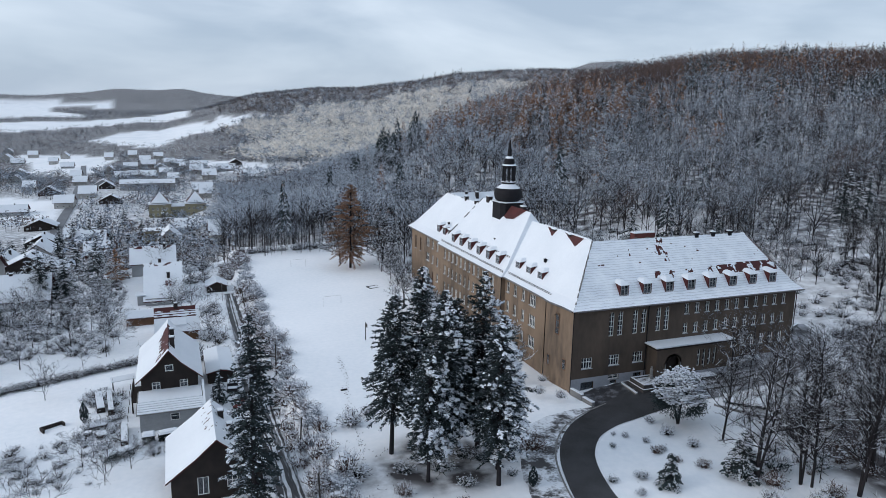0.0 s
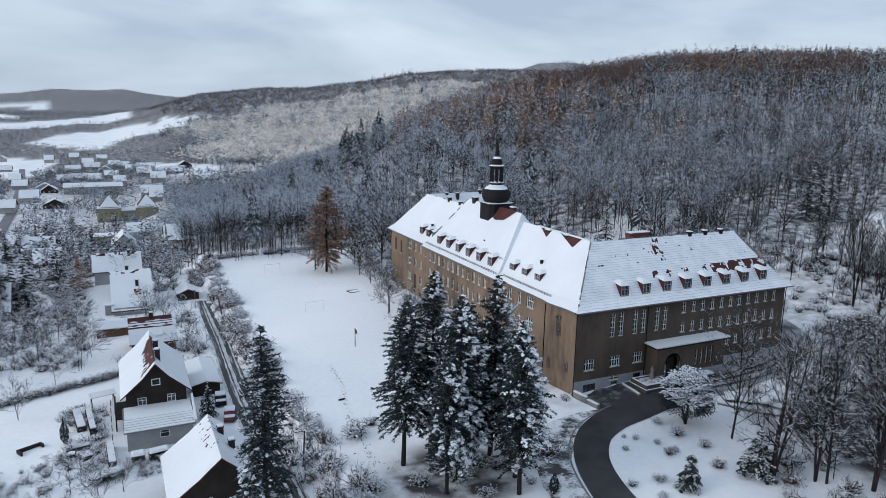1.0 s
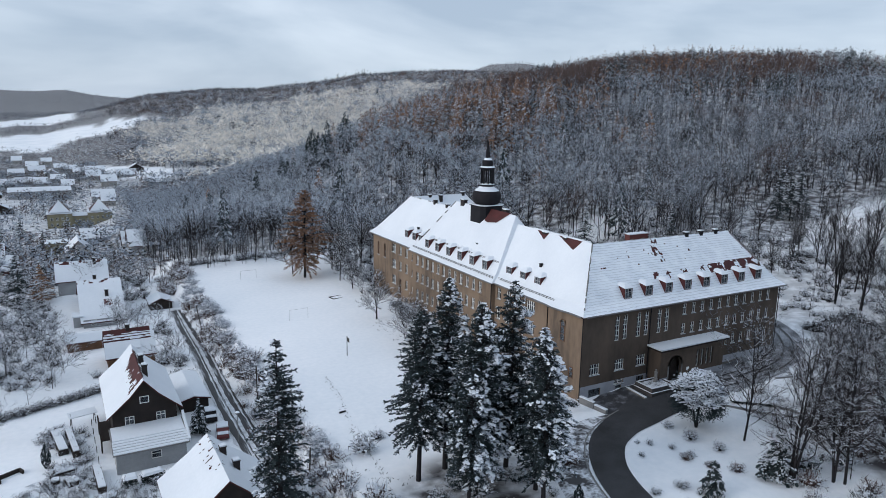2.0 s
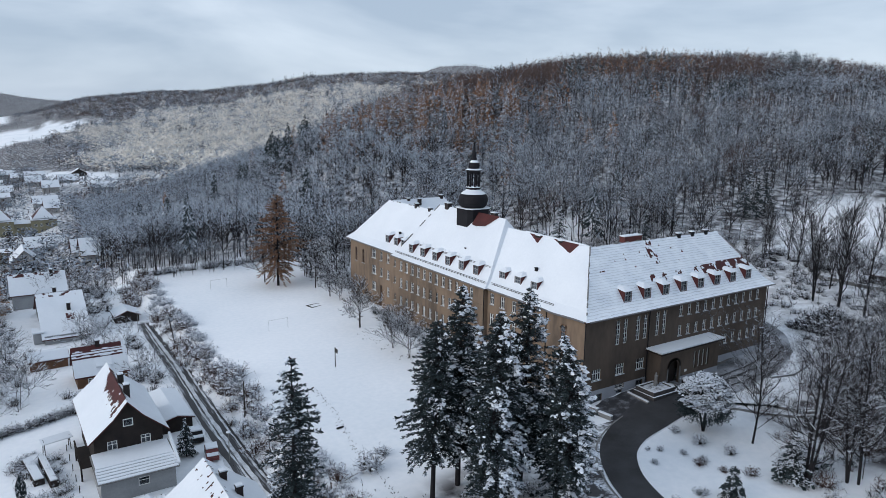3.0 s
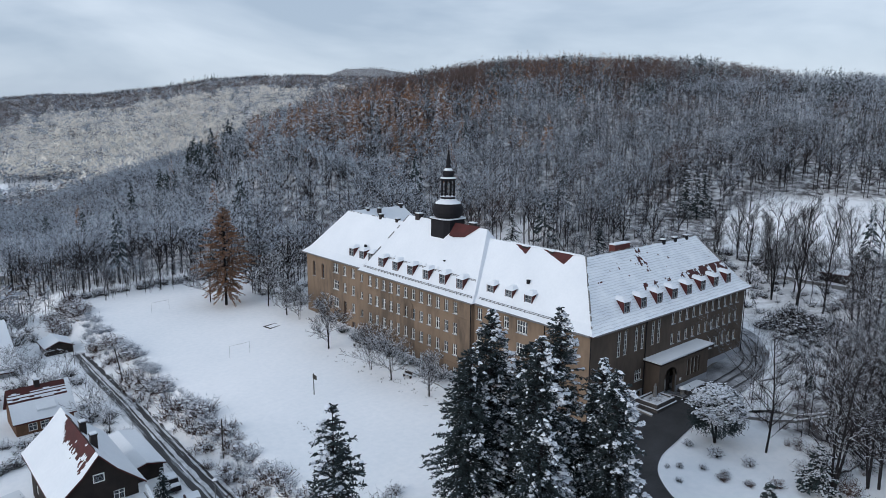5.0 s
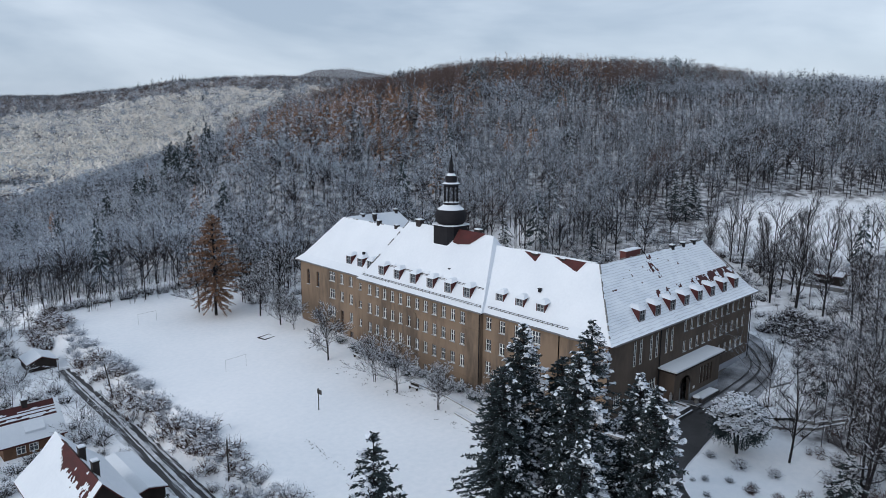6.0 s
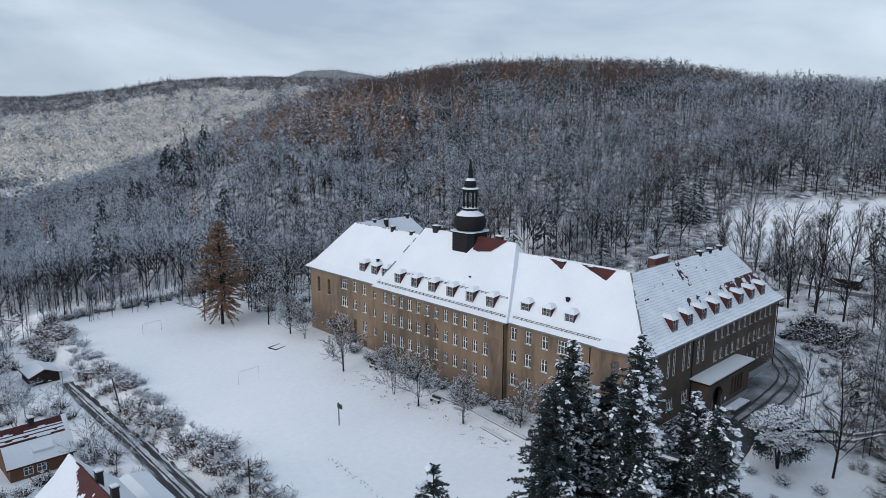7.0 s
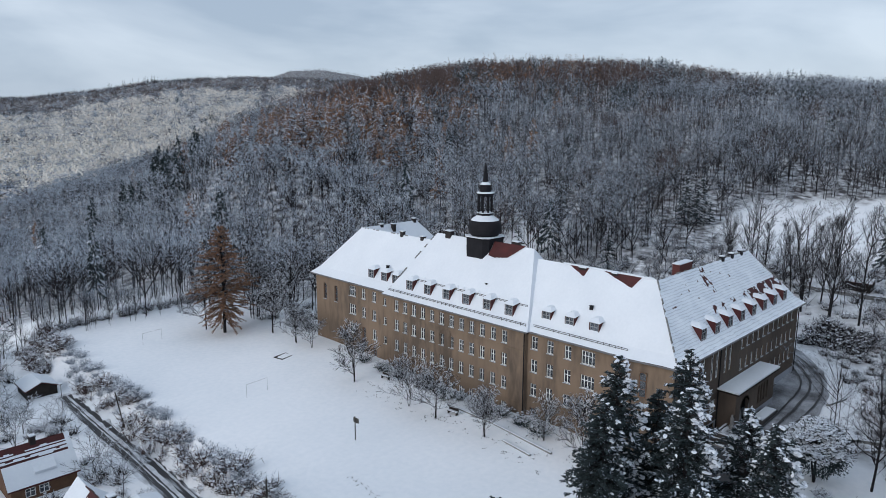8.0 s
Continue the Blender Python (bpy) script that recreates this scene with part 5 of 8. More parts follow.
def crown_tree(n, seed, top, under, size=1.0):
    """A rounded bare crown one metre tall: lumps of twigs, paler above (top) than below (under)."""
    global rng
    rng = np.random.default_rng(seed)
    so = Soup()
    so.add(*blades([(0, 0, -0.05)], [(0, 0, 0.6)], [0.016], 0))
    lumps = rng.normal(size=(7, 3)) * [0.16, 0.16, 0.13] + [0, 0, 0.6]
    d = rng.normal(size=(n, 3))
    d /= np.linalg.norm(d, axis=1, keepdims=True)
    b = lumps[rng.integers(0, 7, n)] + d * (0.12 + 0.04 * rng.random((n, 1)))
    e = b + rng.normal(size=(n, 3)) * 0.085 + d * 0.02
    mi = np.where(d[:, 2] > -0.35 + 0.35 * rng.normal(size=n), np.array(top)[rng.integers(0, len(top), n)], np.array(under)[rng.integers(0, len(under), n)])
    so.add(*blades(b, e, (0.028 + 0.02 * rng.random(n)) * size, mi))
    v, f, m = so.arrays()
    return v * [1.3, 1.3, 1], f, m


def far_templates(n):
    """Rounded trees for the distance, by kind."""
    return {"bare": [crown_tree(n, 60 + i, (8, 8, 5, 0), (0, 8), 0.7) for i in range(3)], "brown": [crown_tree(n, 65 + i, (6, 6, 8, 2), (2, 6), 0.7) for i in range(3)],
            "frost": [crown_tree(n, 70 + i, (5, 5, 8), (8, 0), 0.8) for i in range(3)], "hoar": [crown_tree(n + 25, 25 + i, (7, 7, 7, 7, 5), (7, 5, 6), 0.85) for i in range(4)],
            "conifer": [blade_tree("conifer", n, 40 + i, 6.0, 0.12) for i in range(3)], "larch": [blade_tree("larch", n, 50 + i, 6.0, 0.12) for i in range(3)]}


def woods(name, pts, heights, kinds, templates, label):
    """One mesh of many trees: each point takes a template of its kind, turned and scaled."""
    r = np.random.default_rng(len(pts))
    so = Soup()
    pts = np.asarray(pts, float)
    z = land(pts[:, 0], pts[:, 1])
    for kind in set(kinds):
        for ti, (v, f, m) in enumerate(templates[kind]):
            pick = np.flatnonzero((kinds == kind) & (np.arange(len(pts)) % len(templates[kind]) == ti))
            if not len(pick):
                continue
            a = r.random(len(pick)) * 2 * np.pi
            h = heights[pick]
            sx = h * (0.85 + 0.35 * r.random(len(pick)))
            c, s = np.cos(a)[:, None], np.sin(a)[:, None]
            x = (v[None, :, 0] * c - v[None, :, 1] * s) * sx[:, None] + pts[pick, 0][:, None]
            y = (v[None, :, 0] * s + v[None, :, 1] * c) * sx[:, None] + pts[pick, 1][:, None]
            zz = v[None, :, 2] * h[:, None] + z[pick][:, None]
            vv = np.stack([x, y, zz], -1).reshape(-1, 3)
            ff = (f[None] + (len(v) * np.arange(len(pick)))[:, None, None]).reshape(-1, 3)
            so.add(vv, ff, np.tile(m, len(pick)))
    v, f, m = so.arrays()
    ob = new(name, soup(name, v, f.ravel(), np.full(len(f), 3), m, TREE_MATS))
    return tagged(ob, label, "woods", kind="stuff")


def smooth_noise(x, y, s, seed=0):
    r = np.random.default_rng(100 + seed)
    k = r.normal(size=(10, 2)) / s
    ph = r.random(10) * 6.28
    return sum(np.sin(x * k[i, 0] + y * k[i, 1] + ph[i]) for i in range(10)) / 3.2


def unsnowed(forms):
    """The same trees with frost in place of the lumps of snow."""
    return {k: [(v, f, np.where(m == 1, 6 if k in ("brown", "larch") else 8 if k == "conifer" else 5, m)) for v, f, m in q] for k, q in forms.items()}


def templates(n, wide, snowy):
    tone = lambda i: snowy * (0.55 + 0.3 * i)
    return {"bare": [blade_tree("bare", n, 10 + i, wide, tone(i)) for i in range(5)], "frost": [blade_tree("bare", n, 20 + i, wide, min(0.95, snowy + 0.3 + 0.12 * i)) for i in range(4)],
            "brown": [blade_tree("brown", n, 30 + i, wide, tone(i)) for i in range(4)], "conifer": [blade_tree("conifer", n, 40 + i, wide, 0.25) for i in range(3)],
            "larch": [blade_tree("larch", n, 50 + i, wide, 0.12 + 0.1 * i) for i in range(3)]}


def scatter(n, az0, az1, d0, d1, seed):
    r = np.random.default_rng(seed)
    az = np.radians(az0 + (az1 - az0) * r.random(n))
    d = np.sqrt(d0**2 + (d1**2 - d0**2) * r.random(n))
    return np.stack([-65 + d * np.sin(az), -65 + d * np.cos(az)], -1), d, r




def near_wood_mask(p):
    x, y = p[:, 0], p[:, 1]
    on_hill = ((x > 70) & (y > -60)) | ((y > 118 + 6 * np.sin(x * 0.1)) & (x > -43 + 0.065 * (y - 118))) | ((x > 30) & (y > 84)) | ((x > 12) & (y > 96))
    row = (x > -8) & (x < 16) & (y > 86) & (y < 118)
    valley = (np.hypot(x + 65, y + 65) > 545) & (near_hill(x, y) < 15)
    keep = (on_hill | row) & ~valley & ~CLEARING(x, y) & ~((x > 46) & (x < 108) & (y < 40) & (y > -60)) & ~((x < 112) & (y < 58) & (y > -60) & (smooth_noise(x, y, 3, 33) < 0.35)) & (np.hypot(x - 124, y - 54) > 15) & (np.hypot(x - 79, y - 57) > 7)
    return keep


# near hill
p, d, r = scatter(15800, -2, 86, 120, 690, 3)
keep = near_wood_mask(p) & (r.random(len(p)) < np.where((p[:, 1] < 160) & (p[:, 0] < 60), 0.55, 0.95))
p, d = p[keep], d[keep]
zz = near_hill(p[:, 0], p[:, 1])
n1, n2 = smooth_noise(p[:, 0], p[:, 1], 40, 1), smooth_noise(p[:, 0], p[:, 1], 22, 2)
u = np.clip(0.5 + 0.26 * smooth_noise(p[:, 0], p[:, 1], 9, 51) + 0.5 * (r.random(len(p)) - 0.5), 0, 1)
low_slope = sstep(34, 8, zz + 7 * n1) * sstep(60, 110, p[:, 1])
kinds = np.where(zz + 9 * n1 > 50, np.where((zz > 56) & (n2 > 0.7), "conifer", np.where(u < 0.72, "brown", "bare")), np.where((n2 > 0.9) | (u < 0.3 + 0.8 * low_slope + 0.22 * sstep(130, 190, p[:, 1]) * sstep(140, 60, p[:, 0])), "frost", np.where(u > 0.86, "brown", "bare")))
kinds = np.where((n2 + n1 < -1.6) & (zz > 12) & (u < 0.6), "conifer", kinds)
larch_zone = np.exp(-0.5 * (((p[:, 0] - 118) / 34) ** 2 + ((p[:, 1] - 216) / 30) ** 2)) + 0.7 * np.exp(-0.5 * (((p[:, 0] - 300) / 40) ** 2 + ((p[:, 1] - 250) / 20) ** 2))
kinds = np.where(r.random(len(p)) < 0.7 * larch_zone, "larch", kinds)
kinds = np.where(r.random(len(p)) > 0.988, "conifer", kinds)
glint = np.exp(-(((p[:, 0] - 40) / 75) ** 2) - ((p[:, 1] - 215) / 75) ** 2)
kinds = np.where((r.random(len(p)) < 0.85 * glint) & (kinds != "larch"), "frost", kinds)
spur = (np.hypot(p[:, 0] - 36, (p[:, 1] - 232) / 1.2) < 11) & (r.random(len(p)) < 0.3)
kinds = np.where(spur, "conifer", kinds)
hh = np.where(zz > 62, 15, 14 - 3 * sstep(480, 560, d)) + np.where(zz > 62, 3, 6) * r.random(len(p)) + 2 * n1 + np.where(kinds == "conifer", 2, 0) + np.where(kinds == "larch", 3, 0)
close = d < 345
rimed = close & (kinds == "frost") & (r.random(len(p)) < 1.3 * glint)
woods("frosted_slope_woods", p[rimed], hh[rimed] * 0.92, kinds[rimed], {"frost": [blade_tree("bare", 250, 24 + i, 1.9, 1.15 + 0.2 * i) for i in range(4)]}, "pale blue frosted young woods on the lower slope")
close &= ~rimed
woods("hillside_woods", p[close], hh[close], kinds[close], templates(250, 1.5, 0.5), "bare snow-dusted beech woods with spruces and rusty larches on the hillside")
upper = ~close & ~rimed
woods("hilltop_woods", p[upper], hh[upper], kinds[upper], unsnowed(templates(56, 4.2, 0.42)), "brown bare woods on the upper slope and crest of the hill")

sr = np.random.default_rng(19)
pp = np.stack([33 + 12 * sr.normal(size=16), 236 + 6 * sr.normal(size=16)], -1)
woods("spur_spruces", pp, 17 + 7 * sr.random(16), np.full(16, "conifer"), {"conifer": [blade_tree("conifer", 260, 43 + i, 1.6, 0.06) for i in range(3)]}, "dark spruces standing together on the spur of the hill")
# far hills
p, d, r = scatter(15500, 2, 40, 520, 2620, 5)
x, y = p[:, 0], p[:, 1]
az = np.degrees(np.arctan2(x + 65, y + 65))
ok = (r.random(len(x)) < sstep(2.5, 7, az)) & ~fields(x, y) & ((d > 690) | (x < 30) | (near_hill(x, y) < 22)) & (r.random(len(x)) < 0.55 + 0.45 * sstep(1300, 700, d))
ok &= np.hypot(x - 124 + 0.17 * (761 - y), (y - 715) / 4.5) > 13
ok &= (d > 1950) | (az < 30 + 0.004 * (d - 700))
ok &= (d > 800) | (az > 15) | ((r.random(len(x)) < 0.12) & (d > 560))
p, d, x, y, az = p[ok], d[ok], x[ok], y[ok], az[ok]
r = np.random.default_rng(6)
sun_share, n1, n2 = sunny(x, y), smooth_noise(x, y, 110, 7), smooth_noise(x, y, 45, 15)
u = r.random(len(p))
# the slope's sunlit patch is painted with paler, warmer trees
kinds = np.where(r.random(len(p)) < 1.9 * sun_share - 0.05 + 0.12 * n2, "hoar", np.where((sun_share > 0.1) & (u < 0.6), "frost", np.where(u < 0.45 + 0.35 * sstep(1500, 2000, d), "brown", np.where(u < 0.8, "bare", "frost"))))
kinds = np.where((n1 + n2 < -1.5) & (u < 0.5) | (u > 0.965) | ((d > 2250) & (n1 > 0.35)), "conifer", kinds)
far_larch = np.exp(-0.5 * (((az - 20.5) / 1.6) ** 2 + ((d - 1500) / 170) ** 2)) + 0.6 * np.exp(-0.5 * (((az - 27) / 3) ** 2 + ((d - 1900) / 200) ** 2))
kinds = np.where(r.random(len(p)) < 0.6 * far_larch, "larch", kinds)
far_t = far_templates(40)
# more pale trees to fill the painted sun patch
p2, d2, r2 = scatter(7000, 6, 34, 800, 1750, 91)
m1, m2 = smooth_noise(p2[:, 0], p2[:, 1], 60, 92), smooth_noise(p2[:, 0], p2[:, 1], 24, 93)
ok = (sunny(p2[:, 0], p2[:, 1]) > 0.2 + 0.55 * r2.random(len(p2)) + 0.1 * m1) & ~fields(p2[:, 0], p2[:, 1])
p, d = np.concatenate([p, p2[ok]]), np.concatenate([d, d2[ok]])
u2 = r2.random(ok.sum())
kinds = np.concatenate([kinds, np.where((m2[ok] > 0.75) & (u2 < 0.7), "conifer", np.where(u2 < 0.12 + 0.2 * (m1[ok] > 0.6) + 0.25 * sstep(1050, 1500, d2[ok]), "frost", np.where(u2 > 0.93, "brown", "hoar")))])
woods("far_hill_woods", p, np.where(d > 2200, 8, 12) + 7 * r.random(len(p)), kinds, far_t, "frosted woods on the far hill across the valley, a patch of sun painted pale")
p, d, r = scatter(2400, 3, 27, 2330, 2560, 10)
n1 = smooth_noise(p[:, 0], p[:, 1], 150, 16)
woods("far_ridge_woods", p, 7 + 4 * r.random(len(p)), np.where(n1 > 0.2, "conifer", np.where(r.random(len(p)) < 0.7, "brown", "bare")), far_templates(18), "dark spruce and brown beech along the far ridge")
p, d, r = scatter(22, 19.8, 23.2, 2420, 2500, 9)
woods("ridge_spruces", p, 20 + 9 * r.random(len(p)), np.full(len(p), "conifer"), {"conifer": [blade_tree("conifer", 60, 40 + i, 4.0, 0.1) for i in range(3)]}, "row of tall dark spruces on the far ridge")
p, d, r = scatter(4200, -14, 42, 2620, 4750, 8)
ok = ~fields(p[:, 0], p[:, 1]) & (land(p[:, 0], p[:, 1]) > 14 + 16 * smooth_noise(p[:, 0], p[:, 1], 260, 9))
p = p[ok]
kinds = np.where(r.random(len(p)) < 0.6, "bare", np.where(r.random(len(p)) < 0.5, "brown", "conifer"))
q1, _, ra = scatter(2600, 23, 43, 3100, 3850, 81)
q2, _, rb = scatter(2200, -14, 9, 4050, 4750, 82)
q2 = q2[smooth_noise(q2[:, 0], q2[:, 1], 130, 83) > -0.5]
p = np.concatenate([p, q1, q2])
# the farthest trees all take the bluish frost tone: haze put into their colour
kinds = np.concatenate([kinds, np.where(ra.random(len(q1)) < 0.65, "bare", "brown"), np.full(len(q2), "frost")])
r = np.random.default_rng(84)
woods("distant_woods", p, 6 + 4 * r.random(len(p)), kinds, unsnowed(templates(10, 22, 0.25)), "dark woods on the distant hills, bluish at the back for haze")
# valley: tree belts between the fields
p, d, r = scatter(9500, -14, 6, 860, 3700, 11)
x, y = p[:, 0], p[:, 1]
ok = ~fields(x, y) & (smooth_noise(x * 0.4 + 40, y, 45, 12) > -1.1)
p, d = p[ok], d[ok]
u = r.random(len(p))
kinds = np.where(u < 0.1, "conifer", np.where(u < 0.45, "brown", np.where(u < 0.68, "frost", "bare")))
woods("valley_belts", p, 6 + 5 * r.random(len(p)), kinds, far_templates(20), "dark belts of trees between snowy fields")
# trees among the village
p, d, r = scatter(12000, -16, 14, 205, 900, 17)
x, y = p[:, 0], p[:, 1]
ok = ((smooth_noise(x, y, 26, 13) > -0.5) & (r.random(len(p)) < 0.36)) & ((x < -36) | (y > 210))
ok &= ~fields(x, y)
ok &= np.abs(x - np.interp(y, [170, 230, 320, 412, 500, 620, 740, 880], [-92, -100, -114, -125, -126, -134, -142, -155])) > 9
ok &= np.hypot((x + 54) / 1.3, (y - 412) / 2) > 14
p, d = p[ok], d[ok]
u = r.random(len(p))
kinds = np.where(u < 0.14, "conifer", np.where(u < 0.34, "brown", np.where(u < 0.68, "frost", "bare")))
woods("village_trees", p, 5 + 6.5 * r.random(len(p)), kinds, far_templates(36), "bare trees and spruces among the village gardens")

# ---- trees round the school ----
def place(x, y, turn=0.0, k=1.0, dz=0.0):
    return pose(x, y, float(land(x, y)) + dz, 0, 0, turn) @ Matrix.Scale(k, 4)


big = [bare_tree(18, 0.34, 1, 61, 4, 0.2, 0.018, (28, 10, 9, 4), 0.14, 0.16), bare_tree(17, 0.32, 3, 62, 4, 0.2, 0.018, (13, 9, 8, 4), 0.18, 0.2), bare_tree(18, 0.3, 2, 63, 4, 0.2, 0.017, (18, 9, 9, 4), 0.16, 0.14)]
spots = [(11.7, -19.4, 0), (8.2, -28.8, 1), (13.5, -31.9, 0), (21.5, -23.0, 2), (23.0, -32.0, 1), (17.0, -35.2, 2), (12.7, -31.0, 2), (30, -27, 0), (34, -35, 1), (41, -24, 2), (46, -33, 0), (27, -41, 1), (52, -18, 2), (58, -28, 1), (38, -46, 0), (64, -12, 0), (20, -44, 2)]
made = {}
for i, (x, y, k) in enumerate(spots):
    m = place(x, y, 57 * i, 0.85 + 0.3 * ((i * 37) % 10) / 10)
    if k not in made:
        made[k] = split_tree("bare_tree", big[k], m, "tall bare deciduous tree with snow along its branches", "tree", "bare trees in front of the wing")
    else:
        again(made[k], m)
small = [bare_tree(6.8, 0.62, 3, 71, 4, 0.42, 0.026, (9, 8, 8, 4), 0.16, 0.3), bare_tree(6.4, 0.74, 2, 72, 4, 0.42, 0.026, (11, 8, 8, 4), 0.14, 0.22)]
made = {}
for i, (x, y, k, s) in enumerate([(-9.6, 51.9, 0, 1.25), (-9.6, 38.2, 1, 1.0), (-9.6, 32.4, 1, 1.1), (-9.4, 23.3, 0, 0.9), (-4.8, 16.3, 1, 0.8), (-5.2, 75.5, 0, 1.0), (-4.7, 71.0, 1, 0.9), (-5.0, 84.6, 0, 1.5), (-6.5, 9.0, 0, 1.15), (3.0, 90.0, 1, 1.6), (-1.0, 96.0, 0, 1.7), (-13, 97, 1, 1.5)]):
    m = place(x, y, 83 * i, s)
    if k not in made:
        made[k] = split_tree("bare_tree", small[k], m, "small bare tree with snowy twigs beside the school", "tree", "trees along the school front")
    else:
        again(made[k], m)

# tall spruces by the drive
for i, (x, y, h, rad_, sn, clr) in enumerate([(-26.5, -7.0, 23.9, 4.0, 0.24, 0.18), (-19.7, -10.0, 23.5, 3.9, 0.32, 0.16), (-30.6, -8.0, 20.8, 3.9, 0.16, 0.26), (-25.7, -13.2, 22.4, 4.0, 0.37, 0.2), (-19.6, -15.9, 19.4, 3.7, 0.4, 0.17), (-21.0, -19.2, 19.5, 3.6, 0.4, 0.18), (-28.5, -15.8, 15.5, 3.2, 0.38, 0.24), (-22.5, -8.5, 20.0, 4.0, 0.1, 0.16)]):
    split_tree("spruce", conifer(h, rad_, 200 + i, sn, clr, -0.5, 3, 1.25), place(x, y), "tall dark spruce with clumps of snow on its boughs" if sn > 0.3 else "tall dark spruce with little snow on its boughs", "tree", "spruces by the drive")
split_tree("spruce", conifer(25.2, 3.4, 220, 0.24, 0.1, 2.5), place(-47.6, -10.9), "tall dark spruce standing alone beside the lane", "tree")
split_tree("larch", conifer(22.5, 6.6, 221, 0.05, 0.12, 1.0, 4, 1.0, 0.15), place(-11.4, 92.2), "rusty orange larch at the edge of the field", "tree")

# slender trees of the park, too many to tell apart
pr = np.random.default_rng(77)
pp = np.stack([15 + 75 * pr.random(140), -62 + 55 * pr.random(140)], -1)
pp = pp[~((pp[:, 1] > -10.5 - 0.1 * (pp[:, 0] - 20)) & (pp[:, 0] < 62)) & ~((pp[:, 0] < 19) & (pp[:, 1] > -24))]
pk = np.where(pr.random(len(pp)) < 0.12, "brown", "bare")
woods("park_woods", pp, 9 + 8 * pr.random(len(pp)), pk, templates(480, 0.62, 0.22), "slender bare park trees streaked with snow")
# slender trees on the slope between the wing and the clearing
pr = np.random.default_rng(78)
pp = np.stack([47 + 62 * pr.random(260), -30 + 112 * pr.random(260)], -1)
pp = pp[~CLEARING(pp[:, 0] + 2, pp[:, 1]) & ~((pp[:, 1] < 0.55 * (pp[:, 0] - 50) + 8) & (pp[:, 0] < 66) & (pp[:, 1] > -12))]
pp = pp[(pp[:, 0] > 99) | (pp[:, 1] > 30) | (pr.random(len(pp)) < 0.28)]
pk = np.where(pr.random(len(pp)) < 0.3, "frost", "bare")
woods("slope_woods", pp, 5 + 7 * pr.random(len(pp)), pk, templates(300, 1.0, 0.25), "bare grey saplings and trees on the slope behind the wing")
pp = np.stack([16 + 40 * pr.random(150), 66 + 34 * pr.random(150)], -1)
pp = pp[(pp[:, 0] > 30) | (pp[:, 1] > 80)]
woods("back_woods", pp, 4 + 6 * pr.random(len(pp)), np.where(pr.random(len(pp)) < 0.6, "frost", "bare"), templates(300, 1.0, 0.4), "frosted young trees behind the school")

pp = np.stack([-42 + 84 * pr.random(170), 113 + 14 * pr.random(170)], -1)
woods("wood_edge_trees", pp, 4 + 6 * pr.random(len(pp)), np.where(pr.random(len(pp)) < 0.7, "frost", "bare"), templates(300, 1.0, 0.4), "frosted young trees along the edge of the field")

# ---- houses ----


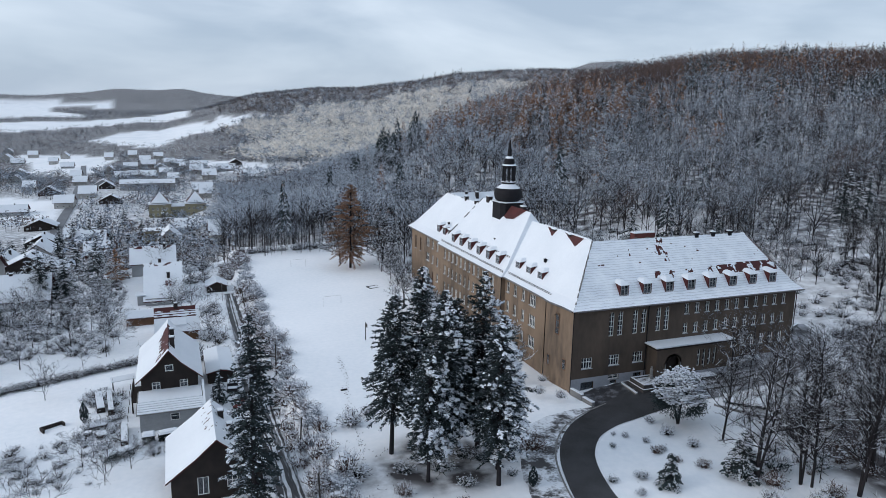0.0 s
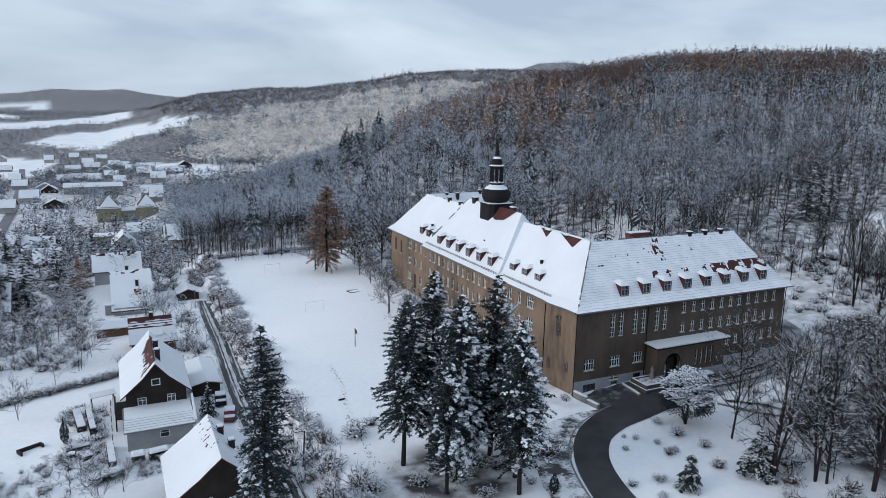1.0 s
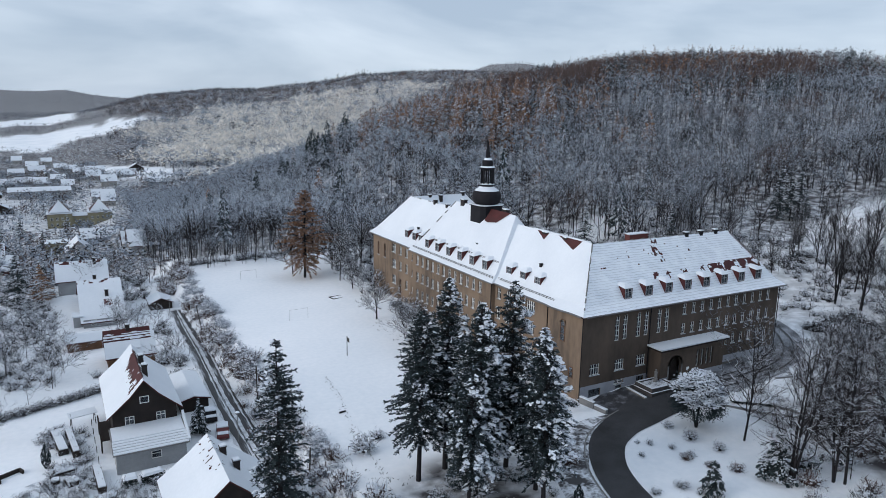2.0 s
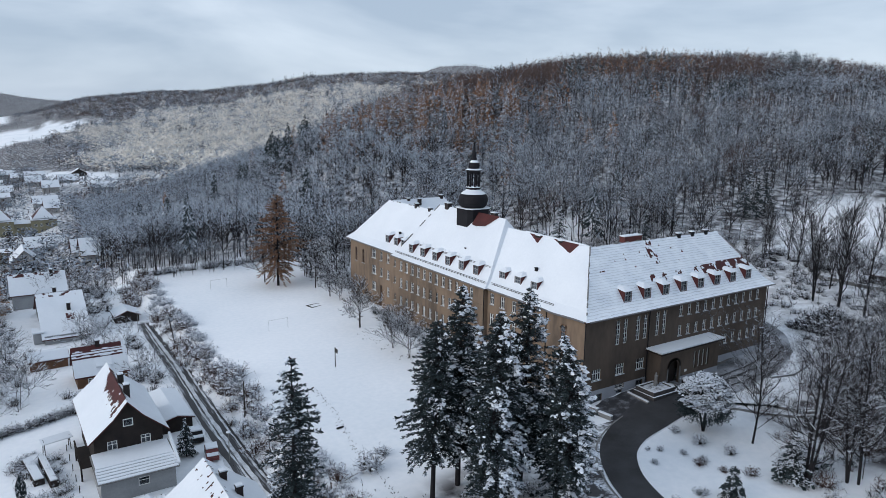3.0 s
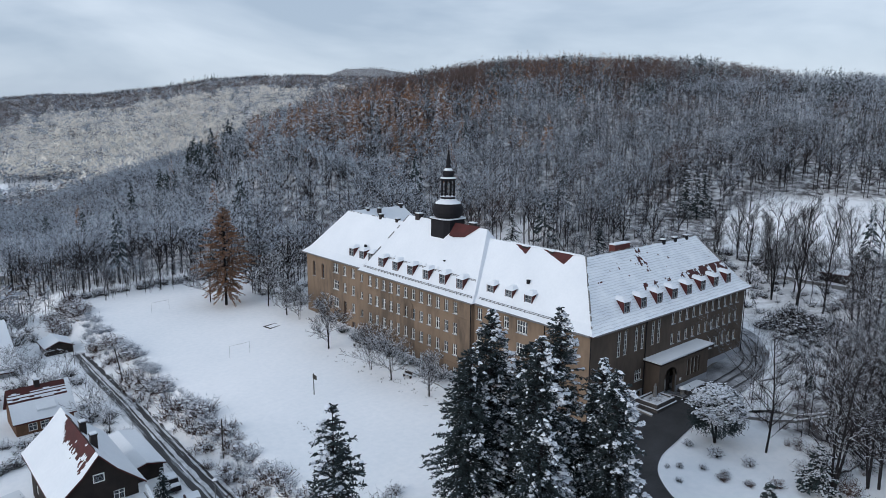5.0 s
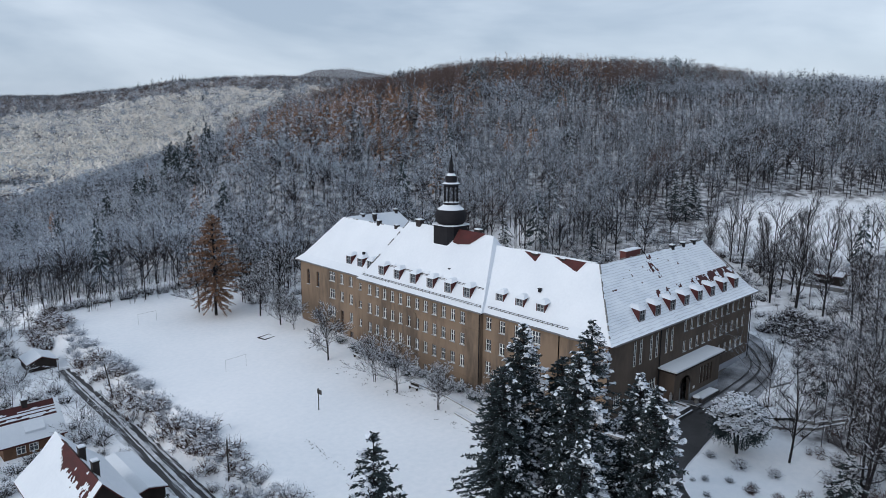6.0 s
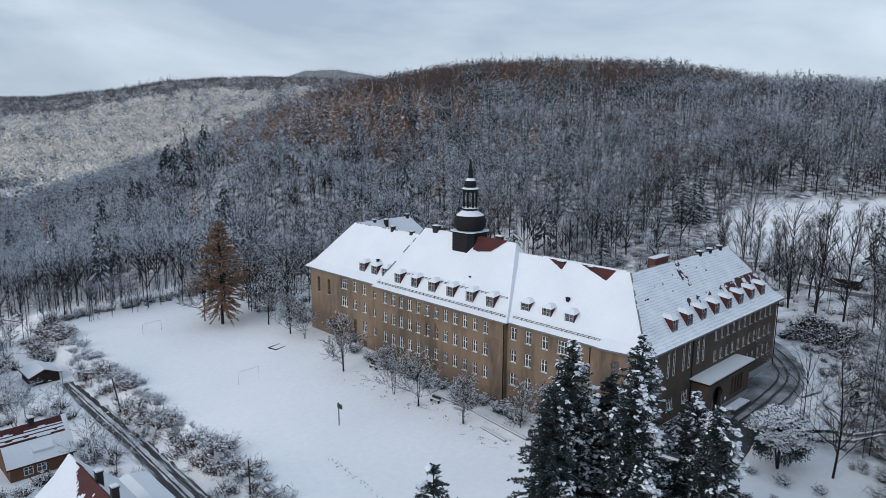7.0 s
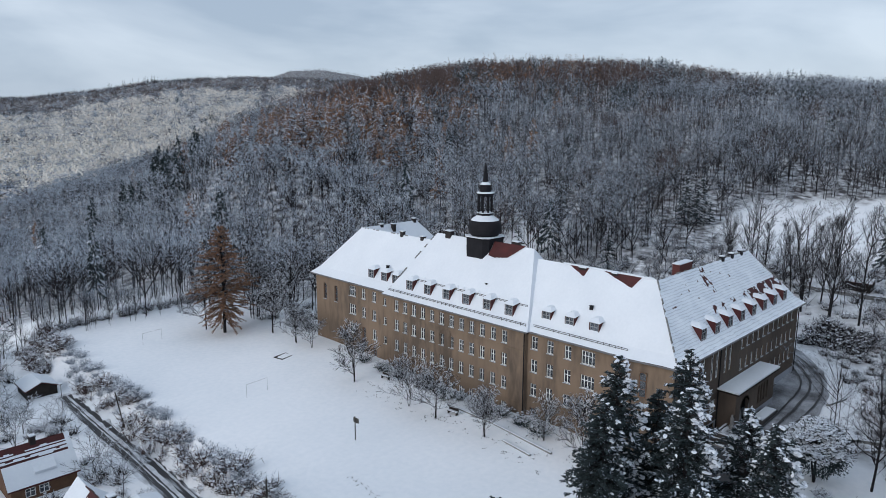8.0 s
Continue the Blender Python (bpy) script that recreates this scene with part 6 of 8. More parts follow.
def gable_house(name, x0, y0, x1, y1, zg, ze, zr, axis, label, wall_mat=GREY_RENDER, gable_mat=None, over=0.5, wins=(), chim=(), group="", belly=0.0, roof_mat=TILE, snow_mat=SNOW, bare=None):
    """A house with a gabled roof; the ridge runs along the given axis. wins: (side, u, z, w, h); sides s, n, w, e."""
    ob = thing(name, pose(0, 0, 0), label, "house", group)
    cx, cy = (x0 + x1) / 2, (y0 + y1) / 2
    s = Shape()
    holes = {k: [(u - w / 2, u + w / 2, z - h / 2, z + h / 2) for sd, u, z, w, h in wins if sd == k] for k in "snwe"}
    facade(s, (x0, y0, 0), (1, 0, 0), (0, -1, 0), x1 - x0, zg - 1, ze, holes["s"], 0.2)
    facade(s, (x1, y1, 0), (-1, 0, 0), (0, 1, 0), x1 - x0, zg - 1, ze, holes["n"], 0.2)
    facade(s, (x0, y1, 0), (0, -1, 0), (-1, 0, 0), y1 - y0, zg - 1, ze, holes["w"], 0.2)
    facade(s, (x1, y0, 0), (0, 1, 0), (1, 0, 0), y1 - y0, zg - 1, ze, holes["e"], 0.2)
    part("wall", s, wall_mat, ob)
    # unseen floor, painted near-black for the dark inside
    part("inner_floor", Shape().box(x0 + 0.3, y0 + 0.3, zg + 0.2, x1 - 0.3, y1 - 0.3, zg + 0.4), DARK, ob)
    ends = [[(x0, y, ze), (x1, y, ze), (cx, y, zr)] for y in (y0, y1)] if axis == "y" else [[(x, y1, ze), (x, y0, ze), (x, cy, zr)] for x in (x0, x1)]
    for t in (ends[0], ends[1][::-1]):
        part("gable", Shape().poly(t), gable_mat or wall_mat, ob)
    half = (x1 - x0) / 2 if axis == "y" else (y1 - y0) / 2
    k = (zr - ze) / half
    rows = [(half + over, ze - k * over + belly * 0.6), (half * 0.45, zr - k * half * 0.45 - belly * 0.35), (0.0, zr + 0.02)]
    for sgn in (-1, 1):
        rf, sn = Shape(), Shape()
        for (a, za), (b, zb) in zip(rows, rows[1:]):
            for shp, th, lift, m in ((rf, 0.14, 0.14, 0.0), (sn, 0.13, 0.29, -0.06)):
                if axis == "y":
                    q = [(cx + sgn * (a + (m if a > half else 0)), y0 - over - m, za + lift), (cx + sgn * b, y0 - over - m, zb + lift), (cx + sgn * b, y1 + over + m, zb + lift), (cx + sgn * (a + (m if a > half else 0)), y1 + over + m, za + lift)]
                else:
                    q = [(x0 - over - m, cy + sgn * (a + (m if a > half else 0)), za + lift), (x0 - over - m, cy + sgn * b, zb + lift), (x1 + over + m, cy + sgn * b, zb + lift), (x1 + over + m, cy + sgn * (a + (m if a > half else 0)), za + lift)]
                shp.slab(q, th)
        rp = part("roof", rf, roof_mat, ob)
        if bare:
            sn = Shape()
            da, za = [r_[0] for r_ in rows][::-1], [r_[1] for r_ in rows][::-1]
            lo, hi = (y0 - over, y1 + over) if axis == "y" else (x0 - over, x1 + over)
            nu, nd, idx = int((hi - lo) / 0.22), int(rows[0][0] / 0.11), {}
            for i in range(nu):
                for j in range(nd):
                    u, d = lo + (hi - lo) * (i + 0.5) / nu, rows[0][0] * (j + 0.5) / nd
                    if bare(u, sgn * d, noise.noise((u * 0.9, d * 0.9, 3 + sgn)), noise.noise((u * 2.5, d * 2.5, 7))):
                        continue
                    q = []
                    for a_, b_ in ((i, j), (i + 1, j), (i + 1, j + 1), (i, j + 1)):
                        if (a_, b_) not in idx:
                            u2, d2 = lo + (hi - lo) * a_ / nu, rows[0][0] * b_ / nd
                            z2 = float(np.interp(d2, da, za)) + 0.22 + 0.03 * noise.noise((u2, d2, 1))
                            idx[a_, b_] = len(sn.v)
                            sn.v.append((cx + sgn * d2, u2, z2) if axis == "y" else (u2, cy + sgn * d2, z2))
                        q.append(idx[a_, b_])
                    sn.f.append(tuple(q))
                    sn.m.append(0)
        part("roof_snow", sn, snow_mat, rp)
    for sd, u, z, w, h in wins:
        at = {"s": face(x0 + u, y0 + 0.12, z - h / 2, 0), "n": face(x1 - u, y1 - 0.12, z - h / 2, 180), "w": face(x0 + 0.12, y1 - u, z - h / 2, -90), "e": face(x1 - 0.12, y0 + u, z - h / 2, 90)}[sd]
        window(ob, at, w, h, 2, 1 if h > 1.9 else 2, sill=False)
    for x, y, z0, z1 in chim:
        c = part("chimney", Shape().box(x - 0.35, y - 0.35, z0, x + 0.35, y + 0.35, z1).box(x - 0.42, y - 0.42, z1 - 0.18, x + 0.42, y + 0.42, z1 - 0.06), SOOT, ob)
        part("chimney_snow", Shape().box(x - 0.36, y - 0.36, z1 - 0.05, x + 0.36, y + 0.36, z1 + 0.1), SNOW, c)
    return ob


# chalet with its dark gable
chalet = gable_house("chalet", -60.6, 24.0, -52.4, 39.2, -4.2, 2.3, 6.6, "y", "dark timber chalet, snowy steep roof, red tiles round the chimneys", WOOD, WOOD, 0.75,
                     [("s", 2.1, 1.05, 1.2, 1.25), ("s", 6.1, 1.05, 1.2, 1.25), ("w", 3, -1.5, 1.1, 1.3), ("w", 7, -1.5, 1.1, 1.3)], [(-55.9, 27.4, 5.0, 7.7), (-55.9, 32.0, 5.5, 7.6)], belly=0.55,
                     bare=lambda u, d, n1, n2: -1.0 - 1.3 * n1 - 0.7 * n2 - 0.05 * (u - 24) < d < 0.3 + n2 * 0.4 and 24.4 < u < 37.0 + 2 * n1 and d > -0.28 * (37.5 - u) + 0.5 * n2)
window(chalet, face(-56.5, 23.98, 3.3, 0), 1.2, 1.0, 1, 1, frame_mat=WHITE, sill=False)
ver = Shape()
facade(ver, (-60.8, 18.2, 0), (1, 0, 0), (0, -1, 0), 8.6, -5, -0.6, [(4.2, 5.5, -2.3, -1.2)], 0.15)
facade(ver, (-60.8, 24.0, 0), (0, -1, 0), (-1, 0, 0), 5.8, -5, -0.2, [], 0.15)
facade(ver, (-52.2, 18.2, 0), (0, 1, 0), (1, 0, 0), 5.8, -5, -0.2, [], 0.15)
part("veranda", ver, GREY_RENDER, chalet, "grey rendered lower annex")
window(chalet, face(-55.95, 18.32, -2.3, 0), 1.3, 1.1, 1, 2, sill=False)
part("veranda_roof", Shape().slab([(-61.2, 17.6, -0.62), (-51.8, 17.6, -0.62), (-51.8, 20.3, 0.1), (-61.2, 20.3, 0.1)], 0.12).slab([(-61.2, 20.3, 0.1), (-51.8, 20.3, 0.1), (-51.8, 23.99, 0.35), (-61.2, 23.99, 0.35)], 0.12), STONE, chalet)
vs = Shape().slab([(-61.0, 20.2, 0.25), (-52.0, 20.2, 0.25), (-52.0, 23.98, 0.5), (-61.0, 23.98, 0.5)], 0.14)
for i in range(5):
    y, z = 17.7 + 0.52 * i, -0.56 + 0.139 * i
    part("snow_band", Shape().slab([(-61.1, y, z + 0.06), (-51.9, y, z + 0.06), (-51.9, y + 0.4, z + 0.16), (-61.1, y + 0.4, z + 0.16)], 0.08), SNOW, chalet)
part("veranda_snow", vs, SNOW, chalet, "snow melted into bands on the annex roof")
part("side_wall_coping", Shape().slab([(-51.9, 18.0, -0.3), (-51.6, 18.0, -0.3), (-51.6, 23.3, 1.6), (-51.9, 23.3, 1.6)], 0.5), SNOW, chalet)
bal = Shape().box(-62.2, 25.5, -1.9, -60.61, 32.0, -1.75)
for i in range(14):
    bal.box(-62.2, 25.5 + 0.5 * i, -1.75, -62.12, 25.6 + 0.5 * i, -0.8)
bal.box(-62.25, 25.4, -0.8, -62.05, 32.1, -0.7).box(-62.2, 25.5, -4.5, -62.0, 25.7, -1.9).box(-62.2, 31.8, -4.5, -62.0, 32.0, -1.9)
part("balcony", bal, WOOD, chalet)

gable_house("shed", -50.6, 33.6, -46.4, 45.2, -4.2, -1.6, -1.1, "y", "low timber shed with a flat snowy roof beside the chalet", WOOD, WOOD, 0.35)
gable_house("chalet", -56.6, -4.2, -46.0, 7.0, -4.2, 0.2, 4.6, "y", "dark timber house with a broad snowy roof", WOOD, WOOD, 0.6, [("s", 3.6, -1.2, 1.3, 2.3), ("s", 7.0, -1.2, 1.3, 1.4)], [(-50.3, 3.5, 2.5, 4.9), (-49.4, 0.8, 2.0, 4.2)], belly=0.3, bare=lambda u, d, n1, n2: -1.3 < d < 0.4 and n2 + 0.4 * n1 > 0.42 and u > -1)
gable_house("house", -59.0, 58.5, -51.2, 65.5, -4.2, -1.2, 2.6, "x", "small brown timber house with banded snow on a red roof", BROWN_WOOD, BROWN_WOOD, 0.4, [("s", 2.2, -2.5, 1.2, 1.2), ("s", 3.8, -2.5, 1.2, 1.2)], [(-55.2, 62.0, 2.0, 3.6)], bare=lambda u, d, n1, n2: abs(d) < 1.8 + 0.3 * n1 and (abs(d) < 0.7 + 0.2 * n1 or math.sin(abs(d) * 17) > 0.3 + n1 * 0.5) and u < -51.5)
gable_house("carport", -65.2, 71.4, -59.2, 77.0, -4.2, -1.8, -1.3, "x", "open-fronted timber shed with a flat snowy roof", BROWN_WOOD, BROWN_WOOD, 0.4)
dm = Shape().slab([(-56.0, 58.9, -0.15), (-53.4, 58.9, -0.15), (-53.4, 61.4, 1.75), (-56.0, 61.4, 1.75)], 0.3)
house_c = bpy.data.objects["house"]
part("roof_dormer", Shape().box(-55.9, 59.2, -1.4, -53.5, 59.4, -0.25).box(-55.9, 59.4, -1.4, -55.75, 61.0, -0.25).box(-53.65, 59.4, -1.4, -53.5, 61.0, -0.25), WOOD, house_c)
part("dormer_snow", dm, SNOW, house_c)
hb = gable_house("house", -61.8, 86.2, -53.8, 111.5, -4.2, -2.2, 3.9, "x", "pale rendered house with a wide snowy roof", GREY_RENDER, GREY_RENDER, 0.5, [("s", 2.0, -2.3, 1.1, 1.3), ("w", 4, -2.3, 1.1, 1.3)], [(-56.6, 93.5, 0.5, 2.9), (-58.5, 100.0, 3.0, 5.0)], bare=lambda u, d, n1, n2: (abs(d) < 1.2 and n1 + 0.5 * n2 > 0.22) or (-8.5 < d < -6.5 and -57.4 < u < -55.8 and n2 > -0.1))
part("bay", Shape().box(-63.6, 87.5, -5.0, -61.85, 91.0, -1.2), GREY_RENDER, hb)
part("bay_snow", Shape().box(-63.8, 87.3, -1.2, -61.7, 91.2, -0.95), SNOW, hb)
gable_house("house", -66.0, 117.0, -55.0, 127.0, -4.4, 0.2, 3.8, "x", "long pale house with a broad snowy roof behind another", GREY_RENDER, GREY_RENDER, 0.5, [("w", 4, -1.5, 1.1, 1.3)], [(-57.5, 121.0, 2.5, 4.8)], bare=lambda u, d, n1, n2: abs(d) < 0.9 and n1 + 0.5 * n2 > 0.1)
gable_house("garden_hut", -47.8, 93.6, -43.0, 99.2, -4.1, -1.7, -0.7, "y", "small black timber hut with a rounded snow cap", WOOD, WOOD, 0.35)

# village
VILLAGE = [(-275, 1102, 0), (-240, 965, 0), (-233, 1038, 1), (-194, 930, 1), (-210, 799, 0), (-153, 593, 2), (-134, 419, 2), (-116, 658, 0), (-104, 728, 0), (-104, 998, 1), (-85, 895, 1), (-70, 960, 1), (-56, 864, 1),
           (-53, 664, 1), (-94, 302, 1), (-86, 254, 3), (-57, 294, 1), (-36, 225, 1), (13, 734, 2), (125, 768, 0), (-260, 1010, 1), (-150, 760, 1), (-30, 690, 1), (-100, 840, 0), (-66, 800, 1), (-91.5, 97, 0), (-95, 147, 2), (-108, 183, 1),
           (-103, 118, 1), (-118, 205, 0), (-128, 150, 1), (-40, 780, 1), (-130, 940, 1), (-170, 860, 0), (-190, 1010, 1), (-120, 560, 1), (-30, 560, 0), (-110, 620, 2), (-20, 640, 1), (0, 700, 0), (-75, 700, 1), (-88, 740, 0), (-60, 740, 1), (-120, 800, 1),
           (-80, 850, 0), (-45, 830, 1), (-25, 760, 0), (-140, 700, 1), (-100, 520, 2), (-130, 500, 1), (-30, 500, 1), (-105, 360, 0), (-120, 330, 2), (-45, 350, 0), (-30, 280, 0), (-112, 270, 1), (20, 620, 0), (-160, 480, 0), (-175, 640, 1), (-200, 720, 0)]
vr = random.Random(4)
for x, y, k in VILLAGE:
    z = float(land(x, y))
    w, d = vr.uniform(9, 13), vr.uniform(12, 19)
    if k in (0, 2):
        w, d = d, w
    wall_m = (GREY_RENDER, PALE_RENDER, WOOD, BRICK)[k]
    wins = [("s", u, z + h, 1.2, 1.3) for u in (2.0, w / 2, w - 2.0) for h in ((1.6,))]
    ze = z + (4.4 if k == 1 else 2.9)
    gable_house("village_house", x - w / 2, y - d / 2, x + w / 2, y + d / 2, z, ze, ze + vr.uniform(4.0, 5.2), "xy"[k == 2 or vr.random() < 0.2], ("grey rendered", "pale rendered", "dark timber", "brick")[k] + " village house with a snow-covered roof", wall_m, None, 0.8, wins,
                [(x + 1, y, ze + 1, ze + 5)], "village houses")
# long terrace and the yellow building with two turret roofs
tz = float(land(-76, 600))
gable_house("terrace_block", -98, 596, -52, 608, tz, tz + 7, tz + 10, "x", "long low terrace of flats with a snowy roof", GREY_RENDER, None, 0.4, [("s", 3 + 4.2 * i, tz + h, 1.6, 1.4) for i in range(11) for h in (2, 5)])
yz = float(land(-52, 430))
for x in (-63, -40):
    yb = gable_house("yellow_building", x - 7, 424, x + 7, 438, yz, yz + 9, yz + 10, "x", "yellow building with a pyramid turret roof patched with snow", YELLOW, None, 0.4, [("s", 2.5 + 3 * i, yz + h, 1.4, 1.7) for i in range(4) for h in (2.4, 6.0)])
    cap = Shape()
    for i in range(4):
        a, b = [(-6, -6), (6, -6), (6, 6), (-6, 6)][i], [(6, -6), (6, 6), (-6, 6), (-6, -6)][i]
        cap.poly([(x + a[0], 431 + a[1], yz + 10), (x + b[0], 431 + b[1], yz + 10), (x, 431, yz + 17)], i % 2)
    part("turret_roof", cap, [SNOW, TILE], yb)
gable_house("yellow_link", -55.9, 426, -47.1, 436, yz, yz + 7, yz + 8.5, "x", "low yellow link building between the turrets", YELLOW, None, 0.2, [("s", 2 + 2.2 * i, yz + 4, 1.2, 1.6) for i in range(3)])
gable_house("yellow_annex", -71, 322, -60, 333, float(land(-66, 328)), float(land(-66, 328)) + 6, float(land(-66, 328)) + 6.6, "x", "small yellow house with a flat snowy roof", YELLOW, None, 0.3, [("s", 3, float(land(-66, 328)) + 3, 1.3, 1.5)])

# ---- lanes ----
strip("village_road", [(-92, 170), (-100, 230), (-114, 320), (-125, 412), (-126, 500), (-134, 620), (-142, 740), (-155, 880)], [8, 8, 8, 7, 6, 6, 6, 6], mat("wet_road", (0.15, 0.155, 0.17), (0.08, 0.08, 0.09), 0.1, 0.8, rough=0.5), "wet grey road through the village", lift=0.5, step=8)
strip("garden_drive", [(-78.9, 100), (-78.6, 90), (-78.0, 80), (-77.6, 73)], 2.4, ASPHALT, "dark wet garden drive between the hedges", lift=0.06, wob=0.4)
TRACK = mat("wet_track_with_slush", (0.04, 0.04, 0.044), (0.50, 0.53, 0.58), 0.8, 3.5, rough=0.5, bump=0.4, stretch=1.0)
TRACK.node_tree.nodes["Mapping"].inputs["Scale"].default_value = (1.6, 0.12, 1)
TRACK.node_tree.nodes["Map Range"].inputs["From Min"].default_value, TRACK.node_tree.nodes["Map Range"].inputs["From Max"].default_value = 0.76, 0.95
LANE = [(-42.5, 92), (-42.6, 80), (-42.8, 60), (-43.4, 40), (-43.6, 20), (-43.2, -4), (-43.5, -60), (-45, -140)]
strip("lane", LANE, 3.8, mat("slush", (0.80, 0.83, 0.88), (0.36, 0.37, 0.39), 0.6, 2.6, rough=0.6, bump=0.4), "slushy village lane beside the field", wob=0.9, lift=0.06)
for off, w, lab in ((-0.95, 0.95, "dark wet wheel track in the lane"), (0.75, 0.8, "dark wet wheel track in the lane"), (-0.2, 0.25, "thin trodden line between the wheel tracks"), (1.55, 0.35, "wet gutter along the edge of the lane")):
    strip("wheel_track", smooth([(x + off + 0.15 * math.sin(y * 0.31 + off), y - 1) for x, y in LANE], 6), w, TRACK, lab, wob=0.22, lift=0.085, step=1.0)
drive = [(-14.0, -60), (-13.0, -40), (-12.2, -28), (-10.6, -21), (-8.2, -15.6), (-4.5, -11.2), (0.0, -8.6), (5.0, -7.2), (10.0, -6.3), (18, -5.2)]
drive_w = np.interp(np.arange(46) / 5, np.arange(10), [5, 5, 5, 4.6, 4.4, 4.6, 5.2, 6.5, 7.0, 6.0])
strip("drive", smooth(drive), [float(w) for w in drive_w], ASPHALT, "curved black asphalt drive to the school door", lift=0.07, step=1.0)
strip("forecourt", [(1.2, -3.3), (6, -3.0), (14.0, -2.4)], [6.6, 7.0, 5.4], patchy(mat("trodden_snow", (0.035, 0.035, 0.04), (0.24, 0.25, 0.28), 0.7, 8.0, rough=0.6), 0.68, 1.0), "trodden snow and cobbles before the wing", wob=0.6, lift=0.055, step=1.0)
strip("school_track", smooth([(18, -5.2), (28, -4.6), (38, -3.2), (46, -0.6), (54, 5.0), (60, 14)], 4), [8.5, 8.5, 8.3, 8.0] + [7.6] * 5 + [6.6] * 4 + [5.6] * 4 + [4.6, 4.4, 4.2, 4], patchy(mat("rutted_snow", (0.055, 0.056, 0.062), (0.40, 0.42, 0.46), 0.22, 7.0, bump=0.6, bump_scale=5), 0.52, 0.92), "rutted snowy track round the wing", wob=0.5, lift=0.16, step=1.0)
for off, w in ((-1.7, 0.28), (0.1, 0.36), (1.5, 0.28)):
    strip("wheel_track", smooth([(16, -5.6 + off * 0.8), (28, -5.4 + off), (38, -4.4 + off), (45 - off * 0.3, -1.4 + off), (52 - off * 0.8, 4.6 + off * 0.6), (58 - off, 13.6)], 5), w, ASPHALT, "dark wheel rut on the track", wob=0.16, lift=0.34, step=1.0)

# field furniture
hoop = thing("basketball_hoop", place(-22.4, 35.4), "dark basketball post with a small backboard on the snowy field", "basketball hoop")
part("post", Shape().tube((0, 0, -0.3), (0, 0, 3.5), 0.08, 0.07, 8), POLE, hoop)
part("backboard", Shape().box(0.15, -0.55, 2.5, 0.22, 0.55, 3.2), POLE, hoop)
part("arm", Shape().tube((0, 0, 2.8), (0.16, 0, 2.8), 0.05, 0.05, 6), POLE, hoop)
goal = thing("football_goal", place(-23.5, 59.3), "thin grey frame of a football goal in the snow", "goal", "football goals")
part("post", Shape().tube((-2, -0.2, -0.2), (-2, -0.2, 2.2), 0.022, 0.022, 6), GREY_RENDER, goal)
part("post", Shape().tube((2, 0.2, -0.2), (2, 0.2, 2.2), 0.022, 0.022, 6), GREY_RENDER, goal)
part("crossbar", Shape().tube((-2, -0.2, 2.2), (2, 0.2, 2.2), 0.022, 0.022, 6), GREY_RENDER, goal)
copy_thing(goal, place(-24.4, 96.9, 2))

# ---- hedges, bushes and gardens ----


def bush_belt(name, pts, sizes, label, snowy=0.45, mi=0, category="hedge"):
    """Many bushes that run together, in one mesh."""
    forms = [shrub(1.0, 300 + i, 50, snowy, mi) for i in range(5)]
    r = np.random.default_rng(len(pts))
    so = Soup()
    for i, ((x, y), h) in enumerate(zip(pts, sizes)):
        v, f, m = forms[i % 5]
        a = r.random() * 6.28
        c, s = math.cos(a), math.sin(a)
        w = h * (0.9 + 0.4 * r.random())
        so.add(np.stack([(v[:, 0] * c - v[:, 1] * s) * w + x, (v[:, 0] * s + v[:, 1] * c) * w + y, v[:, 2] * h * 1.1 + float(land(x, y)) - 0.05], -1), f, m)
    v, f, m = so.arrays()
    return tagged(new(name, soup(name, v, f.ravel(), np.full(len(f), 3), m, TREE_MATS)), label, category, kind="stuff")


hr = np.random.default_rng(21)
ys = np.arange(-40, 112, 0.62)
pts = [(-38.4 + hr.normal() * 0.7 + 0.4 * math.sin(y * 0.2), y + hr.normal() * 0.4) for y in ys]
bush_belt("field_hedge", pts, 0.75 + 0.85 * hr.random(len(pts)) + 0.35 * np.sin(ys * 0.35), "overgrown snowy hedge on the bank of the field", 0.6, 8)
pts = [(-39.6 + hr.normal() * 0.9, y) for y in np.arange(-40, 90, 0.75)] + [(-43 + 6 * a, 105 + 16 * b) for a, b in hr.random((60, 2))]
bush_belt("bank_scrub", pts, 0.9 + 1.6 * hr.random(len(pts)), "brown scrub on the bank above the lane", 0.45, 2, "scrub")
pts = [(-84 + 23.5 * t + hr.normal() * 0.3, 40.5 + 8.2 * t + hr.normal() * 0.3) for t in np.linspace(0, 1, 62)]
bush_belt("garden_hedge", pts, np.full(len(pts), 1.3), "clipped dark hedge across the garden", 0.35)
# undergrowth in the park and at the edge of the woods
pts = [(x, y) for x, y in zip(14 + 80 * hr.random(420), -52 + 52 * hr.random(420)) if not (x < 60 and y > -9.5 - 0.1 * (x - 20)) and not (x < 20 and y > -16)]
bush_belt("park_undergrowth", pts, 0.5 + 1.4 * hr.random(len(pts)), "snowy undergrowth beneath the park trees", 0.5, 2, "undergrowth")
pts = [(48 + 60 * a, -8 + 92 * b) for a, b in hr.random((340, 2))]
pts = [(x, y) for x, y in pts if (y > 0.55 * (x - 50) + 8 or x > 66 or y < -6) and not CLEARING(x + 2, y)] + [(26 + 50 * a, 66 + 34 * b) for a, b in hr.random((140, 2))]
bush_belt("slope_undergrowth", pts, 0.7 + 1.5 * hr.random(len(pts)), "snowy scrub on the slope behind the school", 0.5, 0, "undergrowth")
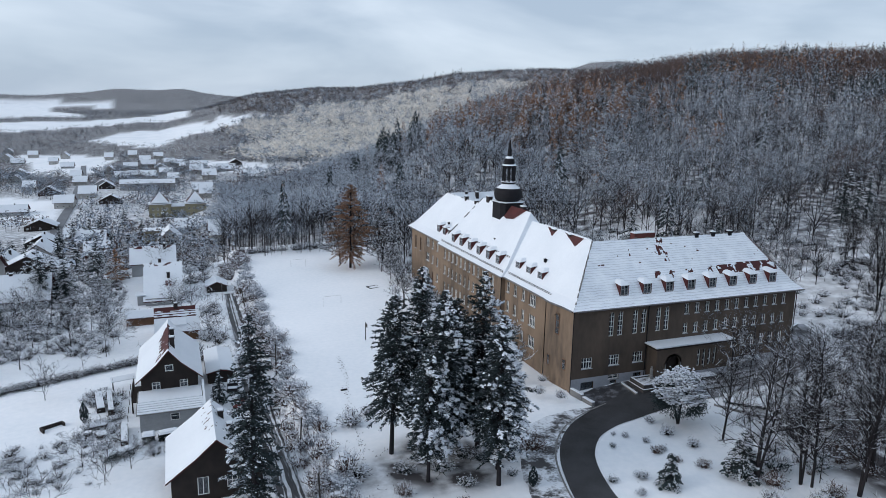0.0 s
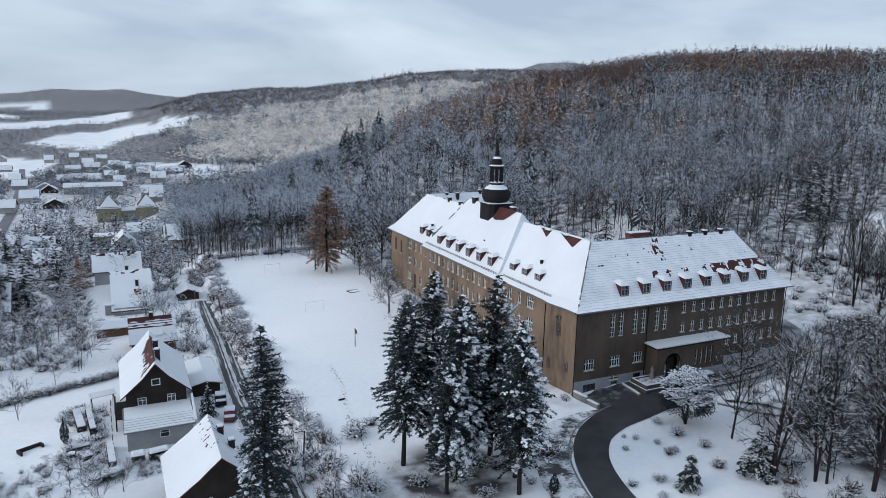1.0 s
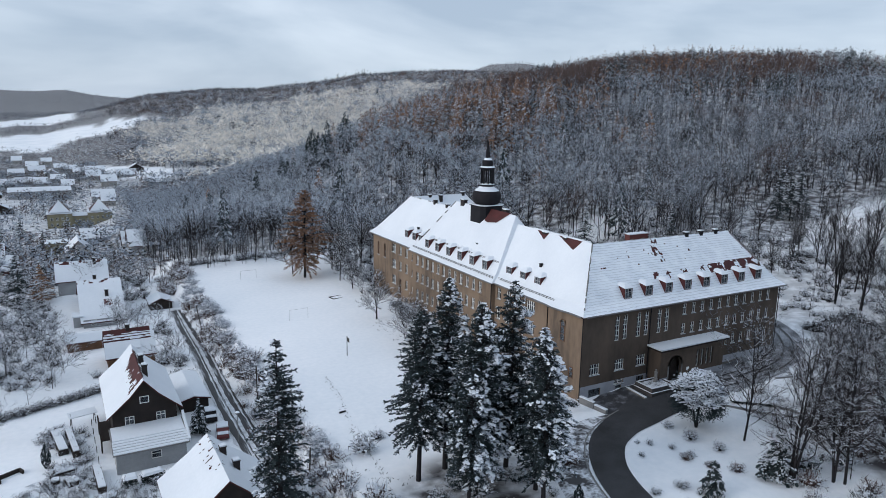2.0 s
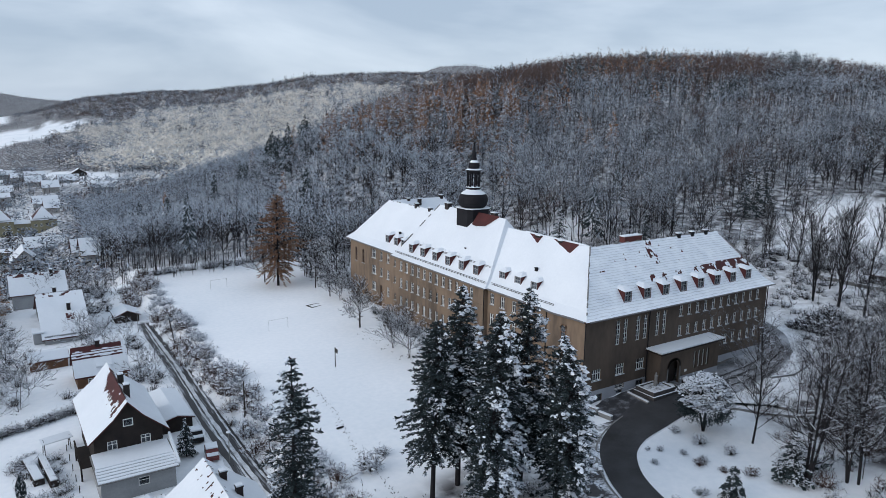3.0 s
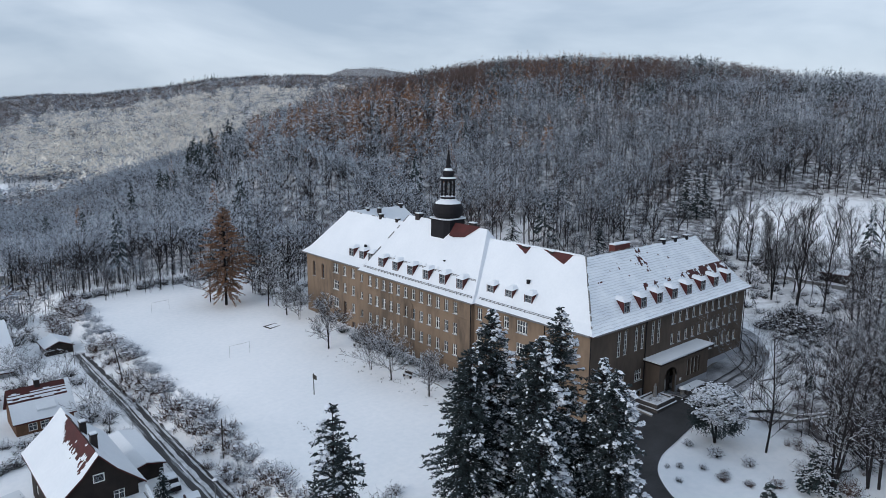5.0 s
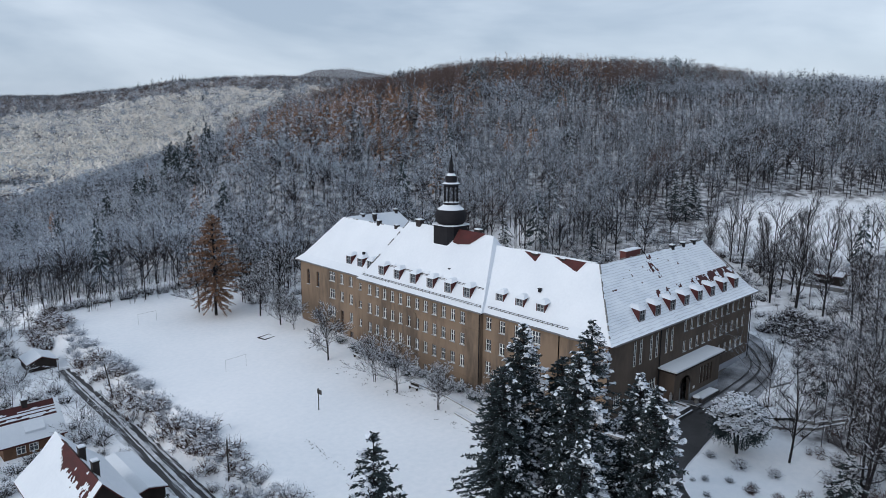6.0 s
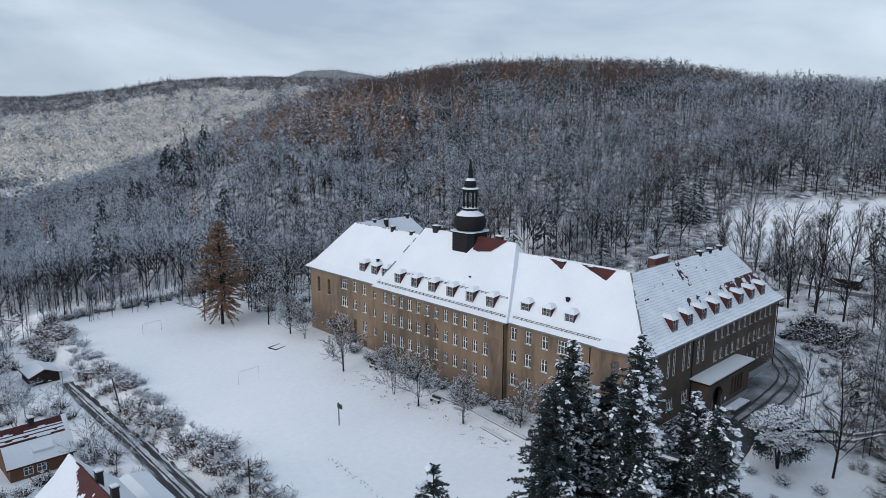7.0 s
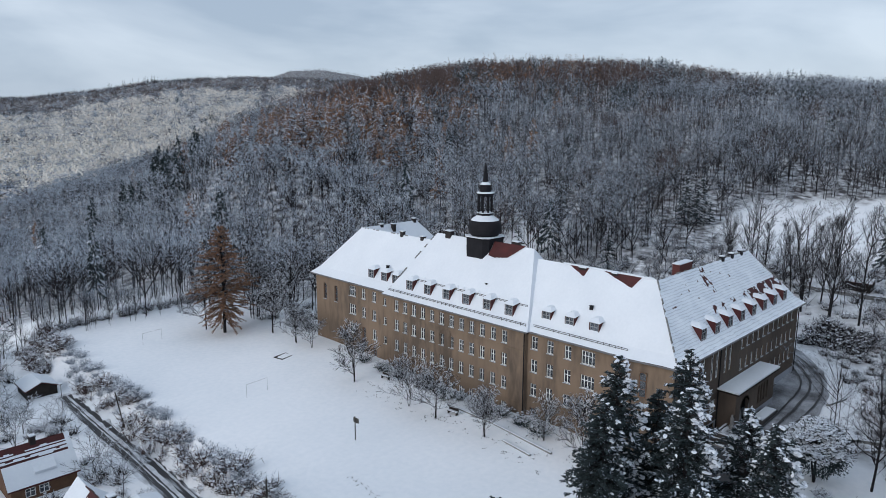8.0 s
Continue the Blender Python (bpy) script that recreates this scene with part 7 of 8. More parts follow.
pts = [(-37 + 75 * a, 117.5 + 4 * b) for a, b in hr.random((120, 2))] + [(-2 + 14 * a, 80 + 30 * b) for a, b in hr.random((50, 2))]
bush_belt("wood_edge_scrub", pts, 0.8 + 1.4 * hr.random(len(pts)), "snowy brush along the edge of the woods", 0.5, 0, "scrub")
# garden bushes west of the lane
pts = [(-100 + 54 * a, 44 + 100 * b) for a, b in hr.random((900, 2))]
pts = [(x, y) for x, y in pts if not (-67 < x < -50 and 56 < y < 78) and not (-67 < x < -52 and 83 < y < 128) and not (-85 < x < -62 and 44 < y < 56) and x < -44.6 and not (-52 < x < -42 and 82 < y < 104)]
bush_belt("garden_shrubs", pts, 0.6 + 1.5 * hr.random(len(pts)), "tangled snowy garden shrubs between the houses", 0.4, 0, "shrubs")

orchard = [bare_tree(4.6, 0.95, 1, 81, 4, 0.5, 0.02, (9, 6, 6, 4), 0.2, 0.12), bare_tree(4.3, 1.0, 2, 82, 4, 0.5, 0.02, (7, 6, 6, 4), 0.18, 0.12)]
made = {}
spots = [(-78.3, 58.9), (-74.3, 62.8), (-71.3, 48.5), (-75.5, 35.9), (-67.5, 54.5), (-82, 52), (-66, 60.5), (-86, 66), (-72, 72), (-80, 76), (-68, 80), (-52, 80), (-76, 86), (-88, 84), (-49, 72), (-55, 73), (-54, 82),
         (-92, 60), (-97, 72), (-94, 50), (-71, 96), (-51.5, 106), (-70, 108), (-49, 58), (-48.5, 50), (-82, 98), (-75, 118), (-48, 110), (-60, 120), (-52, 124), (-84, 125), (-72, 132), (-62, 140), (-90, 135), (-50, 140), (-45, 120), (-76, -2), (-74.7, 62), (-67.9, 53.8), (-83.6, 72.8), (-75, 79), (-71.5, 88.6), (-55.5, 84.5), (-81.5, 64), (-86, 90), (-69, 73), (-90, 72), (-94, 82), (-73, 104)]
for i, (x, y) in enumerate(spots):
    m = place(x, y, 71 * i, 0.85 + 0.5 * ((i * 31) % 10) / 10 + (0.2 if y > 50 and x < -66 else 0.1))
    if i % 2 not in made:
        made[i % 2] = split_tree("fruit_tree", orchard[i % 2], m, "low spreading fruit tree with snow on every branch", "tree", "fruit trees in the gardens")
    else:
        again(made[i % 2], m)
firs = [fir(11, 2.6, 231, 0.6, 0.06, 0.35, 16, 10), fir(9, 2.2, 232, 0.55, 0.06, 0.35, 15, 10)]
made = {}
for i, (x, y, k) in enumerate([(-84.5, 95, 1.25), (-83, 102, 1.2), (-87.5, 99, 1.1), (-74, 113, 1.25), (-80, 100, 1.1), (-75, 127, 1.1), (-90, 78, 0.8), (-111, 150, 1.0), (-100, 170, 1.2), (-97, 90, 1.1), (-115, 180, 1.1), (-70, 190, 1.0), (-60, 215, 1.1), (-90, 205, 1.2), (-80, 240, 1.0), (-49.3, 25.2, 0.62), (-100, 235, 1.2), (-119, 250, 1.2), (-98, 332, 1.4), (-92, 346, 1.5), (-102, 300, 1.3), (-88, 312, 1.4), (-96, 378, 1.4), (-72, 345, 1.2), (-106, 285, 1.3), (-84, 395, 1.4), (-122, 232, 1.3), (-126, 262, 1.3), (-105, 212, 1.2), (-115, 222, 1.3), (-60, 380, 1.2), (-124, 190, 1.3)]):
    m = place(x, y, 40 * i, k)
    if i % 2 not in made:
        made[i % 2] = split_tree("spruce", firs[i % 2], m, "young spruce weighed down with snow in a garden", "tree", "garden spruces")
    else:
        again(made[i % 2], m)
# conifers at the foot of the hill
made = {}
for i, (x, y, k) in enumerate([(67.4, 78.7, 1.2), (132.5, 63.5, 1.37), (130.5, 58.5, 1.23), (136, 59.5, 1.3), (128.5, 61.5, 1.17), (134.0, 56.0, 0.7), (81.2, 59.5, 1.05)]):
    m = place(x, y, 40 * i, k)
    if not made:
        made[0] = split_tree("spruce", fir(11.5, 2.4, 240, 0.7, 0.1, 0.4, 17, 9), m, "snowy spruce at the foot of the wooded hill", "tree", "spruces behind the school")
    else:
        again(made[0], m)

# ---- before the school ----


def low_wall(name, pts, w, h, label, mats=(STONE, SNOW), base=-0.4, category="wall", cap=0.12):
    """A low wall along pts with snow on its top."""
    ob = thing(name, pose(0, 0, 0), label, category)
    wall_s, snow_s = Shape(), Shape()
    for (ax, ay), (bx, by) in zip(pts, pts[1:]):
        d = Vector((bx - ax, by - ay)).normalized()
        n = Vector((-d.y, d.x)) * w / 2
        z = float(land((ax + bx) / 2, (ay + by) / 2))
        ring = [(ax - n.x, ay - n.y), (bx - n.x, by - n.y), (bx + n.x, by + n.y), (ax + n.x, ay + n.y)]
        wall_s.prism(ring, z + base, z + h)
        snow_s.prism([(x * 0.999 + 0.001 * (ax + bx) / 2, y * 0.999 + 0.001 * (ay + by) / 2) for x, y in ring], z + h, z + h + cap)
    part("wall_body", wall_s, mats[0], ob)
    part("snow_cap", snow_s, mats[1], ob)
    return ob


terr = thing("terrace", pose(0, 0, 0), "raised snowy terrace with a low stone edge beside the school", "terrace")
top = [(0.4, 0.9), (0.2, -4.9), (-6.2, -5.3), (-6.4, 9.0), (0.3, 9.0)]
part("retaining_wall", Shape().prism(top, -0.8, 0.72), STONE, terr)
part("snow_bed", Shape().prism([(0.35, 0.88), (0.15, -4.75), (-6.1, -5.15), (-6.3, 8.9), (0.28, 8.9)], 0.724, 0.86), SNOW, terr)
for i in range(4):
    st = part("step", Shape().box(-8.9, -6.4 + 0.42 * i, -0.6, -6.45, -5.98 + 0.42 * i, 0.15 + 0.17 * i), STONE, terr)
    part("step_snow", Shape().box(-8.85, -6.38 + 0.42 * i, 0.154 + 0.17 * i, -6.5, -6.1 + 0.42 * i, 0.21 + 0.17 * i), SNOW, st)
low_wall("parapet", [(0.5, 0.3), (0.9, -2.3)], 0.5, 0.95, "short stone parapet beside the cellar door, capped with snow")
low_wall("parapet", [(1.0, -2.4), (1.3, -4.6)], 0.5, 0.6, "low stone parapet stepping down to the drive, capped with snow")
low_wall("bed_edge", [(17.6, -11.2), (20.0, -14.6), (23.5, -18.0), (29.0, -20.5)], 0.35, 0.35, "low dark stone edge of the snowy bed", base=-0.4, cap=0.04)
low_wall("ramp_kerb", [(9.3, -0.2), (9.0, -4.4)], 0.35, 0.25, "snow-topped kerb beside the cellar stair")

basin = thing("planter", pose(12.9, -2.4, float(land(12.9, -2.4))), "two-tier stone planter filled with snow in front of the porch", "planter")
part("lower_tier", Shape().prism([(-2.8, -2.1), (2.6, -2.1), (2.6, 1.9), (-2.8, 1.9)], -0.6, 0.42), BASALT, basin)
part("upper_tier", Shape().prism([(-2.5, -1.8), (2.3, -1.8), (2.3, 1.7), (-2.5, 1.7)], 0.42, 0.8), BASALT, basin)
for x0, y0, x1, y1 in ((-2.5, -1.8, 2.3, -1.45), (-2.5, 1.35, 2.3, 1.7), (-2.5, -1.45, -2.15, 1.35), (1.95, -1.45, 2.3, 1.35)):
    rim = part("rim", Shape().box(x0, y0, 0.8, x1, y1, 1.02), BASALT, basin)
    part("rim_snow", Shape().box(x0 + 0.05, y0 + 0.05, 1.024, x1 - 0.05, y1 - 0.05, 1.09), SNOW, rim)
for x0, y0, x1, y1 in ((-2.75, -2.06, 2.55, -1.86), (-2.75, -1.8, -2.56, 1.85), (2.36, -1.8, 2.55, 1.85)):
    part("ledge_snow", Shape().box(x0, y0, 0.424, x1, y1, 0.47), SNOW, basin)
part("snow_fill", Shape().prism([(-2.15, -1.45), (1.95, -1.45), (1.95, 1.35), (-2.15, 1.35)], 0.804, 0.86), patchy(mat("thin_bed_snow", (0.10, 0.10, 0.105), (0.66, 0.69, 0.74), 1.2, 5.0), 0.5, 0.8), basin)
stat = Shape().lathe([(0.36, 0.0), (0.36, 0.7), (0.26, 0.75), (0.3, 1.0), (0.26, 1.5), (0.3, 1.9), (0.14, 2.05), (0.17, 2.2), (0.15, 2.36), (0.05, 2.45)], 10, 0, 0)
tagged(part("statue", stat, STONE, None, "", pose(13.4, -1.9, float(land(13.4, -1.9)) + 0.84) @ Matrix.Scale(0.85, 4)), "pale grey stone garden statue on its plinth in the planter", "statue")
p2_ = thing("planter", pose(22.0, -3.1, float(land(22, -3.1))), "long low stone planter under snow beside the porch", "planter")
part("box", Shape().prism([(-2.8, -0.9), (2.8, -0.9), (2.8, 0.9), (-2.8, 0.9)], -0.5, 0.7), BASALT, p2_)
part("snow_fill", Shape().prism([(-2.6, -0.75), (2.6, -0.75), (2.6, 0.75), (-2.6, 0.75)], 0.704, 0.85), SNOW, p2_)
urn = thing("urn", pose(18.9, -3.2, float(land(18.9, -3.2))), "squat stone urn with a round cap of snow by the steps", "urn")
part("bowl", Shape().lathe([(0.3, -0.2), (0.35, 0.3), (0.25, 0.6), (0.55, 0.95), (0.6, 1.05)], 12, 0, 0), STONE, urn)
part("snow_cap", Shape().lathe([(0.6, 1.054), (0.5, 1.25), (0.2, 1.36)], 12, 0, 0), SNOW, urn)
steps = thing("door_steps", pose(17.4, -2.0, 0), "stone steps up to the arched door", "steps")
for i in range(4):
    part("step", Shape().box(-2.0, -0.4 * (4 - i), -0.3, 2.0, 0.4 if i == 3 else -0.4 * (3 - i), 0.95 + 0.19 * i), STONE, steps)

# kerbs of the drive, and the lawn's edge
for name, off, lab in (("kerb", 2.75, "snowy stone kerb along the outer edge of the drive"),):
    pts = []
    line = smooth(drive)[:36]
    for i, (x, y) in enumerate(line[1:-1]):
        a, b = line[i], line[i + 2]
        d = Vector((b[0] - a[0], b[1] - a[1])).normalized()
        pts.append((x - d.y * off, y + d.x * off))
    strip(name, pts, 0.22, STONE, lab, category="kerb", lift=0.13)
SLUSH = patchy(mat("grey_slush", (0.70, 0.73, 0.78), (0.055, 0.055, 0.06), 0.5, 2.6, rough=0.6, bump=0.5, bump_scale=3), 0.62, 0.82)
strip("verge_slush", smooth([(-17.5, -30), (-15.6, -20), (-12.2, -13), (-8.6, -8.6), (-4.0, -6.6), (1.5, -5.6)], 4), [4.0, 4.1, 4.2, 4.3, 4.4, 4.5, 4.6, 4.7, 4.8, 4.9, 5.0, 5.1, 5.1, 4.9, 4.7, 4.4, 4.0, 3.6, 3.2, 2.6, 2.0], SLUSH, "trodden grey slush beside the drive", wob=0.5, lift=0.045, step=1.0)
strip("bare_ground", [(29.3, -1.5), (36, -1.3), (44.4, -0.9)], [3.8, 3.6, 2.6], mat("dark_gravel", (0.085, 0.075, 0.068), (0.16, 0.155, 0.155), 0.5, 4.0, bump=0.5), "dark bare gravel along the foot of the wing", "ground", wob=0.4, lift=0.13, step=1.0)
strip("trodden_path", [(-20.5, -34), (-18.4, -25), (-15.8, -17), (-12.5, -11.5), (-9.4, -7.2)], 0.9, SLUSH, "narrow trodden path in the snow", wob=0.5, lift=0.07, step=1.0)
low_wall("park_wall", [(22.6, -9.4), (23.0, -12), (25.5, -17.5), (30, -20), (36, -22.5), (44, -24.5)], 0.35, 0.35, "low dark stone edging through the park", base=-0.3, cap=0.06)
low_wall("park_wall", [(33.5, -8.2), (38.0, -9.4), (44.5, -8.2)], 0.4, 0.3, "curved low kerb of a snowy park bed", base=-0.3, cap=0.05)
low_wall("park_wall", [(47.5, 3.5), (52, 9.5), (60, 13)], 0.4, 0.5, "dark retaining wall along the track", base=-0.5, cap=0.05)

# the lawn's bushes
forms = [shrub(1.0, 400 + i, 130, s, k) for i, (s, k) in enumerate([(0.7, 0), (0.5, 3), (0.35, 2)])]
made = {}


def bush(x, y, size, k, label, dz=0.0, category="bush", group=""):
    m = place(x, y, (x * 37 + y * 11) % 360, size, dz)
    if k in made:
        ob = again(made[k], m)
        return tagged(ob, label, category, group)
    v, f, mm = forms[k]
    made[k] = tagged(new("bush", soup("bush", v, f.ravel(), np.full(len(f), 3), mm, TREE_MATS)), label, category, group)
    made[k].matrix_basis = m
    return made[k]


for x, y, s, k in [(-3.0, -15.8, 0.65, 1), (1.9, -16.2, 0.7, 0), (1.3, -19.1, 1.1, 2), (2.4, -21.8, 0.9, 2), (-4.2, -23.5, 1.1, 1), (-8.0, -23.1, 0.9, 1), (2.6, -18.7, 0.8, 0), (0.2, -14.0, 0.7, 0), (-1.0, -13.0, 0.5, 0), (5.7, -15.7, 1.4, 0), (5.6, -12.0, 1.0, 0), (-6.5, -26.5, 0.9, 0), (4.6, -24.0, 1.3, 2), (6.8, -19.5, 1.2, 0)]:
    bush(x, y, s, k, ("snow-laden twiggy bush on the lawn", "dark evergreen bush dusted with snow on the lawn", "brown dry bush poking through the snow")[k], group="bushes on the lawn")
for x, y, s, k in [(-13.2, -13.0, 2.6, 2), (-18.6, -17.9, 1.0, 1), (-32.0, -17.5, 1.6, 2), (-26.5, -22.0, 1.3, 2), (-33.5, 1.5, 2.4, 0), (-30.5, 4.0, 1.4, 0), (-36.0, -12.0, 1.8, 0), (-27.5, -11.5, 1.8, 1), (-22.5, -12.0, 1.7, 1), (-30.5, -13.0, 1.6, 1), (-24.5, -18.0, 1.4, 1), (-20.5, -13.5, 1.8, 1), (-26.0, -14.0, 2.0, 1), (-17.0, -12.0, 1.3, 2), (-23.0, -6.0, 1.5, 0)]:
    bush(x, y, s, k, "snowy bush at the foot of the spruces", group="bushes under the spruces")
for i, (x, y, s) in enumerate([(10.5, -25.0, 2.0), (12.5, -27.5, 2.6), (9.5, -30.0, 2.2), (15.5, -24.0, 1.6), (17.5, -29.0, 2.2), (14.0, -34.5, 2.0), (20.5, -27.0, 1.8), (11.0, -35.5, 2.2), (24.5, -24.5, 1.6), (6.5, -33.0, 1.8)]):
    bush(x, y, s, i % 3, ("tall snowy shrub under the bare trees", "dark evergreen shrub under the bare trees", "brown thorny shrub under the bare trees")[i % 3], group="shrubs under the park trees")
for i, y in enumerate((57.6, 51.9, 47.2, 43.6, 40.8, 36.0, 34.0, 30.2, 27.0, 25.2, 21.2, 18.0)):
    bush(-2.7 - 0.6 * (i % 3), y, 1.9 + 0.6 * ((i * 7) % 3) / 2, 1, "dense dark evergreen shrub against the school wall", group="shrubs along the school wall")
for x, y, s in [(-4.8, 0.8, 1.3), (-2.4, -1.6, 1.2), (-2.0, 4.8, 1.0), (-4.9, 6.5, 1.2)]:
    bush(x, y, s, 0, "low rounded bush covered with snow on the terrace", 0.8, group="bushes on the terrace")

# round-headed evergreen by the drive
rt = np.random.default_rng(91)
so = Soup()
rng = rt
so.add(*rods([(0, 0, -0.3), (0, 0, -0.3)], [(0.5, 0.2, 4.0), (-0.9, 0.3, 3.6)], [0.2, 0.16], [0.1, 0.08], 7, 0))
n = 210
dv = rt.normal(size=(n, 3))
dv /= np.linalg.norm(dv, axis=1, keepdims=True)
dv[:, 2] = np.where(dv[:, 2] < -0.85, -dv[:, 2], dv[:, 2])
tuft = np.array([0, 0, 4.2]) + dv * np.array([3.2, 3.2, 3.1]) * (0.75 + 0.3 * rt.random(n))[:, None]
so.add(*blades(np.tile([[0.2, 0.1, 3.6]], (n, 1)), tuft, np.full(n, 0.05), 0))
k = 60
c = np.repeat(tuft, k, 0)
out = rt.normal(size=(n * k, 3)) * np.array([0.42, 0.42, 0.26])
p_ = c + out
so.add(*blades(p_, p_ + np.repeat(dv, k, 0) * 0.22 + rt.normal(size=(n * k, 3)) * 0.12, np.full(n * k, 0.055), 3))
hi = (out[:, 2] > -0.16) & (np.repeat(dv[:, 2], k) > -0.05)
hi &= rt.random(n * k) < 0.6
q_ = p_[hi] + [0, 0, 0.12]
ring = np.array([[np.cos(a), np.sin(a), 0] for a in np.arange(5) * 2 * np.pi / 5])
pads = q_[:, None] + ring[None] * (0.12 + 0.14 * rt.random(len(q_)))[:, None, None] * (0.6 + 0.8 * rt.random((len(q_), 5, 1))) - [0, 0, 0.06]
v = np.concatenate([pads, (q_ + [0, 0, 0.06])[:, None]], 1).reshape(-1, 3)
i5 = np.arange(5)
f = (np.stack([i5, (i5 + 1) % 5, np.full(5, 5)], -1)[None] + 6 * np.arange(len(q_))[:, None, None]).reshape(-1, 3)
so.add(v, f, np.full(len(f), 1))
split_tree("evergreen_tree", so.arrays(), place(8.9, -13.9), "round-headed evergreen frosted with snow beside the drive", "tree")
split_tree("spruce", fir(4.2, 1.3, 251, 0.5, 0.05, 0.3, 14, 10), place(-2.2, -26.0), "small young spruce on the lawn dusted with snow", "tree")
split_tree("spruce", fir(6.0, 2.0, 252, 0.7, 0.05, 0.3, 16, 11), place(7.2, -27.4), "bushy young spruce with thick snow under the bare trees", "tree")


def cypress(x, y, h, r0):
    v = Soup()
    r = np.random.default_rng(int(h * 10))
    k = 420
    f = r.random(k)
    a = r.random(k) * 6.28
    rr = r0 * np.minimum(1, (1 - f) * 2.2) * np.minimum(1, 0.4 + f * 3)
    b = np.stack([rr * np.cos(a), rr * np.sin(a), 0.1 + f * h * 0.92], -1)
    v.add(*blades(b, b + np.stack([0.1 * np.cos(a), 0.1 * np.sin(a), 0.35 + 0 * a], -1), np.full(k, 0.09), np.where(r.random(k) < 0.12, 1, 3)))
    v.add(*rods([(0, 0, -0.2)], [(0, 0, h * 0.9)], [r0 * 0.5], [0.03], 7, 3))
    return split_tree("cypress", v.arrays(), place(x, y), "slim dark column-shaped cypress standing in the snow", "tree")


cypress(-68.8, 24.8, 3.3, 0.5)
cypress(-17.4, -20.8, 2.4, 0.45)
cypress(36.0, -15.0, 2.6, 0.7)

# along the school front
for pts in ([(-5.3, 34.2), (-5.5, 24.8), (-7.0, 13.4)], [(-8.4, 20.6), (-9.2, 15.2)], [(-6.2, 57.5), (-5.6, 62.5)]):
    low_wall("edging", pts, 0.35, 0.18, "snow-topped concrete edging along the path", base=-0.3, cap=0.08)
for x, y, a in ((-5.2, 49.0, 4), (-7.2, 31.3, 5)):
    bn = thing("bench", place(x, y, a), "dark garden bench half buried in snow", "bench", "benches before the school")
    part("seat", Shape().box(-0.25, -0.9, 0.4, 0.25, 0.9, 0.47), WOOD, bn)
    part("seat_snow", Shape().box(-0.23, -0.88, 0.474, 0.23, 0.88, 0.56), SNOW, bn)
    part("backrest", Shape().box(0.25, -0.9, 0.5, 0.31, 0.9, 0.9), WOOD, bn)
    for yy in (-0.8, 0.72):
        part("leg", Shape().box(-0.22, yy, -0.2, 0.22, yy + 0.08, 0.4), WOOD, bn)
pit = thing("sand_pit", place(-10.8, 71.3, 12), "timber frame of a sand pit showing through the snow", "sand pit")
for q in ((-1.5, -1.1, 1.5, -0.9), (-1.5, 0.9, 1.5, 1.1), (-1.5, -0.9, -1.3, 0.9), (1.3, -0.9, 1.5, 0.9)):
    part("board", Shape().box(q[0], q[1], -0.1, q[2], q[3], 0.07), WOOD, pit)
# clods and grass tufts that the snow has not covered
cr = np.random.default_rng(55)
so = Soup()
spots = [(-12 + 7 * a, 6 + 44 * b) for a, b in cr.random((90, 2))] + [(-36 + 8 * a - 0.25 * (b * 40), -20 + 40 * b) for a, b in cr.random((60, 2))] + [(-29 - 6 * t + 0.3 * math.sin(9 * t), 28 - 40 * t) for t in np.linspace(0, 1, 34)]
for x, y in spots:
    k, z = cr.integers(3, 7), float(land(x, y))
    a = cr.random(k) * 6.28
    b = np.stack([x + 0.25 * cr.normal(size=k), y + 0.25 * cr.normal(size=k), np.full(k, z)], -1)
    so.add(*blades(b, b + np.stack([0.25 * np.cos(a), 0.25 * np.sin(a), 0.1 + 0.12 * cr.random(k)], -1), np.full(k, 0.05), 0))
v, f, m = so.arrays()
tagged(new("grass_tufts", soup("grass_tufts", v, f.ravel(), np.full(len(f), 3), m, TREE_MATS)), "dark tufts and clods poking out of the snow", "grass", kind="stuff")
log = tagged(part("log", Shape().tube((-0.5, 0, 0.12), (0.5, 0.1, 0.14), 0.14, 0.12, 8), BARK, None, "", place(-31.5, 14.0)), "short dark log lying on the snowy field", "log")

# ---- lane side ----
for x, y, h, lean in ((-40.5, 70.2, 6.4, -9), (-39.6, 30.1, 5.6, 0), (-40.2, 3.0, 5.0, 3), (-40.4, -12.0, 5.0, -2)):
    tagged(part("pole", Shape().tube((0, 0, -0.5), (0, 0, h), 0.12, 0.09, 8), POLE, None, "", place(x, y) @ pose(0, 0, 0, 0, lean, 0)), "weathered wooden pole on the bank above the lane", "pole", "poles along the lane")
for x, y, turn in ((-44.7, 85.4, 0), (-44.9, 20.2, 0)):
    lm = thing("street_lamp", place(x, y, turn), "thin grey street lamp beside the snowy lane", "street lamp", "street lamps")
    part("post", Shape().tube((0, 0, -0.3), (0, 0, 4.3), 0.07, 0.05, 8), STONE, lm)
    part("lamp_head", Shape().lathe([(0.08, 4.3), (0.32, 4.4), (0.34, 4.5), (0.15, 4.6)], 10, 0, 0), STONE, lm)
    part("snow_cap", Shape().lathe([(0.34, 4.504), (0.2, 4.64), (0.06, 4.7)], 10, 0, 0), SNOW, lm)
RED = mat("dull_red_paint", (0.13, 0.016, 0.016), (0.09, 0.012, 0.012), 1.0, 5.0, rough=0.4, bump=0.0, spec=0.5)


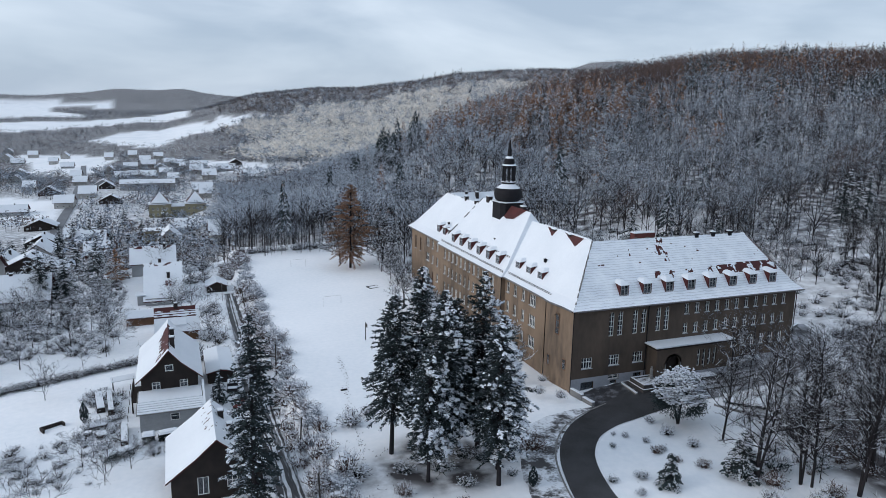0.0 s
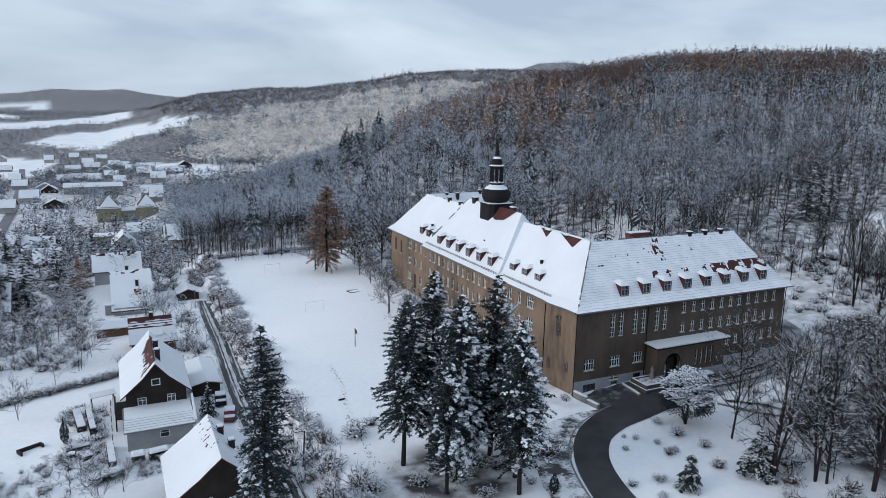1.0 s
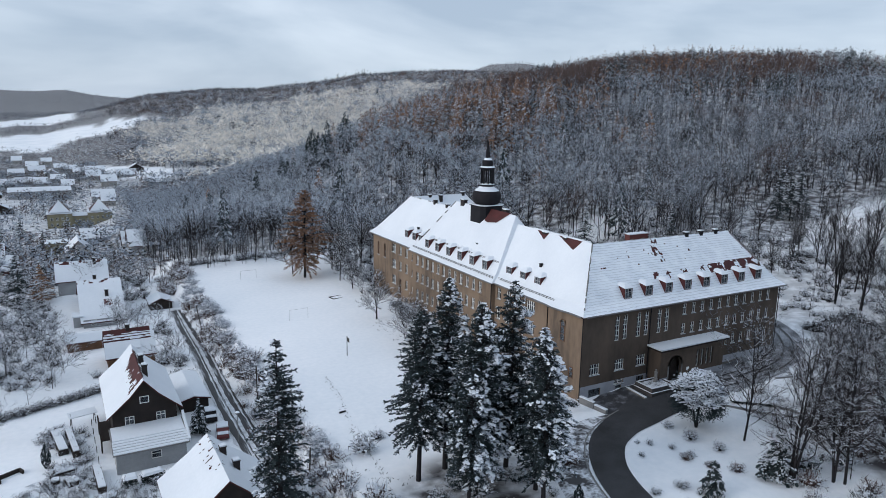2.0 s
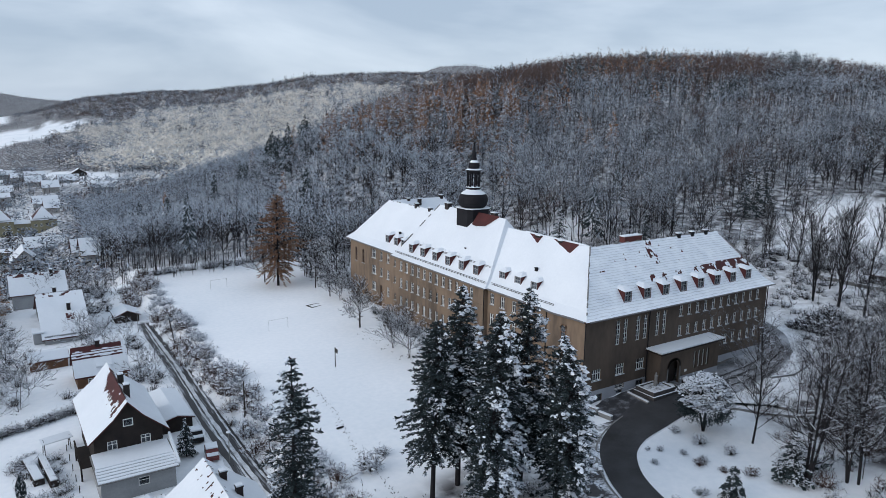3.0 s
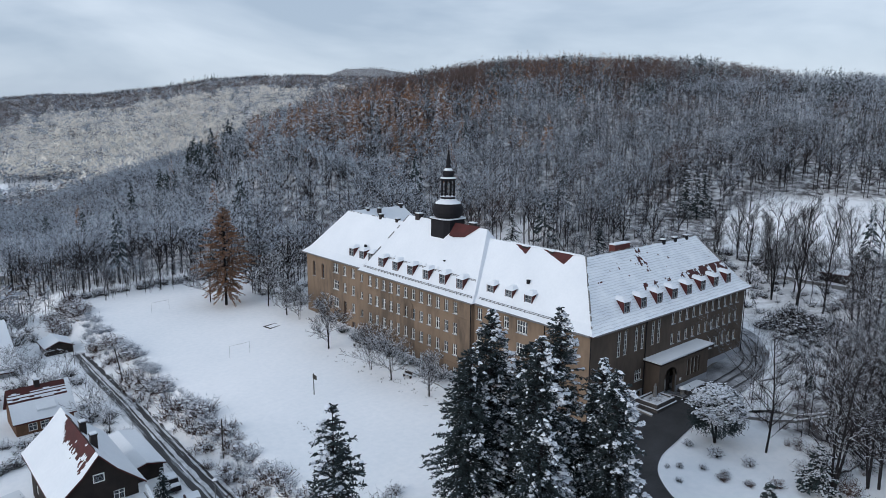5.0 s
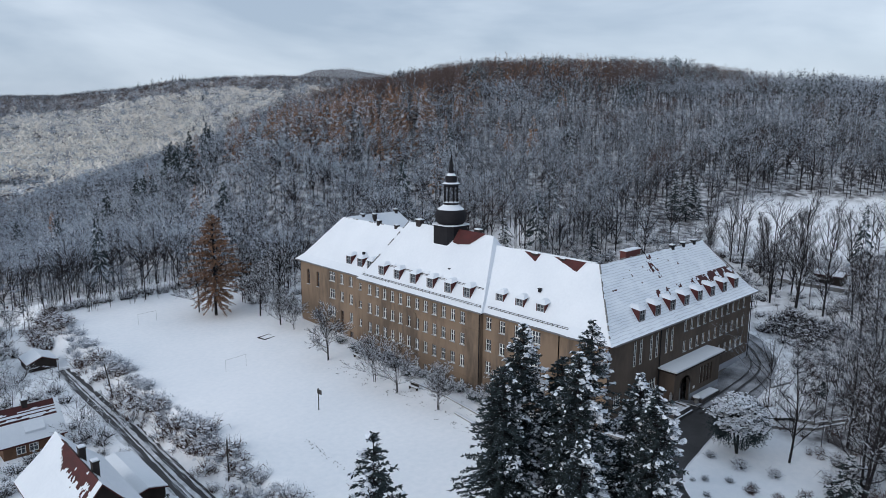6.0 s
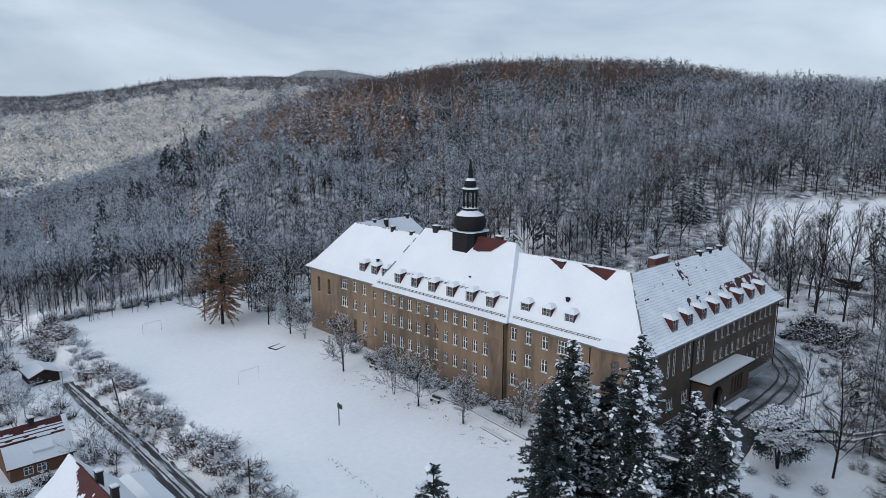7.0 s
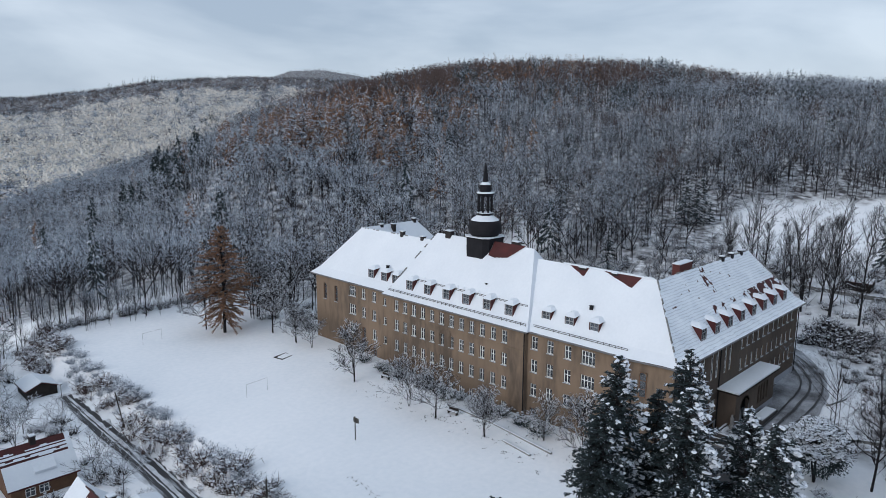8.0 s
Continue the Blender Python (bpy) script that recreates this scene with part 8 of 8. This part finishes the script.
def car(x, y, turn, body_mat, label):
    c = thing("car", place(x, y, turn), label, "car", "parked cars")
    prof = [(-2.0, 0.35), (-2.05, 0.75), (-1.9, 0.95), (-1.1, 1.0), (-0.6, 1.42), (0.9, 1.45), (1.6, 1.0), (2.05, 0.9), (2.1, 0.4)]
    s = Shape()
    k = len(prof)
    for yy, w in ((-0.82, 1), (0.82, -1)):
        s.poly([(px, yy, pz) for px, pz in (prof if w < 0 else prof[::-1])])
    for (ax, az), (bx, bz) in zip(prof, prof[1:] + prof[:1]):
        s.poly([(ax, -0.82, az), (ax, 0.82, az), (bx, 0.82, bz), (bx, -0.82, bz)])
    part("body", s, body_mat, c)
    part("window_band", Shape().prism([(-0.75, -0.835), (1.2, -0.835), (1.2, 0.835), (-0.75, 0.835)], 1.03, 1.3), DARK, c)
    part("snow_cover", Shape().prism([(-0.7, -0.78), (1.0, -0.78), (1.0, 0.78), (-0.7, 0.78)], 1.46, 1.62).prism([(-1.95, -0.76), (-1.1, -0.76), (-1.1, 0.76), (-1.95, 0.76)], 0.98, 1.1), SNOW, c)
    for wx in (-1.25, 1.3):
        for wy in (-0.86, 0.66):
            w = part("wheel", Shape().tube((wx, wy, 0.31), (wx, wy + 0.2, 0.31), 0.32, 0.32, 12), ASPHALT, c)
            part("rim", Shape().tube((wx, wy - 0.01, 0.31), (wx, wy + 0.21, 0.31), 0.18, 0.18, 8), STONE, w)
    return c


car(-46.4, 23.4, 80, RED, "small red car with a thick layer of snow")
car(-46.9, 29.8, 85, COPPER, "dark parked car half hidden under snow")

# ---- chalet garden ----
sbx = thing("garden_bench", place(-72.9, 24.2, 28), "dark U-shaped timber seat in the snowy garden", "bench")
part("back_board", Shape().box(-1.6, 0.5, -0.1, 1.6, 0.75, 0.5), WOOD, sbx)
part("side_board", Shape().box(-1.6, -0.6, -0.1, -1.35, 0.5, 0.5), WOOD, sbx)
part("side_board", Shape().box(1.35, -0.3, -0.1, 1.6, 0.5, 0.5), WOOD, sbx)
for x, y, w, d, h, a in ((-67.2, 31.0, 1.2, 7.0, 0.8, 8), (-65.6, 30.0, 0.9, 8.0, 0.9, 6), (-66.8, 22.5, 2.2, 2.0, 0.5, 10), (-62.9, 17.5, 1.0, 6.0, 0.8, 3), (-66.0, 18.8, 1.4, 1.6, 0.6, 20), (-67.8, 20.0, 1.0, 1.0, 0.5, 0)):
    bed = thing("raised_bed", place(x, y, a), "raised garden bed edged with dark boards, filled with snow", "garden bed", "raised beds")
    part("frame", Shape().box(-w / 2, -d / 2, -0.3, w / 2, d / 2, h), WOOD, bed)
    part("snow_fill", Shape().box(-w / 2 + 0.06, -d / 2 + 0.06, h + 0.004, w / 2 - 0.06, d / 2 - 0.06, h + 0.14), SNOW, bed)
for x, y, w, d, h, a in ((-63.4, 11.3, 4.2, 1.2, 1.1, 22), (-59.6, 14.6, 1.6, 1.6, 1.3, 0), (-57.0, 14.8, 2.6, 1.4, 1.2, 10), (-54.6, 13.6, 1.2, 2.4, 1.1, 20), (23.0, -12.0, 6.5, 3.6, 0.45, -40)):
    hd = thing("clipped_hedge", place(x, y, a), "clipped dark box hedge with a flat cushion of snow", "hedge", "clipped hedges")
    r = np.random.default_rng(int(abs(x) * 10))
    k = int(260 * w * d)
    b = np.stack([(r.random(k) - 0.5) * w, (r.random(k) - 0.5) * d, r.random(k) * h], -1)
    rng = r
    vv = blades(b, b + r.normal(size=(k, 3)) * 0.16, np.full(k, 0.07), 3)
    part("leaves", soup("leaves", vv[0], vv[1].ravel(), np.full(len(vv[1]), 3), vv[2], TREE_MATS), None, hd)
    nx, ny, sn = 9, 7, Shape()
    for i in range(nx):
        for j in range(ny):
            sn.v.append(((i / (nx - 1) - 0.5) * (w + 0.1), (j / (ny - 1) - 0.5) * (d + 0.1), h + (0.0 if i in (0, nx - 1) or j in (0, ny - 1) else 0.24 + 0.05 * noise.noise((i, j, x)))))
    for i in range(nx - 1):
        for j in range(ny - 1):
            sn.f.append((i * ny + j, (i + 1) * ny + j, (i + 1) * ny + j + 1, i * ny + j + 1))
            sn.m.append(0)
    part("snow_cushion", sn, SNOW, hd)
fr = thing("garden_swing", place(-64.0, 36.5, 10), "timber swing frame with a snowy awning", "swing")
for xx in (-1.6, 1.6):
    for yy in (-0.7, 0.7):
        part("post", Shape().tube((xx, yy, -0.2), (xx, yy * 0.3, 2.0), 0.06, 0.05, 6), WOOD, fr)
part("awning", Shape().slab([(-1.9, -0.9, 1.8), (1.9, -0.9, 1.9), (1.9, 0.9, 2.1), (-1.9, 0.9, 2.0)], 0.1), SNOW, fr)
for i in range(9):
    tagged(part("fence_post", Shape().tube((0, 0, -0.3), (0, 0, 1.0), 0.05, 0.05, 6), WOOD, None, "", place(-62.5 - 0.05 * i, 10 + 3.2 * i)), "thin dark garden fence post beside the path", "fence post", "fence posts")
tagged(part("post", Shape().tube((0, 0, -0.3), (0, 0, 1.5), 0.16, 0.13, 7), BARK, None, "", place(186.0, 40.0)), "dark stump standing in the snowy clearing", "stump")
made_o = {}
for i, (x, y, k) in enumerate([(157.2, 47.6, 1.25), (152, 57, 1.0), (166, 58, 1.0), (176, 57, 1.1), (161.5, 33.8, 0.75), (186, 52, 1.2), (171.2, 31.4, 0.95), (198, 40, 1.5), (174.3, 18.3, 0.9), (148.5, 56.5, 0.8), (160, 57.5, 0.8), (171, 55.5, 0.9), (181, 49, 0.6), (168, 45, 0.45)]):
    m = place(x, y, 50 * i, k)
    if i % 2 not in made_o:
        made_o[i % 2] = split_tree("fruit_tree", orchard[i % 2], m, "small bare tree standing in the snowy clearing", "tree", "trees in the clearing")
    else:
        again(made_o[i % 2], m)
# bare trees between the school and the clearing
made_o = {}
mid_t = [bare_tree(22, 0.3, 1, 95, 4, 0.15, 0.022, (24, 11, 9, 4), 0.12, 0.8), bare_tree(20, 0.32, 2, 96, 4, 0.15, 0.022, (15, 11, 9, 4), 0.14, 0.8)]
for i, (x, y, k) in enumerate([(76.5, -1.2, 0.98), (78.0, 4.6, 1.1), (76.9, -6.6, 0.9), (78.4, 10.4, 0.95), (85.7, 8.7, 0.8), (95.9, 20.0, 0.62), (101.3, 30.0, 0.72), (98.0, 25.5, 0.68), (90.0, 16.5, 0.7), (104.0, 37.0, 0.6), (88.0, 12.0, 0.75), (99.0, 35.0, 0.6), (86, -13, 0.9), (70, -22, 0.85), (98, -16, 0.8), (84, 30, 0.5)]):
    m = place(x, y, 63 * i, k)
    if i % 2 not in made_o:
        made_o[i % 2] = split_tree("bare_tree", mid_t[i % 2], m, "tall bare tree with upswept grey branches on the slope", "tree", "bare trees behind the school")
    else:
        again(made_o[i % 2], m)

tr_ = np.random.default_rng(31)
pts = [(60 + 12 * a, -6 + 11 * b) for a, b in tr_.random((90, 2))] + [(92 + 12 * a, 16 + 20 * b) for a, b in tr_.random((34, 2))]
pts = [(x, y) for x, y in pts if abs(y - 5 - 1.5 * (x - 54)) > 5]
bush_belt("thicket", pts, 1.1 + 1.2 * tr_.random(len(pts)), "dark leafless thicket beside the track", 0.22, 0, "thicket")
low_wall("park_edge_wall", [(94, 18), (92.8, 8.6), (93.4, -4.5), (95, -22)], 0.5, 0.9, "low dark stone wall across the snowy park", base=-0.5, cap=0.05)
gable_house("garden_shed", 97.0, 2.0, 100.5, 8.0, float(land(98, 5)), float(land(98, 5)) + 1.9, float(land(98, 5)) + 2.6, "y", "small dark timber shed among the trees", WOOD, WOOD, 0.3)
gable_house("low_shed", 40, 38, 50, 45, float(land(45, 41)), float(land(45, 41)) + 2.6, float(land(45, 41)) + 3.6, "x", "low red-brown shed under snow behind the school", BRICK, BRICK, 0.4)

# the tangled corner of the chalet garden
made_o = {}
for i, (x, y, k) in enumerate([(-67.5, 9.5, 0.95), (-64.5, 4.0, 1.0), (-71.0, -3.0, 1.2), (-61.5, 7.5, 0.75), (-66.5, 13.0, 0.6)]):
    m = place(x, y, 50 * i, k)
    if i % 2 not in made_o:
        made_o[i % 2] = split_tree("fruit_tree", orchard[i % 2], m, "tangled leafless garden tree with snow on its twigs", "tree", "trees in the chalet garden")
    else:
        again(made_o[i % 2], m)
gr = np.random.default_rng(41)
pts = [(-82 + 24 * a, -8 + 22 * b) for a, b in gr.random((46, 2))]
pts = [(x, y) for x, y in pts if not (-64 < x < -46 and -6 < y < 9) and not (-65 < x < -61)]
pts += [(-70 + 6.5 * a, 14 + 24 * b) for a, b in gr.random((46, 2))] + [(-61.5 + 10 * a, 10.5 + 4.5 * b) for a, b in gr.random((16, 2))] + [(-68.5 + 5 * a, 13 + 12 * b) for a, b in gr.random((14, 2))] + [(-80 + 13 * a, 7 + 12 * b) for a, b in gr.random((44, 2))]
bush_belt("garden_tangle", pts, 0.5 + 0.9 * gr.random(len(pts)), "snowy perennials and twigs in the chalet garden", 0.5, 0, "shrubs")

split_tree("larch", fir(9.5, 2.6, 261, 0.15, 0.1, 0.2, 18, 11, 0.5, 4), place(-69.6, 112.5), "rusty brown garden larch beside a pale house", "tree")
er = np.random.default_rng(47)
pts = [(44 + 24 * a, -26 + 26 * b) for a, b in er.random((120, 2))]
pts = [(x, y) for x, y in pts if y < -2.6 + 0.8 * (x - 46) - 4 and not (33 < x < 45 and y > -10)]
bush_belt("bed_shrubs", pts, 0.6 + 0.9 * er.random(len(pts)), "dark shrubs in the snowy beds beyond the track", 0.25, 0, "shrubs")
